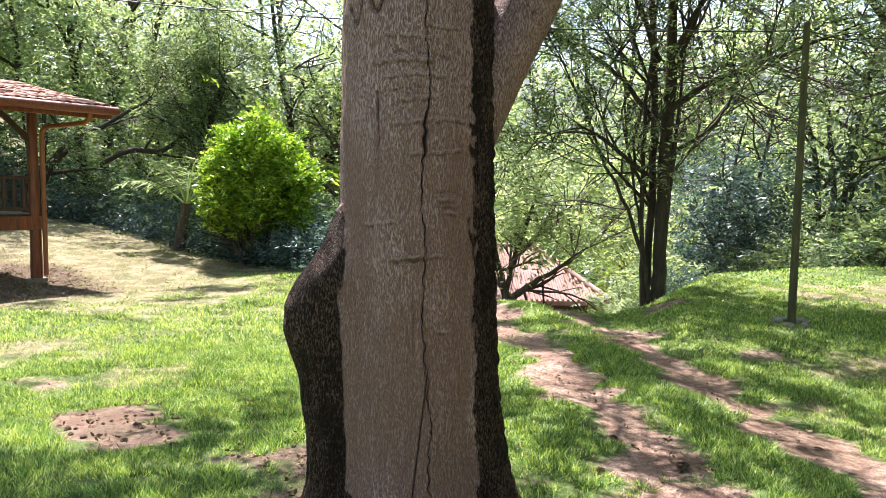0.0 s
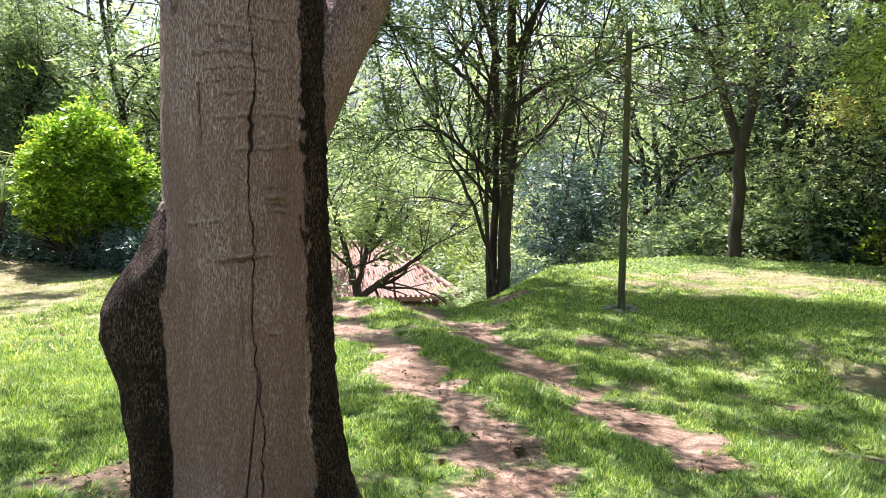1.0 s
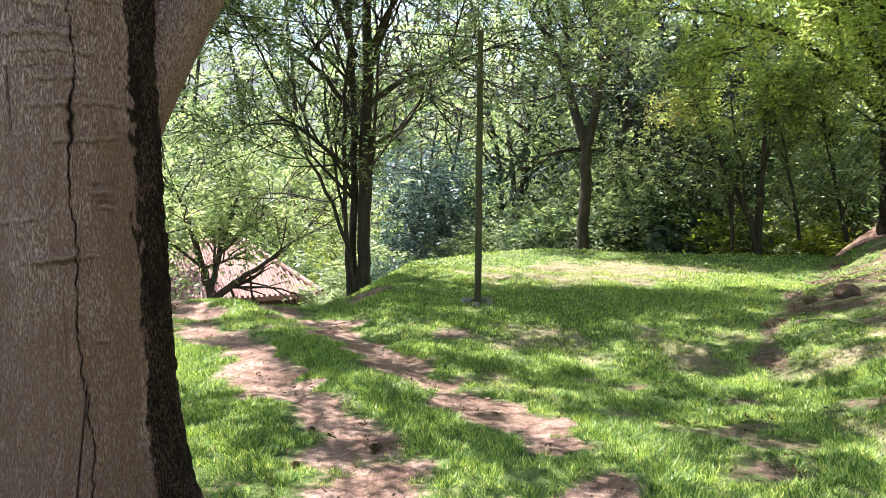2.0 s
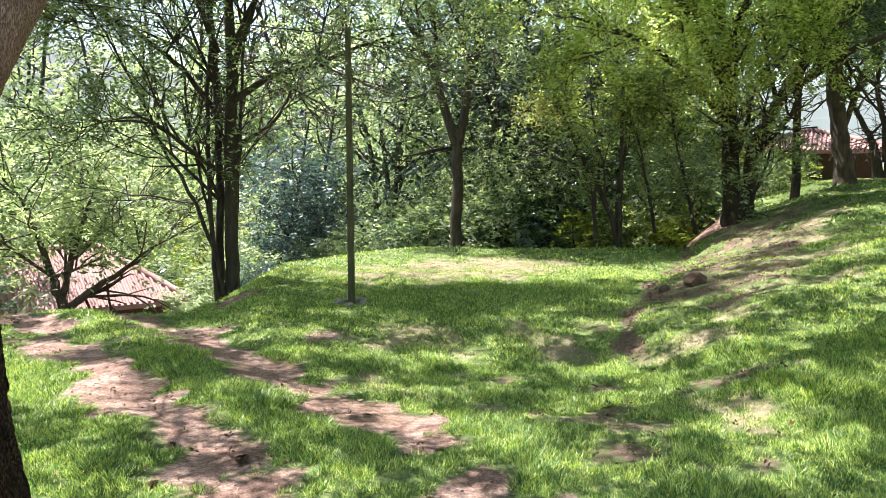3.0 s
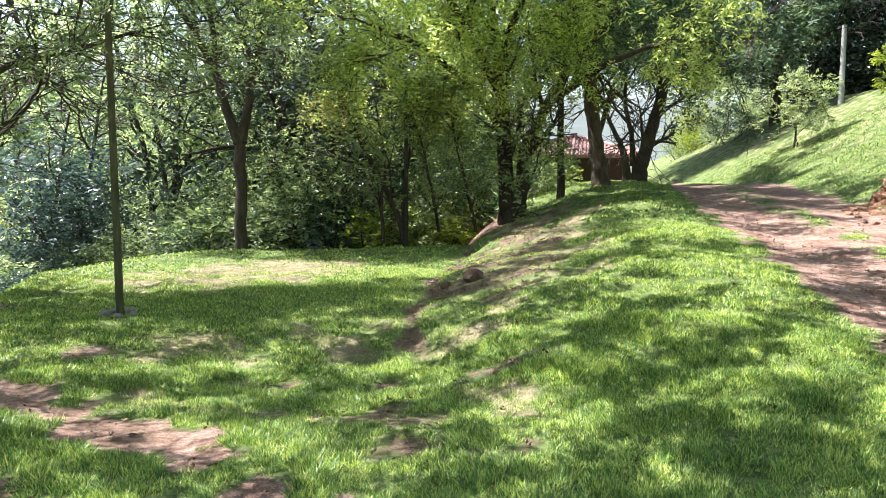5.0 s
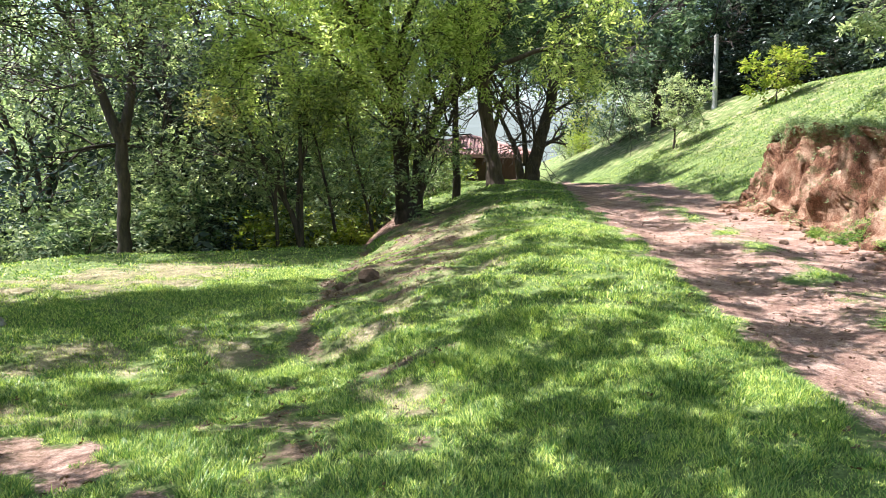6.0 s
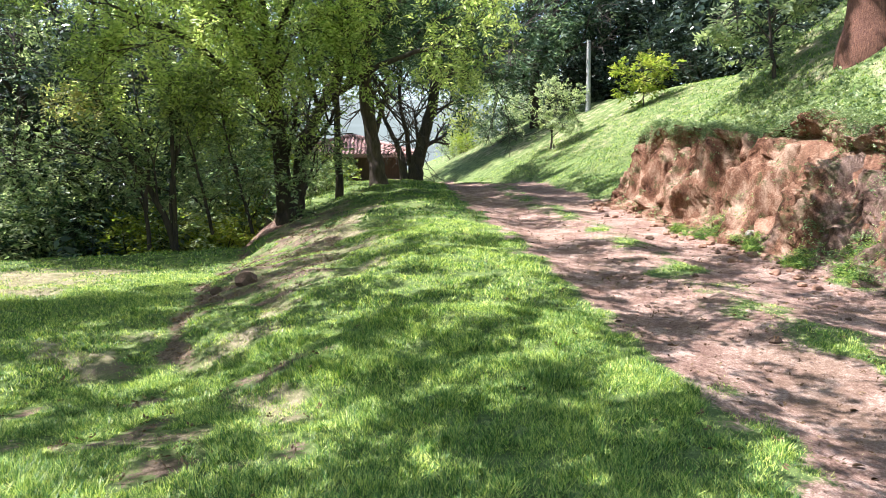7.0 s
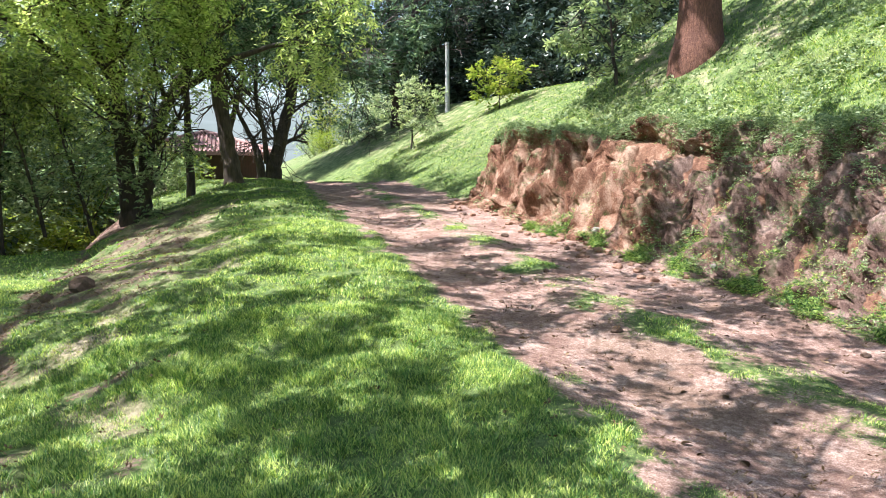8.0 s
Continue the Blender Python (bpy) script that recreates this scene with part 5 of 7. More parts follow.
def palm(name, az, d, label, seed, trunk_h, fronds, length, lean=0.0):
    rng = np.random.RandomState(seed)
    x, y = polar(az, d)
    z = ground_at(x, y)
    t = thing(name, (x, y, z), label, "palm")
    if trunk_h > 0:
        f = np.linspace(-0.05, 1, 14)
        pts = np.stack([x + lean * f, y + 0 * f, z + trunk_h * f], 1)
        part("trunk", tube_mesh(name + "_trunk", [(pts, 0.14 - 0.04 * f, 12)], BARK_GREY, 0.06, seed), t)
    for k in range(fronds):
        a = 6.28 * k / fronds + rng.uniform(-0.3, 0.3)
        e = rng.uniform(0.7, 3.2)
        frond(rng, (x + lean, y, z + trunk_h - 0.05), (math.cos(a), math.sin(a), e), length * rng.uniform(0.8, 1.15), 34, length * 0.24, name + "_frond", LEAF_FRESH if k % 3 else LEAF_AIRY, t)
    return t


palm("palm", -20.6, 17.5, "palm with arching and broken fronds at the lawn's edge", 81, 1.1, 11, 2.6, 0.2)
palm("palm", 13.4, 17.0, "young palm with pale green fronds below the drive", 82, 0.5, 9, 1.5)


# ---------- trees of the surrounding woods ----------
def wood_tree(name, seed, h, spread, bark, leaf, leaves, size, label, low=0.25, stems=1, slim=0.43, droop=0.35, airy=0.55):
    rng = np.random.RandomState(seed)
    t = thing(name, (0, 0, 0), label, "tree", "trees of the surrounding wood")
    out, anchors = [], []
    for s in range(stems):
        a = rng.uniform(0, 6.28)
        o = 0.25 * (s > 0)
        grow(rng, (o * math.cos(a), o * math.sin(a), -0.4), (0.22 * (s > 0) * math.cos(a) + rng.normal(0, 0.05), 0.22 * (s > 0) * math.sin(a) + rng.normal(0, 0.05), 1), h, 0.010 * h + 0.03, 0,
             ((9, 0.95, spread, 0.05, 0.03), (5, 0.8, 0.5, 0.12, 0.0), (0, 0, 0, 0.2, -0.03)), out, anchors)
    part("trunk", tube_mesh(name + "_trunk", out, bark, 0.04, seed), t)
    a = np.asarray(anchors)
    a = a[a[:, 2] > low * h]
    a = a[rng.uniform(0, 1, len(a)) < 1 - 0.72 * smooth(a[:, 2] / h, airy, airy + 0.2)]
    want = leaves // 16
    a = trim(rng, a, int(want * 0.65))
    # lower boughs, clump by clump
    n, k = want - len(a), 26
    cz = rng.uniform(max(low, 0.06), 0.66, k) * h
    cr = (0.06 + 0.17 * np.sin(np.clip(cz / h / 0.8, 0, 1) * 2.6 + 0.3)) * h * np.sqrt(rng.uniform(0.05, 1.0, k))
    ca = rng.uniform(0, 2 * np.pi, k)
    pick = rng.randint(0, k, n)
    off = rng.normal(0, 1, (n, 3)) * np.array((0.055, 0.055, 0.028)) * h
    low_boughs = np.stack([cr * np.cos(ca), cr * np.sin(ca), cz], 1)[pick] + off
    low_boughs[:, 2] = np.clip(low_boughs[:, 2], 0.1, None)
    way = np.stack([np.cos(ca), np.sin(ca), 0.1 + 0 * ca], 1)[pick] + rng.normal(0, 0.6, (n, 3))
    a = np.concatenate([a, np.concatenate([low_boughs, way], 1)])
    part("crown", leaf_mesh(name + "_crown", rng, a, leaf, per=2, reach=0.7, leaflets=8, size=size, slim=slim, droop=droop, blob=0.5), t)
    return t


def plant_wood():
    rng = np.random.RandomState(91)
    kinds = [
        wood_tree("wood_tree", 101, 12.0, 0.40, BARK_DARK, LEAF_AIRY, 9000, 0.25, "tall wood tree with light green feathery leaves", 0.08, airy=0.75),
        wood_tree("wood_tree", 102, 10.0, 0.42, BARK_DARK, LEAF_DEEP, 8800, 0.24, "dense dark green wood tree", 0.02),
        wood_tree("wood_tree", 103, 13.0, 0.36, BARK_DARK, LEAF_AIRY, 9000, 0.24, "slender many-stemmed wood tree with airy leaves", 0.12, 3, airy=0.75),
        wood_tree("wood_tree", 104, 8.5, 0.42, BARK_DARK, LEAF_BLUE, 10000, 0.22, "dusky blue-green wood tree with a full crown", 0.03),
        wood_tree("wood_tree", 106, 11.0, 0.40, BARK_DARK, LEAF_SHADED, 8000, 0.27, "tall tree on the hill crest with green leaves darkened for shade", 0.05),
        wood_tree("wood_tree", 105, 6.0, 0.55, BARK_GREY, LEAF_YELLOW, 6500, 0.20, "small yellow-green tree on the slope", 0.12, 2),
    ]
    plan = [  # kind, azimuth, distance, size
        (0, -47, 27, 1.2), (0, -40, 27, 1.1), (2, -36, 29, 1.2), (0, -30, 28.5, 1.0), (2, -27, 31, 1.2), (0, -22, 30.5, 0.95),
        (0, -15, 26, 1.05), (2, -11.5, 24.5, 0.85), (0, -8, 26, 1.0), (5, -6, 20.5, 1.0), (0, -3.5, 24, 0.85), (0, -14, 36, 1.3), (0, -33, 37, 1.3), (2, -20.5, 37, 1.2), (0, -9.5, 33, 1.1), (0, -26, 38, 1.3), (0, -5.5, 31, 1.1), (0, -42, 33, 1.2), (0, -23.5, 33, 1.4), (1, -7, 37, 1.5), 
        (0, 1.0, 34, 0.85), (0, 6.8, 33, 0.75), (0, 11.5, 33, 0.7), (0, 15.0, 36, 0.75), (0, 2.0, 38, 1.0), (2, 5.5, 40, 0.85), (0, 10.0, 38, 0.72), (5, 16.5, 29, 0.85), (5, 9.0, 36, 0.9), (0, 18.2, 33, 0.72), 
        (3, 20.7, 23.0, 0.78), (3, 22.8, 23.6, 0.84), (0, 25.0, 33, 0.85), (0, 21.5, 40, 0.85), (2, 29.0, 27, 0.80), (1, 31.5, 33, 0.8), (0, 27.5, 36, 0.9), (0, 37.2, 26.5, 0.9), (4, 38.5, 23.8, 1.15), (4, 41.3, 24.2, 1.1), (0, 36.6, 21.4, 0.42), (0, 41.0, 21.6, 0.45),
        (1, 46.5, 31.5, 1.2), (0, 49.0, 26.5, 0.7), (1, 52.5, 34.0, 1.0), (5, 51.0, 23.5, 0.5), (1, 38.0, 31, 1.4), (4, 42.0, 30, 1.5), (1, 40.5, 25.5, 0.9), (0, 44.5, 26.0, 0.9), (1, 43.0, 29.0, 0.95), (1, 35.0, 29.0, 0.75), (0, 30.0, 38, 0.9), (0, 26.5, 40, 1.1), (1, 23.0, 36, 0.9), (0, 14.0, 45, 0.9), (2, 3.0, 47, 1.7), (0, 8.0, 50, 1.8), (2, 12.0, 52, 1.9), (0, 16.5, 47, 1.7), (2, 19.5, 52, 1.8), (0, 23.5, 47, 1.7), (2, 26.5, 50, 1.8), (0, -1.0, 45, 1.6), (0, 45.5, 35, 1.3), (1, 54.0, 34.0, 0.9), (5, 55.5, 28, 0.55),
        (5, 69.0, 48, 0.7), (0, 71.5, 55, 0.62), (1, 73.5, 58, 0.9), (4, 77.5, 47, 1.15), (4, 80.5, 43, 1.2), (4, 83.5, 42, 1.2), (4, 82.0, 38.5, 0.85), (4, 86.5, 39, 1.25), (4, 88.5, 36, 1.0), (4, 90.5, 37, 1.3), (4, 94.0, 34.5, 1.25),
        (4, 97.5, 33, 1.3), (4, 101.5, 31, 1.2), (4, 106, 29, 1.2), (4, 111, 28, 1.2), (4, 118, 26, 1.1), (4, 126, 27, 1.2), (0, -70, 26, 1.2), (1, -100, 24, 1.2), (0, 150, 26, 1.2), (1, 180, 24, 1.2), (0, -140, 22, 1.2),
    ]
    used = set()
    for k, az, d, s in plan:
        x, y = polar(az, d)
        z = ground_at(x, y) - 0.1
        m = Matrix.Translation((x, y, z)) @ Matrix.Rotation(rng.uniform(0, 6.28), 4, "Z")
        s = s * rng.uniform(0.93, 1.07)
        if k in used:
            ob = copy_thing(kinds[k], m)
        else:
            ob = kinds[k]
            ob.matrix_basis = m
            used.add(k)
        ob.scale = (s, s, s)


plant_wood()


# ---------- undergrowth ----------
def shrub(name, seed, w, h, leaf, count, size, label, slim=0.38, leaflets=6):
    rng = np.random.RandomState(seed)
    t = thing(name, (0, 0, 0), label, "shrub", "undergrowth of the wood")
    out, anchors = [], []
    for k in range(5):
        a = rng.uniform(0, 6.28)
        grow(rng, (0.12 * math.cos(a), 0.12 * math.sin(a), -0.1), (0.8 * math.cos(a), 0.8 * math.sin(a), 1.1), h * 0.8, 0.02, 0, ((2, 0.7, 0.6, 0.12, 0.0), (0, 0, 0, 0.2, -0.03)), out, anchors)
    part("trunk", tube_mesh(name + "_stem", out, BARK_DARK, 0.0, seed), t)
    n = count
    u = unit(rng.normal(0, 1, (n, 3)))
    f = rng.uniform(0.35, 1.0, n)
    bumpy = 1 + 0.28 * np.sin(u[:, 0] * 5 + seed) * np.sin(u[:, 1] * 4) + 0.18 * np.sin(u[:, 2] * 8 + u[:, 0] * 6)
    p = np.stack([w * u[:, 0] * f * bumpy, w * u[:, 1] * f * bumpy, np.clip(h * 0.48 + h * 0.52 * u[:, 2] * f * bumpy, 0.03, None)], 1)
    part("crown", leaf_mesh(name + "_crown", rng, np.concatenate([p, unit(u + np.array((0, 0, 0.4)))], 1), leaf, per=1, reach=0.4, leaflets=leaflets, size=size, slim=slim, droop=0.3, blob=0.1), t)
    return t


def plant_undergrowth():
    rng = np.random.RandomState(93)
    kinds = [
        shrub("wood_shrub", 201, 1.5, 2.4, LEAF_FRESH, 470, 0.19, "leafy light green shrub at the wood's edge"),
        shrub("wood_shrub", 202, 1.7, 2.6, LEAF_DEEP, 500, 0.19, "dense dark green shrub at the wood's edge"),
        shrub("wood_shrub", 203, 1.2, 1.4, LEAF_BLUE, 420, 0.15, "low grey-green shrub at the wood's edge"),
        shrub("wood_shrub", 205, 1.7, 2.8, LEAF_SHADED, 430, 0.24, "dense shrub on the hill crest with leaves darkened for shade"),
        shrub("wood_shrub", 204, 1.4, 1.9, LEAF_YELLOW, 400, 0.18, "yellow-green shrub on the slope"),
    ]
    plan = []
    for az in np.arange(-34, -9, 1.9):
        d = float(np.interp(az, EDGE_AZ, EDGE_D))
        plan.append((2, az, d + 0.8, 0.75))
        plan.append((int(rng.choice((1, 1, 0, 2))), az + 0.9, d + 2.8, 1.0))
    for az in np.arange(-9, -3, 2.2):
        d = float(np.interp(az, EDGE_AZ, EDGE_D))
        plan.append((int(rng.choice((0, 4))), az, d + 5.5, 1.0))
        plan.append((int(rng.choice((0, 1))), az + 1, d + 10.0, 1.5))
    for az in np.arange(16.0, 23, 1.8):
        plan.append((int(rng.choice((0, 4, 2))), az, 19.0 + rng.uniform(-0.5, 2), 0.8))
        plan.append((int(rng.choice((0, 0, 4))), az + 0.9, 25.0 + rng.uniform(-1, 3), 1.4))
    for az in np.arange(2, 14, 1.8):
        plan.append((int(rng.choice((0, 0, 1))), az, 31.0 + rng.uniform(-0.5, 2), 2.0))
    for az in np.arange(22, 52, 1.9):
        low = 0.5 if az < 30 else 0.85
        plan.append((int(rng.choice((1, 0, 2, 1, 3, 0) if az < 43 else (0, 4, 2, 0))), az, 20.6 + rng.uniform(-0.3, 0.6) + 0.5 * (az > 45), low))
        if az > 29:
            plan.append((int(rng.choice((1, 0, 1, 0))), az + 0.9, 23.5 + rng.uniform(-0.5, 1), 1.2))
            plan.append((int(rng.choice((1, 0))), az + 0.3, 29 + rng.uniform(-0.5, 2), 1.9))
    for az in np.arange(48.5, 61, 1.9):
        plan.append((int(rng.choice((0, 4, 4))), az, 23.5 + rng.uniform(0, 3), 0.55))
    for az in (68.0, 69.6, 71.0, 72.3, 73.6):
        plan.append((int(rng.choice((0, 4, 1))), az, 40 + rng.uniform(-3, 8), 0.8))
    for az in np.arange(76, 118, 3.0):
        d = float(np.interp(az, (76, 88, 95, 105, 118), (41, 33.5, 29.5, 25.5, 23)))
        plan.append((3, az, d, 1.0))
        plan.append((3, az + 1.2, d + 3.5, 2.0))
    used = set()
    for k, az, d, s in plan:
        x, y = polar(az + rng.uniform(-0.5, 0.5), d)
        m = Matrix.Translation((x, y, ground_at(x, y) - 0.05)) @ Matrix.Rotation(rng.uniform(0, 6.28), 4, "Z")
        s = s * rng.uniform(0.8, 1.2)
        ob = copy_thing(kinds[k], m) if k in used else kinds[k]
        ob.matrix_basis = m
        used.add(k)
        ob.scale = (s, s, s * rng.uniform(0.85, 1.1))


plant_undergrowth()


# ---------- hills across the valley ----------
def far_hills():
    k, rows = 260, 40
    a = np.linspace(0, 2 * np.pi, k, endpoint=False)
    f = np.linspace(0, 1, rows)
    A, F = np.meshgrid(a, f)
    crest = 84 + 14 * np.sin(A * 3 + 0.8) + 9 * np.sin(A * 7 + 2.0) + 5 * np.sin(A * 17)
    r = 330 + 260 * F + 12 * np.sin(A * 11) * F
    z = -24 + (crest + 24) * smooth(F, 0.0, 1.0) + 1.6 * wave(A * 480, F * 260, 26, 41) + 1.0 * wave(A * 480, F * 260, 11, 42)
    verts = np.stack([r * np.sin(A), r * np.cos(A), z], -1).reshape(-1, 3)
    i = np.arange(k * rows).reshape(rows, k)
    j = np.roll(i, -1, axis=1)
    faces = np.stack([i[:-1], j[:-1], j[1:], i[1:]], -1).reshape(-1, 4)
    tagged(new("backdrop", mesh_from("backdrop", verts, faces, 4, HILL)), "wooded hills across the valley, haze put into their pale colour", "hill", kind="structure")


far_hills()


def far_woods():
    """Tree tops filling the valley between the near wood and the hills."""
    rng = np.random.RandomState(95)
    n = 7000
    d = np.sqrt(rng.uniform(46 ** 2, 300 ** 2, n))
    az = np.radians(rng.uniform(-60, 80, n))
    x, y = d * np.sin(az), d * np.cos(az)
    top = -6.0 + 4.5 * wave(x, y, 16, 43) + 2.5 * wave(x, y, 7, 44)
    p = np.stack([x, y, top + rng.uniform(-3, 0, n), rng.normal(0, 1, n), rng.normal(0, 1, n), np.full(n, 0.7)], 1)
    me = leaf_mesh("far_woods", rng, p, LEAF_FAR, per=1, reach=3.0, leaflets=6, size=1.7, slim=0.7, droop=0.1, blob=0.6)
    tagged(new("far_woods", me), "distant green woods filling the valley", "woods", kind="stuff")


far_woods()


# ---------- cables ----------
cable((4.55, 9.05, 3.66), (-12.0, 9.0, 5.0), 0.45)
cable((4.55, 9.05, 3.66), (P2[0], P2[1], 4.15), 0.35)


# ---------- cabin by the lawn ----------
def cabin():
    e, inn = np.array((0.62, 0.785, 0.0)), np.array((-0.785, 0.62, 0.0))
    up = np.array((0, 0, 1.0))
    corner = np.array((-5.80, 12.35, 2.88))
    z0 = ground_at(-7.05, 12.35)
    t = thing("cabin", (-9.5, 12.0, z0), "raised wooden cabin with a red tiled roof and railed porch", "cabin")
    pitch = 0.19

    def at(a, b, z):
        """a metres back along the eave from its far corner, b metres inwards."""
        return corner - e * a + inn * b + up * (z - corner[2])

    def plank(name, p, q, w, h, mat, parent=None, label="", bevel=0.012):
        return part(name, bm_mesh(name, beam_bm(p, q, w, h, bevel), mat), parent or t, label)

    # roof deck under the tiles
    bm = bmesh.new()
    ring = [at(0, 0, 2.90), at(9, 0, 2.90), at(9, 4.2, 2.90 + 4.2 * pitch), at(0, 4.2, 2.90 + 4.2 * pitch)]
    lo = [bm.verts.new(p) for p in ring]
    hi = [bm.verts.new(p + up * 0.05) for p in ring]
    bm.faces.new(lo[::-1]), bm.faces.new(hi)
    for k in range(4):
        bm.faces.new((lo[k], lo[(k + 1) % 4], hi[(k + 1) % 4], hi[k]))
    bmesh.ops.recalc_face_normals(bm, faces=bm.faces)
    roof = part("roof", bm_mesh("cabin_roof", bm, CABIN_DARK), t, "red clay tile roof")
    # barrel tiles, one mesh shared by all
    ns = 7
    a = np.linspace(0, math.pi, ns)
    v = []
    for f, r in ((0.0, 0.072), (0.42, 0.060)):
        for q in a:
            v.append((f, r * math.cos(q), 0.038 * math.sin(q) - 0.02 * f))
    for f, r in ((0.0, 0.060), (0.42, 0.048)):
        for q in a:
            v.append((f, r * math.cos(q), 0.026 * math.sin(q) - 0.02 * f))
    fc = []
    for k in range(ns - 1):
        fc += [(k, k + 1, ns + k + 1, ns + k), (2 * ns + k, 3 * ns + k, 3 * ns + k + 1, 2 * ns + k + 1), (k, 2 * ns + k, 2 * ns + k + 1, k + 1)]
    tile = mesh_from("tile", np.array(v), fc, 4, TILE_VARIED)
    slope = (inn + up * pitch)
    slope = slope / np.linalg.norm(slope)
    nrm = np.cross(slope, -e)
    nrm = nrm if nrm[2] > 0 else -nrm
    rot = Matrix((slope, np.cross(nrm, slope), nrm)).transposed().to_4x4()
    rng = np.random.RandomState(6)
    count = 0
    rest = []
    for col in range(46):
        for row in range(11):
            p = at(0.08 + col * 0.155, -0.06 + row * 0.36 / math.sqrt(1 + pitch ** 2), 0)
            p[2] = 2.955 + (row * 0.36 / math.sqrt(1 + pitch ** 2)) * pitch + 0.012 * rng.uniform(-1, 1)
            m = Matrix.Translation(p) @ rot @ Matrix.Rotation(rng.uniform(-0.03, 0.03), 4, "Z")
            if col < 26:
                ob = part("tile", tile, roof)
                ob.matrix_basis = m
                count += 1
            else:
                rest.append(np.array([m @ Vector(q) for q in v]))
    vv = np.concatenate(rest)
    ff = np.concatenate([np.array(fc) + k * len(v) for k in range(len(rest))])
    part("roof_tiles", mesh_from("roof_tiles", vv, ff, 4, TILE_VARIED), roof)["kind"] = "stuff"
    # gutter, its downpipe, barge board and rafters
    f = np.linspace(0, 1, 20)
    gp = at(-0.10, -0.10, 2.88)[None] * (1 - f)[:, None] + at(9, -0.10, 2.88)[None] * f[:, None]
    part("gutter", tube_mesh("gutter", [(gp, np.full(20, 0.075), 12)], CABIN_WOOD), t, "red-brown painted gutter")
    plank("fascia", at(-0.05, 0.03, 2.83), at(9, 0.03, 2.83), 0.03, 0.17, CABIN_WOOD)
    plank("barge_board", at(-0.03, 0, 2.9), at(-0.03, 4.2, 2.9 + 4.2 * pitch), 0.04, 0.16, CABIN_WOOD)
    for k in range(9):
        plank("rafter", at(0.5 + k, 0.1, 2.80), at(0.5 + k, 4.1, 2.80 + 4.0 * pitch), 0.06, 0.12, CABIN_DARK)
    post_a, post_b = 0.78, 1.22

    def porch_post(a):
        foot = at(a, post_b, 0)
        foot[2] = ground_at(foot[0], foot[1]) + 0.06
        top = at(a, post_b, 2.78 + post_b * pitch)
        n = 14
        g = np.linspace(0, 1, n)
        pts = foot[None] * (1 - g)[:, None] + top[None] * g[:, None]
        part("post", tube_mesh("post", [(pts, 0.098 - 0.016 * g, 14)], CABIN_WOOD, 0.035, int(a * 10)), t, "round red-stained log post")
        base = Vector(foot) - Vector((0, 0, 0.06))
        part("post_base", bm_mesh("post_base", box_bm((0.26, 0.26, 0.12), Matrix.Translation(base + Vector((0, 0, 0.02))), 0.02), STONE), t)

    for a in (post_a, 3.6, 6.8):
        porch_post(a)
    # downpipe from the gutter to the post, then down it
    pth = np.array([at(0.35, -0.05, 2.86), at(0.35, 0.0, 2.72), at(0.37, 0.15, 2.66), at(0.62, 1.05, 2.62), at(0.66, 1.12, 2.5), at(0.66, 1.12, 0.35)])
    pth[-1][2] = ground_at(pth[-1][0], pth[-1][1]) + 0.12
    tt = np.linspace(0, 5, 41)
    pipe = np.stack([np.interp(tt, range(6), pth[:, c]) for c in range(3)], 1)
    part("downpipe", tube_mesh("downpipe", [(pipe, np.full(41, 0.04), 10)], PIPE), t, "orange-brown downpipe")
    plank("top_beam", at(0.1, post_b, 2.74 + post_b * pitch), at(9, post_b, 2.74 + post_b * pitch), 0.12, 0.16, CABIN_DARK)
    plank("brace", at(post_a + 0.02, post_b, 2.35), at(post_a + 0.75, post_b, 3.08), 0.08, 0.09, CABIN_DARK)
    # porch floor and its boards
    plank("deck_beam", at(post_a - 0.1, post_b - 0.06, 0.93), at(9, post_b - 0.06, 0.93), 0.10, 0.24, CABIN_WOOD)
    for k in range(14):
        plank("deck_board", at(post_a - 0.12, post_b + 0.06 + 0.2 * k, 1.07), at(9, post_b + 0.06 + 0.2 * k, 1.07), 0.185, 0.035, CABIN_DARK, None, "", 0.006)
    # railing
    rail = plank("handrail", at(post_a, post_b, 1.72), at(9, post_b, 1.72), 0.08, 0.06, CABIN_DARK)
    plank("bottom_rail", at(post_a, post_b, 1.17), at(9, post_b, 1.17), 0.06, 0.06, CABIN_DARK, rail)
    for k in range(40):
        a_ = post_a + 0.17 + 0.155 * k
        p, q = at(a_, post_b, 1.17), at(a_, post_b, 1.72)
        g = np.linspace(0, 1, 7)
        pts = p[None] * (1 - g)[:, None] + q[None] * g[:, None]
        part("baluster", tube_mesh("baluster", [(pts, 0.036 + 0.012 * np.sin(g * math.pi), 8)], CABIN_DARK), rail)
    # walls of the room behind the porch
    bm = box_bm((7.0, 0.14, 3.0), Matrix.Identity(4), 0.0)
    mid = at(5.8, 4.0, 2.2)
    q = Matrix.Translation(mid) @ Matrix((tuple(e), tuple(inn), (0, 0, 1))).transposed().to_4x4()
    bmesh.ops.transform(bm, matrix=q, verts=bm.verts)
    part("wall", bm_mesh("cabin_wall", bm, CABIN_DARK), t)
    for a in (1.0, 4.5, 8.0):
        p = at(a, 4.0, 1.0)
        plank("stilt", np.array((p[0], p[1], ground_at(p[0], p[1]) - 0.1)), p, 0.18, 0.18, CABIN_DARK)


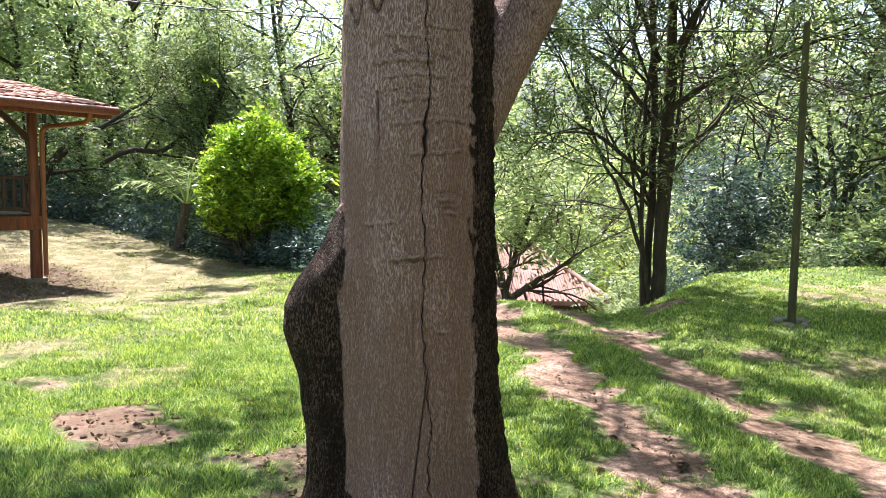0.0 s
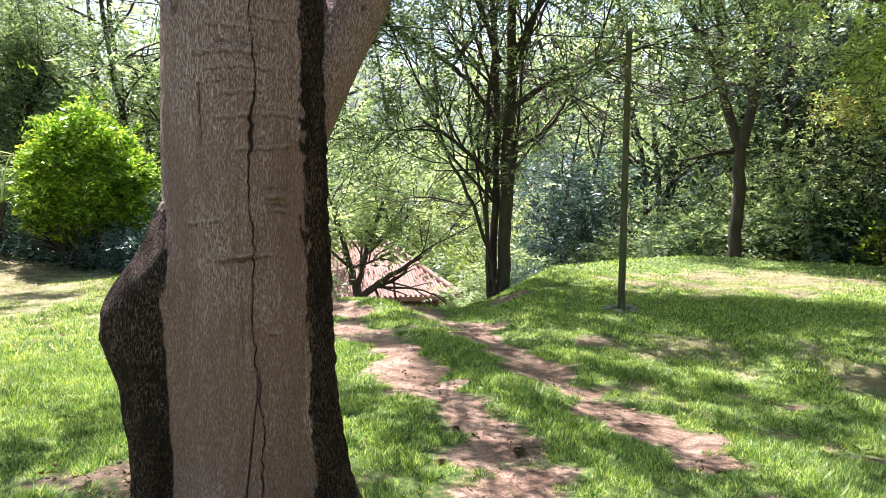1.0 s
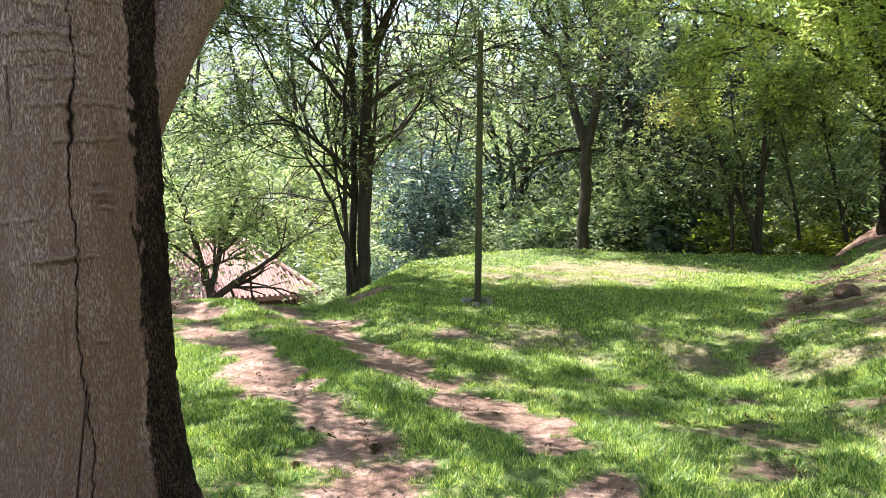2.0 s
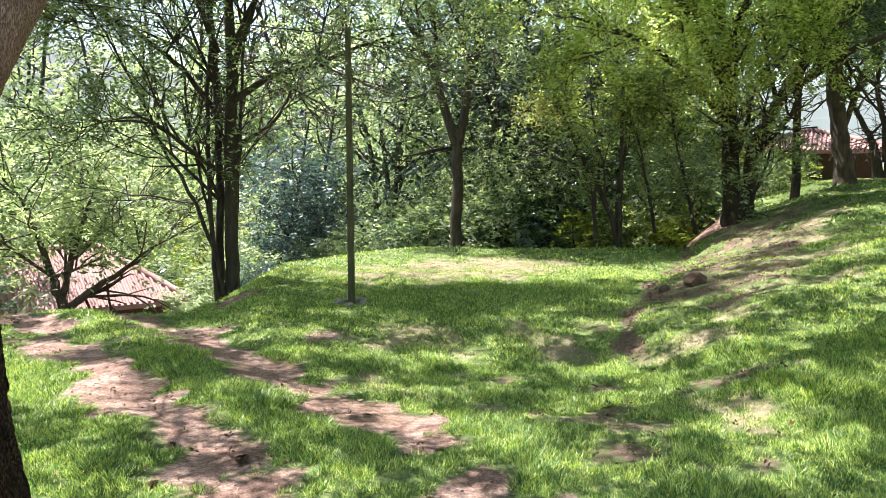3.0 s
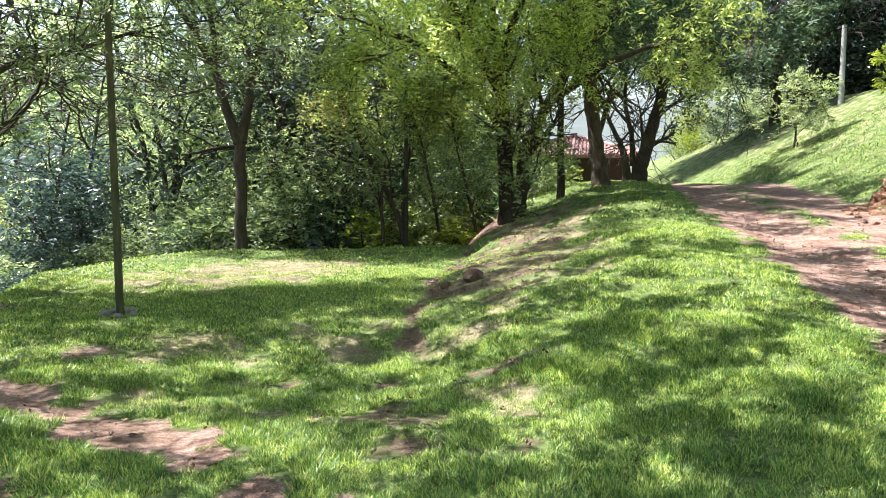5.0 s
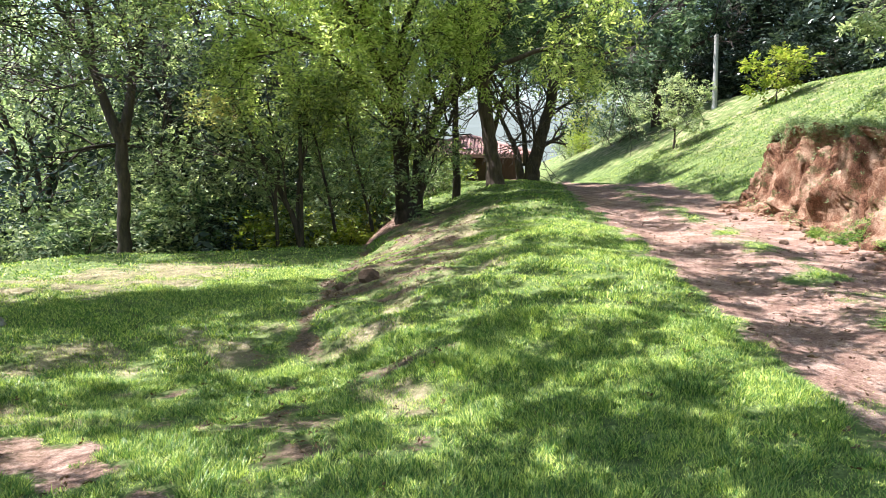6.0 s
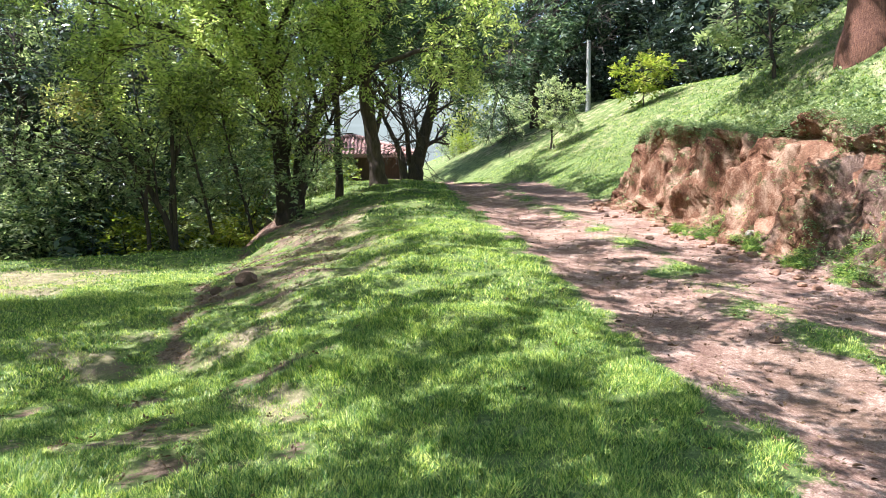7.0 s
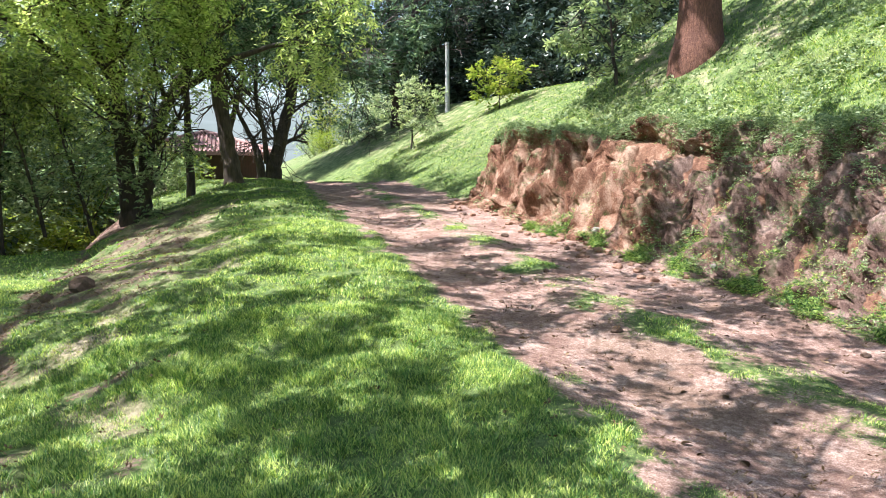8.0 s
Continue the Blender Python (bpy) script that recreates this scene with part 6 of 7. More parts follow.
def tile_material():
    m, nt, b = material("weathered_clay_tile", 0.85)
    oi = nt.nodes.new("ShaderNodeObjectInfo").outputs["Random"]
    n1 = noise_tex(nt, 14.0, 5.0)
    fac = calc(nt, "ADD", calc(nt, "MULTIPLY", oi, 0.45), calc(nt, "MULTIPLY", n1, 0.55))
    col = ramp(nt, fac, [(0.2, (0.30, 0.13, 0.09)), (0.5, (0.46, 0.235, 0.175)), (0.8, (0.58, 0.36, 0.29))])
    nt.links.new(col, b.inputs["Base Color"])
    bump(nt, b, n1, 0.4, 0.01)
    return m


TILE_VARIED = tile_material()
PIPE = plain_material("orange_brown_pipe", (0.24, 0.075, 0.03), (0.38, 0.13, 0.055), 5.0, 0.45)
cabin()


# ---------- houses down the slope and up the drive ----------
def hip_house(name, centre, turn, w, d, z_floor, z_eave, z_ridge, ridge, label, wall_mat, over=0.6):
    """A low house: walls, door, windows, and a hipped roof with ribs of tiles."""
    t = thing(name, (centre[0], centre[1], z_floor), label, "house")
    m = Matrix.Translation((centre[0], centre[1], 0)) @ Matrix.Rotation(radians(turn), 4, "Z")
    bm = box_bm((w - 2 * over, d - 2 * over, z_eave - z_floor + 0.6), m @ Matrix.Translation((0, 0, (z_eave + z_floor - 0.6) / 2)), 0.0)
    part("wall", bm_mesh(name + "_wall", bm, wall_mat), t)
    bm = bmesh.new()
    c = [Vector((sx * w / 2, sy * d / 2, z_eave)) for sx, sy in ((-1, -1), (1, -1), (1, 1), (-1, 1))]
    r = [Vector((-ridge / 2, 0, z_ridge)), Vector((ridge / 2, 0, z_ridge))]
    lo = [bm.verts.new(m @ (p - Vector((0, 0, 0.14)))) for p in c]
    hi = [bm.verts.new(m @ p) for p in c]
    rv = [bm.verts.new(m @ p) for p in r]
    bm.faces.new((hi[0], hi[1], rv[1], rv[0])), bm.faces.new((hi[1], hi[2], rv[1])), bm.faces.new((hi[2], hi[3], rv[0], rv[1])), bm.faces.new((hi[3], hi[0], rv[0])), bm.faces.new(lo[::-1])
    for k in range(4):
        bm.faces.new((lo[k], lo[(k + 1) % 4], hi[(k + 1) % 4], hi[k]))
    bmesh.ops.recalc_face_normals(bm, faces=bm.faces)
    roof = part("roof", bm_mesh(name + "_roof", bm, TILE), t)
    # tile ribs running up each slope
    paths = []
    quads = ((c[0], c[1], r[0], r[1]), (c[1], c[2], r[1], r[1]), (c[2], c[3], r[1], r[0]), (c[3], c[0], r[0], r[0]))
    for p0, p1, q0, q1 in quads:
        n = int((p1 - p0).length / 0.17)
        for k in range(1, n):
            a = p0.lerp(p1, k / n)
            ed = (p1 - p0).normalized()
            x = (a - p0).dot(ed)
            l0, l1 = max((q0 - p0).dot(ed), 1e-3), max((p1 - q1).dot(ed), 1e-3)
            f = min(1.0, x / l0, ((p1 - p0).length - x) / l1)
            inward = ((q0 + q1) / 2 - (p0 + p1) / 2)
            inward -= ed * inward.dot(ed)
            b = a + inward * f
            g = np.linspace(0, 1, max(4, int(inward.length * f / 0.4)))
            pts = np.array([m @ (a.lerp(b, q) + Vector((0, 0, 0.03))) for q in g])
            if f > 0.06:
                saw = 0.045 + 0.012 * (np.arange(len(g)) % 2)
                paths.append((pts, saw, 6))
    part("roof_tiles", tube_mesh(name + "_tiles", paths, TILE), roof)["kind"] = "stuff"
    for p, q in ((c[0], r[0]), (c[1], r[1]), (c[2], r[1]), (c[3], r[0]), (r[0], r[1])):
        g = np.linspace(0, 1, 16)
        pts = np.array([m @ (p.lerp(q, x) + Vector((0, 0, 0.05))) for x in g])
        part("ridge_tile", tube_mesh(name + "_ridge", [(pts, np.full(16, 0.11), 8)], TILE), roof)
    for sx in (-0.28, 0.05, 0.3):
        wm = m @ Matrix.Translation((sx * w, -(d / 2 - over) - 0.03, z_floor + 1.35))
        win = part("window", bm_mesh(name + "_window", box_bm((0.95, 0.06, 1.0), wm, 0.01), CABIN_WOOD), t)
        for q in (-0.22, 0.22):
            part("pane", bm_mesh(name + "_pane", box_bm((0.38, 0.02, 0.84), wm @ Matrix.Translation((q, -0.03, 0)), 0.0), GLASS), win)
    return t


def glass_material():
    m, nt, b = material("dark_window_glass", 0.08)
    b.inputs["Base Color"].default_value = (0.02, 0.025, 0.025, 1)
    b.inputs["Specular IOR Level"].default_value = 0.6
    return m


GLASS = glass_material()
lz = ground_at(2.4, 25.5)
hip_house("lower_house", (0.9, 26.0), 3.0, 9.0, 6.4, min(lz, -4.2), -2.0, -0.48, 5.0, "low house with a faded red tile roof below the drive", CABIN_DARK)
uz = ground_at(30.5, 17.0)
hip_house("upper_house", (31.2, 17.6), 28.0, 7.5, 6.0, uz - 0.2, 3.0, 3.9, 3.4, "low house with a faded pink tile roof beyond the trees", CABIN_DARK)


# ---------- small things: stones, fallen leaves, clods ----------
def stone_mesh(seed, mat, flat=0.7):
    bm = bmesh.new()
    bmesh.ops.create_icosphere(bm, subdivisions=2, radius=1.0)
    for v in bm.verts:
        n = noise.noise(v.co * 1.3 + Vector((seed * 3.1, 0, 0)))
        v.co *= 1 + 0.45 * n
        v.co.z *= flat
    return bm_mesh("stone", bm, mat, False)


def place(name, me, x, y, size, label, category, group="", sink=0.3, spin=0.0):
    ob = new(name, me)
    ob.matrix_basis = Matrix.Translation((x, y, ground_at(x, y) + size * (0.6 - sink) * 0.6)) @ Matrix.Rotation(spin, 4, "Z") @ Matrix.Diagonal((size, size, size, 1))
    return tagged(ob, label, category, group)


SM = [stone_mesh(k, STONE) for k in range(4)]
EARTH_DARK = plain_material("dark_earth", (0.05, 0.032, 0.022), (0.14, 0.085, 0.055), 20.0, 0.95, 0.0, 0.02)
CLOD = [stone_mesh(10 + k, EARTH_DARK, 0.8) for k in range(3)]
CLAY_RED = plain_material("fallen_red_clay", (0.16, 0.075, 0.045), (0.36, 0.22, 0.15), 20.0, 0.95, 0.0, 0.02)
CLOD_RED = [stone_mesh(20 + k, CLAY_RED, 0.75) for k in range(3)]
rs = np.random.RandomState(77)
for k in range(5):
    a = 6.28 * k / 5 + 0.4
    place("stone", SM[k % 4], 4.52 + 0.19 * math.cos(a), 8.97 + 0.17 * math.sin(a), rs.uniform(0.05, 0.085), "pale stone packed round the pole's foot", "stone", "stones at the pole", 0.2, a)


place("clod", CLOD[1], 8.72, 6.45, 0.17, "dark lump of earth jutting from the verge's flank", "clod", "", 0.3, 0.7)
place("clod", CLOD[2], 8.45, 6.75, 0.09, "small dark lump of earth on the verge's flank", "clod", "", 0.3, 1.9)


def on_road(s, n):
    return ROAD_O[0] + s * ROAD_U[0] + n * ROAD_V[0], ROAD_O[1] + s * ROAD_U[1] + n * ROAD_V[1]


for s_, n_, z_ in ((2.6, 1.2, 0.055), (1.5, 3.0, 0.04), (5.2, 1.7, 0.04), (8.4, 2.4, 0.07), (7.0, 2.9, 0.05), (9.5, 3.2, 0.06), (11.5, 2.7, 0.06), (6.0, 3.3, 0.05), (10.4, 3.4, 0.07), (4.0, 0.6, 0.03), (12.8, 3.5, 0.08), (3.3, 2.4, 0.03), (8.0, 3.5, 0.06), (6.6, 3.55, 0.05)):
    x, y = on_road(s_, n_)
    place("clod", CLOD[int(s_ * 10) % 3], x, y, z_, "dark clod of earth lying on the dirt drive", "clod", "clods on the drive", 0.25, s_)
for k in range(70):
    s_ = rs.uniform(4.0, 14.0)
    x, y = on_road(s_, 3.35 - abs(rs.normal(0, 0.28)))
    place("clod", CLOD_RED[k % 3], x, y, rs.uniform(0.018, 0.075), "clod of red clay fallen from the cutting", "clod", "clods at the foot of the cutting", 0.25, s_ * 3)
for k in range(26):
    x, y = -2.2 + rs.normal(0, 0.26), 4.62 + rs.normal(0, 0.20)
    if k > 18:
        x, y = -0.95 + rs.normal(0, 0.3), 4.15 + rs.normal(0, 0.08)
    place("clod", CLOD[k % 3], x, y, rs.uniform(0.009, 0.028), "dark lump of soil on the worn patch of lawn", "clod", "clods on the worn patch", 0.25, k * 1.7)
for s_, n_ in ((4.5, 3.75), (7.5, 3.7), (10.0, 3.65), (2.0, 4.0), (13.5, 3.5)):
    x, y = on_road(s_, n_)
    place("stone", SM[int(n_ * 100) % 4], x, y, rs.uniform(0.04, 0.09), "small pale stone beside the drive", "stone", "stones on the drive", 0.3, n_ * 9)


def fallen_leaf():
    bm = bmesh.new()
    pts = [(0, 0), (0.25, 0.22), (0.55, 0.26), (0.85, 0.14), (1.05, 0)]
    up_ = [bm.verts.new((x, y, 0.12 * y + 0.10 * math.sin(x * 3))) for x, y in pts]
    dn = [bm.verts.new((x, -y, 0.16 * y + 0.10 * math.sin(x * 3))) for x, y in pts[1:-1]]
    mid = [up_[0], *[bm.verts.new((x, 0, -0.04 + 0.10 * math.sin(x * 3))) for x, y in pts[1:-1]], up_[-1]]
    side = [up_[0], *dn, up_[-1]]
    for k in range(4):
        for row in (up_, side):
            vs = []
            for v in (row[k], row[k + 1], mid[k + 1], mid[k]):
                if v not in vs:
                    vs.append(v)
            if len(vs) > 2:
                bm.faces.new(vs)
    bmesh.ops.solidify(bm, geom=bm.faces[:], thickness=0.02)
    return bm_mesh("fallen_leaf", bm, LEAF_DRY, True)


LEAFM = fallen_leaf()
for k in range(70):
    if k < 8:
        x, y = ((1.42, 4.02), (1.15, 4.5), (1.0, 4.6), (2.6, 3.6), (1.9, 3.9), (0.9, 3.9), (2.5, 4.6), (3.4, 3.9))[k]
    else:
        x, y = on_road(rs.uniform(-0.5, 14), rs.uniform(-2.5, 3.8))
    s = rs.uniform(0.05, 0.10) if k else 0.16
    ob = place("fallen_leaf", LEAFM, x, y, s, "dry curled brown leaf lying on the ground", "leaf", "fallen leaves", 0.5, rs.uniform(0, 6.28))


# ---------- weeds on the hillside and at the foot of the clay ----------
def bank_point(S, T):
    """A place on the face of the cutting: S metres along the drive, T from foot (0) to lip (1)."""
    top = np.interp(S, (0, 5, 9, 13), (5.85, 5.6, 5.05, 4.75)) + (0.34 * wave(S, S * 0, 3.0, 55) + 0.16 * wave(S, S * 0, 0.8, 54))
    N = 3.45 + (top - 3.45) * T
    X, Y = on_road(S, N)
    Z = height(X, Y)
    mask = (1 - smooth(T, 0.94, 1.0)) * smooth(S, -2.4, 0.5) * (1 - smooth(S, 13.4, 14.3))
    raw = 0.22 + 0.78 * smooth(S, 4.5, 7.5)
    lean = S + 0.25 * wave(S, T * 2, 1.6, 56) + 0.25 * T
    # buttresses and gullies, then slabs that have broken off, then crumbs
    buttress = 1 - np.abs(np.sin(lean * 1.55 + 0.9 * np.sin(lean * 0.7))) ** 0.7
    slab = np.round(1.6 * wave(lean, T * 1.3, 0.9, 57)) / 1.6
    push = 0.05 + raw * (0.30 * buttress * smooth(T, 0.02, 0.25) * (1 - 0.5 * smooth(T, 0.5, 0.9)) + 0.09 * slab * smooth(T, 0.08, 0.25))
    push = push + 0.07 * wave(S, T * 2.0, 0.55, 58) + 0.04 * wave(S, T * 3, 0.22, 59)
    # hollow under the turf, which juts out at the lip
    push = push + raw * (-0.12 * np.exp(-((T - 0.68) / 0.10) ** 2) + 0.26 * smooth(T, 0.74, 0.86))
    # fan of crumbled earth at the foot
    fan = 0.30 * (1 - smooth(T, 0.0, 0.22)) * (0.6 + 0.5 * wave(S, S * 0, 1.3, 60)) * raw
    k = mask * (push + fan)
    return X - ROAD_V[0] * k, Y - ROAD_V[1] * k, Z + 0.30 * mask * push + 0.06 * fan - 0.05 * (1 - mask) - 0.14 * (1 - smooth(T, 0.0, 0.06))


def clay_bank():
    """The raw face of the cutting, with gullies, ledges and clods."""
    ks, kn = 420, 80
    S, T = np.meshgrid(np.linspace(-2.5, 14.4, ks), np.linspace(0, 1, kn))
    X, Y, Z = bank_point(S, T)
    r = np.random.RandomState(67)
    crumb = r.normal(0, 1, S.shape)
    crumb = 0.5 * crumb + 0.25 * (np.roll(crumb, 1, 0) + np.roll(crumb, 1, 1)) + 0.5 * np.clip(r.normal(0, 1, S.shape) - 1.4, 0, 2)
    crumb = 0.034 * crumb * smooth(T, 0.0, 0.05) * (1 - smooth(T, 0.94, 1.0))
    X, Y, Z = X - ROAD_V[0] * crumb, Y - ROAD_V[1] * crumb, Z + 0.3 * crumb
    verts = np.stack([X, Y, Z], -1).reshape(-1, 3)
    i = np.arange(ks * kn).reshape(kn, ks)
    faces = np.stack([i[:-1, :-1], i[:-1, 1:], i[1:, 1:], i[1:, :-1]], -1).reshape(-1, 4)
    m, nt, b = material("raw_red_clay", 0.95)
    fine, mid, big = noise_tex(nt, 42.0, 6.0, 0.7), noise_tex(nt, 3.2, 7.0, 0.62, (1, 1, 0.45)), noise_tex(nt, 0.9, 4.0, 0.6)
    tone = calc(nt, "ADD", calc(nt, "MULTIPLY", fine, 0.32), calc(nt, "MULTIPLY", mid, 0.68))
    red = ramp(nt, tone, [(0.37, (0.040, 0.017, 0.011)), (0.48, (0.185, 0.092, 0.056)), (0.63, (0.45, 0.310, 0.220))])
    pale = ramp(nt, tone, [(0.36, (0.045, 0.026, 0.020)), (0.48, (0.155, 0.096, 0.074)), (0.64, (0.38, 0.27, 0.215))])
    at = nt.nodes.new("ShaderNodeAttribute")
    at.attribute_name = "raw"
    col = mix(nt, step(nt, calc(nt, "SUBTRACT", calc(nt, "ADD", big, 0.35), calc(nt, "MULTIPLY", at.outputs["Fac"], 0.7)), 0.36, 0.60), red, pale)
    moss = noise_tex(nt, 3.5, 6.0, 0.7)
    col = mix(nt, calc(nt, "MULTIPLY", step(nt, moss, 0.54, 0.62), 0.6), col, (0.06, 0.075, 0.028))
    nt.links.new(col, b.inputs["Base Color"])
    b.inputs["Specular IOR Level"].default_value = 0.1
    bump(nt, b, calc(nt, "ADD", calc(nt, "MULTIPLY", fine, 0.7), calc(nt, "MULTIPLY", mid, 2.2)), 0.9, 0.05)
    me = mesh_from("clay_bank", verts, faces, 4, m)
    raw = smooth(S + 1.2 * wave(S, T * 3, 2.0, 62), 4.0, 8.5).ravel()
    me.color_attributes.new("raw", "FLOAT_COLOR", "POINT").data.foreach_set("color", np.stack([raw, raw, raw, 0 * raw + 1], 1).astype(np.float32).ravel())
    tagged(new("clay_bank", me), "raw red clay cutting with gullies beside the drive", "bank", kind="structure")


clay_bank()


def tufts(name, seed, places, mat, label, per, reach, leaflets, size, slim=0.45, droop=0.3, lift=0.02, z=None):
    rng = np.random.RandomState(seed)
    p = np.asarray(places)
    z = height(p[:, 0], p[:, 1]) if z is None else z
    a = np.concatenate([p[:, :2], (z + lift)[:, None], rng.normal(0, 0.6, (len(p), 2)), np.full((len(p), 1), 0.9)], 1)
    me = leaf_mesh(name, rng, a, mat, per=per, reach=reach, leaflets=leaflets, size=size, slim=slim, droop=droop, blob=0.03)
    return tagged(new(name, me), label, "weeds", kind="stuff")


def weeds():
    rng = np.random.RandomState(301)
    s, n = rng.uniform(-2, 14, 16000), rng.uniform(5.0, 11.5, 16000)
    w = (1 - smooth(s, 5.0, 9.0)) * smooth(wave(s, n, 1.4, 51), -0.6, 0.6) + 0.5 * (1 - smooth(n, 5.6, 6.6)) * smooth(s, 4, 7)
    ok = rng.uniform(0, 1, len(s)) < 0.7 * w
    x, y = on_road(s[ok], n[ok])
    tufts("hillside_weeds", 302, np.stack([x, y], 1), WEED, "broad-leaved green weeds covering the hillside", 3, 0.14, 6, 0.075, 0.55)
    # along the lip of the cutting and hanging over it
    s = rng.uniform(-2, 14.2, 4200)
    t = 1.0 - np.abs(rng.normal(0, 0.10, 4200)) * (1 + 0.9 * wave(s, s * 0, 1.6, 63)) * np.where(s < 7.5, 1.15, 0.7)
    x, y, z = bank_point(s, np.clip(t, 0.3, 1.0))
    tufts("bank_weeds", 303, np.stack([x, y], 1), WEED, "grass and weeds hanging over the lip of the cutting", 5, 0.13, 6, 0.055, 0.26, 0.7, 0.04, z)
    # grass creeping up from the drive's edge
    s = rng.uniform(-2.4, 9.0, 9000)
    t = np.abs(rng.normal(0, 0.22, 9000)) * np.where(s < 5.5, 1.0, 0.4)
    ok = (rng.uniform(0, 1, 9000) < smooth(wave(s, t * 2.5, 1.0, 64) + 0.5 * wave(s, t * 2.5, 0.35, 65), -0.5, 0.6)) & (t < 0.95)
    x, y, z = bank_point(s[ok], t[ok])
    tufts("bank_weeds", 305, np.stack([x, y], 1), GRASS, "short grass growing along the foot of the cutting", 3, 0.05, 6, 0.05, 0.18, 0.1, 0.01, z + 0.10 * (1 - smooth(t[ok], 0.0, 0.08)))
    # patches on the face and at its foot
    s, t = rng.uniform(-2, 13.5, 17000), rng.uniform(0, 0.98, 17000)
    w = smooth(wave(s, t * 3.2, 1.2, 52) + 0.6 * wave(s, t * 2, 0.45, 53), -0.1, 0.8) * np.where(s < 6.5, 1.0, 0.34)
    ok = rng.uniform(0, 1, len(s)) < 0.6 * w
    x, y, z = bank_point(s[ok], t[ok])
    tufts("bank_weeds", 304, np.stack([x, y], 1), WEED, "small creeping weeds on the clay face", 3, 0.08, 5, 0.042, 0.38, 0.3, 0.02, z)


weeds()


def litter():
    """Bits of dead leaf and twig on bare soil and on the drive."""
    rng = np.random.RandomState(311)
    d, a = np.sqrt(rng.uniform(9, 260, 60000)), np.radians(rng.uniform(-42, 115, 60000))
    x, y = d * np.sin(a), d * np.cos(a)
    bare, dry, clay = cover(x, y)
    p = np.maximum(1.1 * smooth(soil(x, y), 0.3, 0.8), 0.16 * bare) + 0.015
    ok = (rng.uniform(0, 1, len(x)) < p) & (clay < 0.3)
    tufts("leaf_litter", 312, np.stack([x[ok], y[ok]], 1), LEAF_DRY, "bits of dead brown leaf and twig on the bare soil", 1, 0.05, 3, 0.042, 0.42, 0.3, 0.012)


litter()


def gravel():
    """Small crumbs of earth and stone on the drive and the track."""
    rng = np.random.RandomState(321)
    n = 40000
    d, a = np.sqrt(rng.uniform(9, 150, n)), np.radians(rng.uniform(-5, 118, n))
    x, y = d * np.sin(a), d * np.cos(a)
    bare, dry, clay = cover(x, y)
    ok = (rng.uniform(0, 1, n) < 0.45 * smooth(bare, 0.35, 0.8) * smooth(wave(x, y, 1.3, 66), -0.9, 0.7)) & (clay < 0.5)
    x, y = x[ok], y[ok]
    n = len(x)
    size = 0.004 + 0.011 * rng.uniform(0, 1, n) ** 3
    form = np.array(((1, 0, 0), (0, 1, 0), (-1, 0, 0), (0, -1, 0), (0, 0, 0.75), (0, 0, -0.5)))
    v = form[None] * rng.uniform(0.6, 1.3, (n, 6, 1)) * size[:, None, None]
    t = rng.uniform(0, 6.28, n)
    c, q = np.cos(t)[:, None], np.sin(t)[:, None]
    v = np.stack([v[..., 0] * c - v[..., 1] * q + x[:, None], v[..., 0] * q + v[..., 1] * c + y[:, None], v[..., 2] + height(x, y)[:, None] + 0.003], -1)
    tri = np.array(((0, 1, 4), (1, 2, 4), (2, 3, 4), (3, 0, 4), (1, 0, 5), (2, 1, 5), (3, 2, 5), (0, 3, 5)))
    f = (np.arange(n)[:, None, None] * 6 + tri[None]).reshape(-1, 3)
    tagged(new("gravel", mesh_from("gravel", v.reshape(-1, 3), f, 3, CRUMB, False)), "small crumbs of red earth and stone on the drive", "gravel", kind="stuff")


CRUMB = leaf_material("crumbs_of_earth", (0.055, 0.034, 0.028), (0.19, 0.125, 0.10), (0.40, 0.31, 0.27), 0.0, 0.9, 3.0)
gravel()


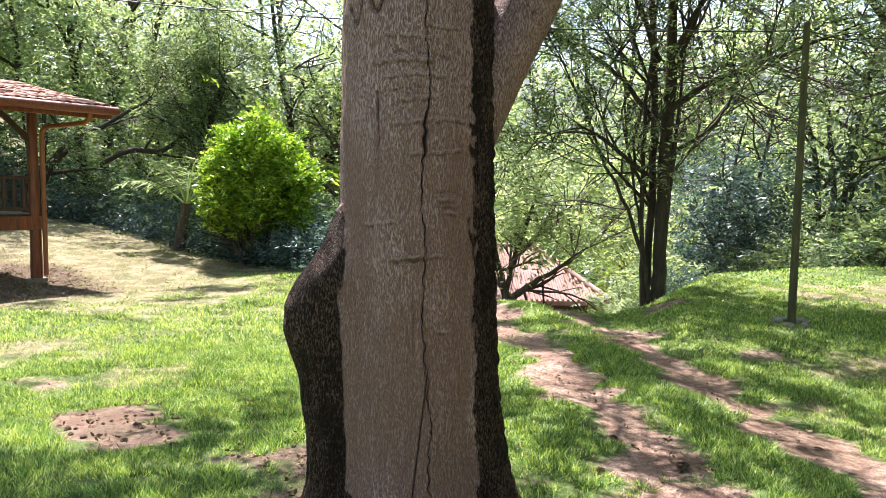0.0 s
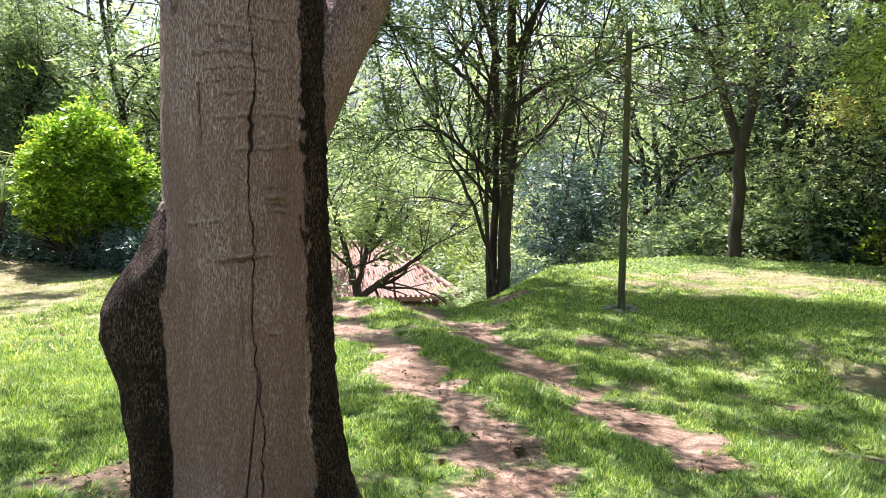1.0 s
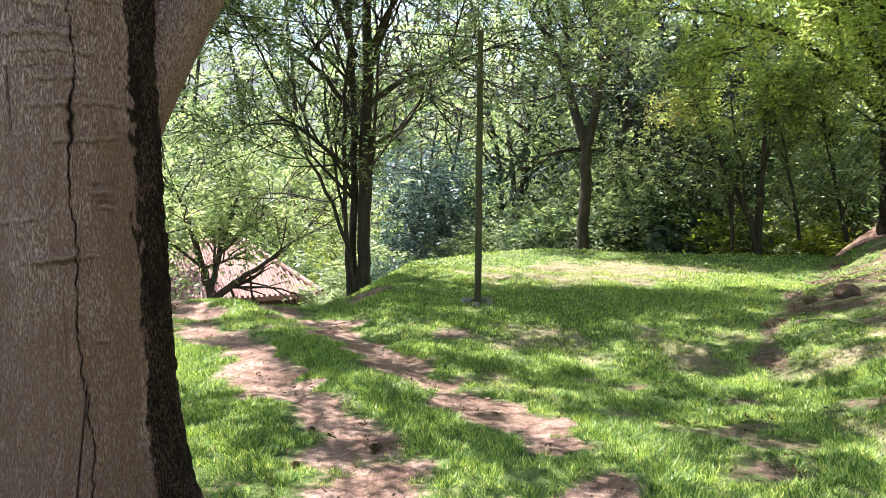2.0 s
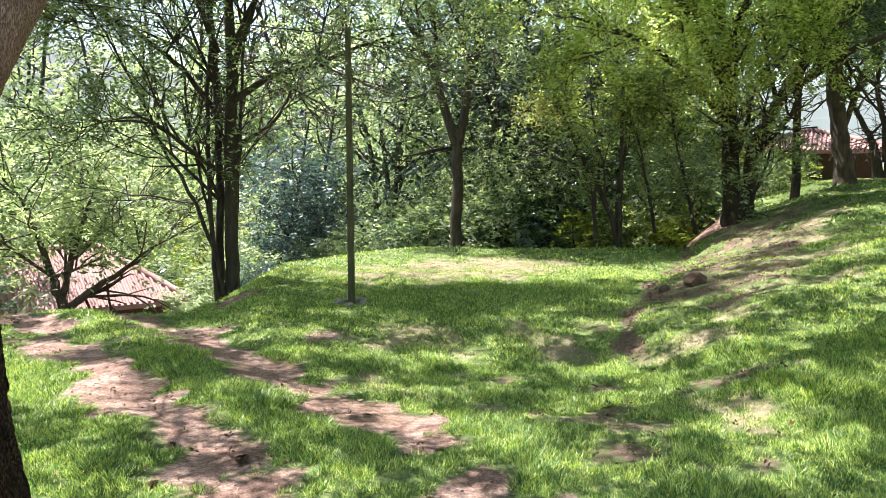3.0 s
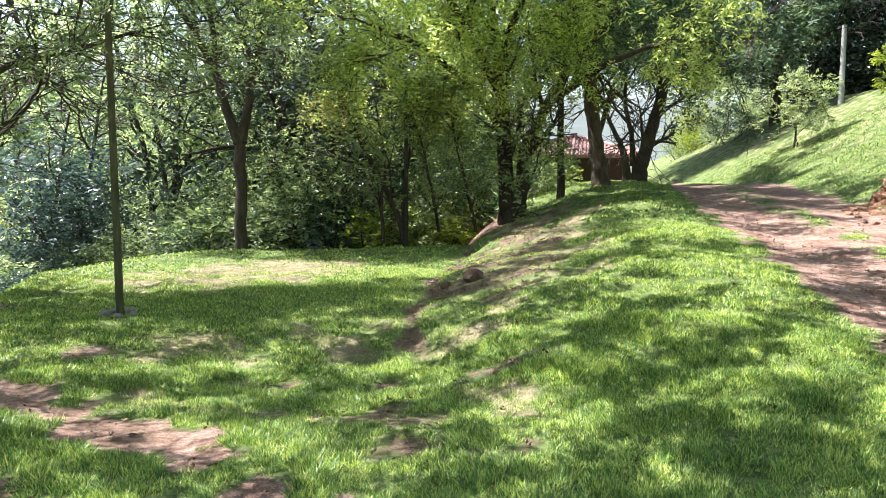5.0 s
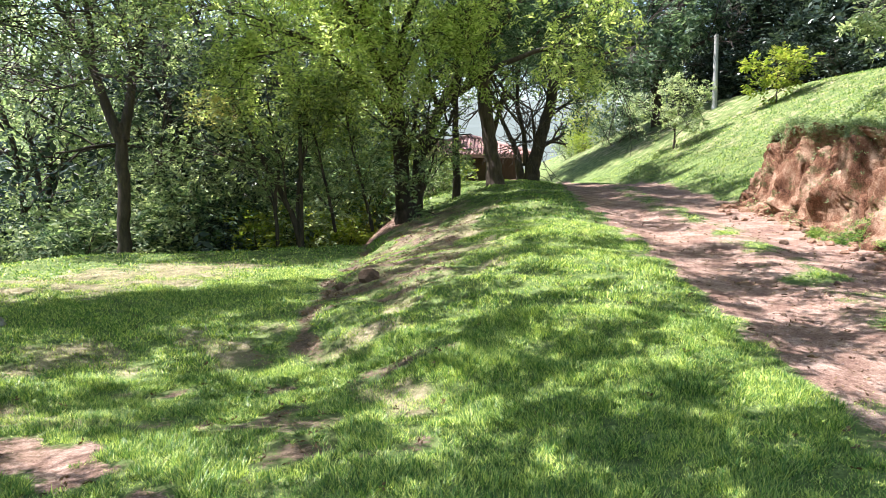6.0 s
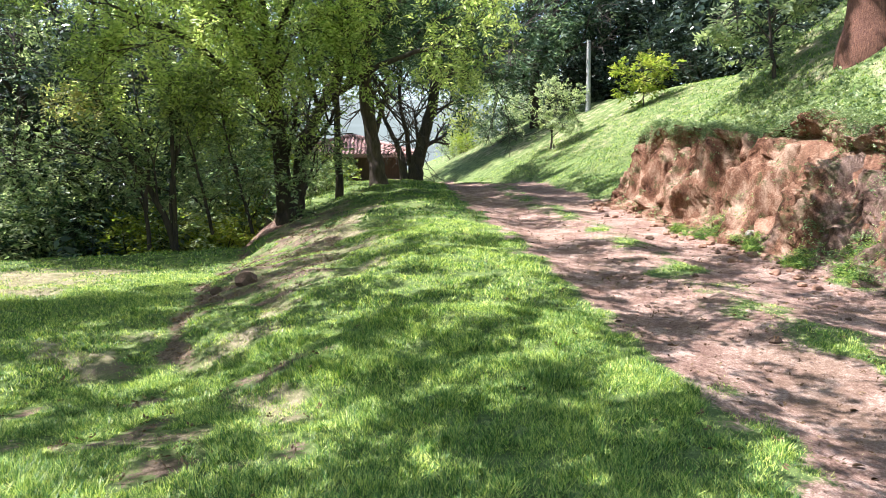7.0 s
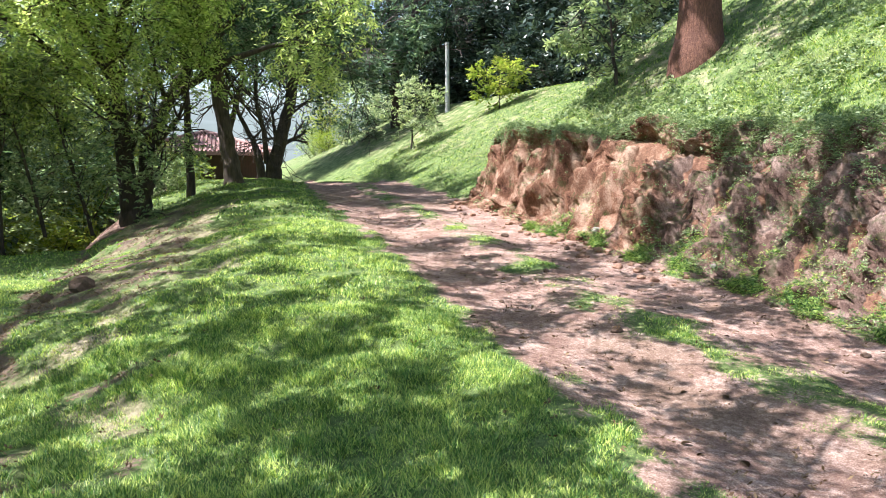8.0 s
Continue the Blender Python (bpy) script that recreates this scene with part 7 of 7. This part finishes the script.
# ---------- grass ----------
def blades(name, seed, count, r0, r1, tall, wide, mat, label, want):
    """Blades of grass scattered between two distances from the fork of the drive."""
    rng = np.random.RandomState(seed)
    n = int(count * (2.2 if r0 < 14 else 5.0))
    d = np.sqrt(rng.uniform(r0 ** 2, r1 ** 2, n))
    a = np.radians(rng.uniform(-44, 122, n))
    x, y = d * np.sin(a), d * np.cos(a)
    thick = want(x, y)
    ok = rng.uniform(0, 1, n) < thick
    x, y, thick = x[ok][:count], y[ok][:count], thick[ok][:count]
    z = height(x, y)
    n = len(x)
    t = rng.uniform(0, 2 * np.pi, n)
    h = tall * rng.uniform(0.5, 1.25, n) * (1 + 0.30 * wave(x, y, 1.2, 61) + 0.35 * wave(x, y, 0.32, 63)) * (0.40 + 0.60 * smooth(thick, 0.15, 0.8))
    w = wide * rng.uniform(0.7, 1.3, n)
    lean = rng.uniform(0.1, 1.5, n) * h
    root = np.stack([x, y, z - 0.01], 1)
    side = np.stack([np.cos(t), np.sin(t), 0 * t], 1) * w[:, None] * 0.5
    k = t + rng.normal(1.57, 0.5, n)
    tip = root + np.stack([np.cos(k) * lean, np.sin(k) * lean, h], 1)
    v = np.stack([root - side, root + side, tip], 1).reshape(-1, 3)
    me = mesh_from(name, v, np.arange(len(v)).reshape(-1, 3), 3, mat, False)
    return tagged(new(name, me), label, "grass", kind="stuff")


def lawn(x, y):
    bare, dry, clay = cover(x, y)
    dd, az = np.hypot(x, y), np.degrees(np.arctan2(x, y))
    inside = 1 - smooth(dd, np.interp(az, EDGE_AZ, EDGE_D) + 0.2, np.interp(az, EDGE_AZ, EDGE_D) + 1.2)
    thin = 0.70 + 0.30 * smooth(wave(x, y, 0.7, 62) + 0.6 * wave(x, y, 0.25, 64), -0.9, 0.5)
    return np.clip(1 - 1.5 * bare, 0.0, 1) * np.clip(1 - 1.4 * soil(x, y), 0, 1) * (1 - clay) * inside * thin * (1 - 0.72 * smooth(dry, 0.40, 0.85))


def straw(x, y):
    bare, dry, clay = cover(x, y)
    edge_d = np.interp(np.degrees(np.arctan2(x, y)), EDGE_AZ, EDGE_D)
    return np.clip(dry - 0.05, 0, 1) * (1 - np.clip(1.4 * bare, 0, 1)) * (1 - clay) * (np.hypot(x, y) < edge_d + 0.5) + 0.10 * (bare > 0.3) * (bare < 0.85)


blades("lawn_grass", 401, 560000, 2.9, 7.5, 0.047, 0.0088, GRASS, "short green lawn grass in sun and dappled shade", lawn)
blades("lawn_grass", 402, 300000, 7.5, 14.0, 0.043, 0.015, GRASS, "short green lawn grass on the terrace and verge", lawn)
blades("lawn_grass", 403, 150000, 14.0, 32.0, 0.045, 0.034, GRASS, "short green grass at the lawn's far edge and hillside", lawn)
blades("dry_grass", 404, 110000, 2.9, 9.0, 0.040, 0.008, STRAW, "dry straw-coloured grass among the green", lambda x, y: np.clip(straw(x, y) + 0.10 * lawn(x, y), 0, 1))
blades("dry_grass", 405, 110000, 9.0, 24.0, 0.034, 0.017, STRAW, "dry straw-coloured grass on the lawn", straw)
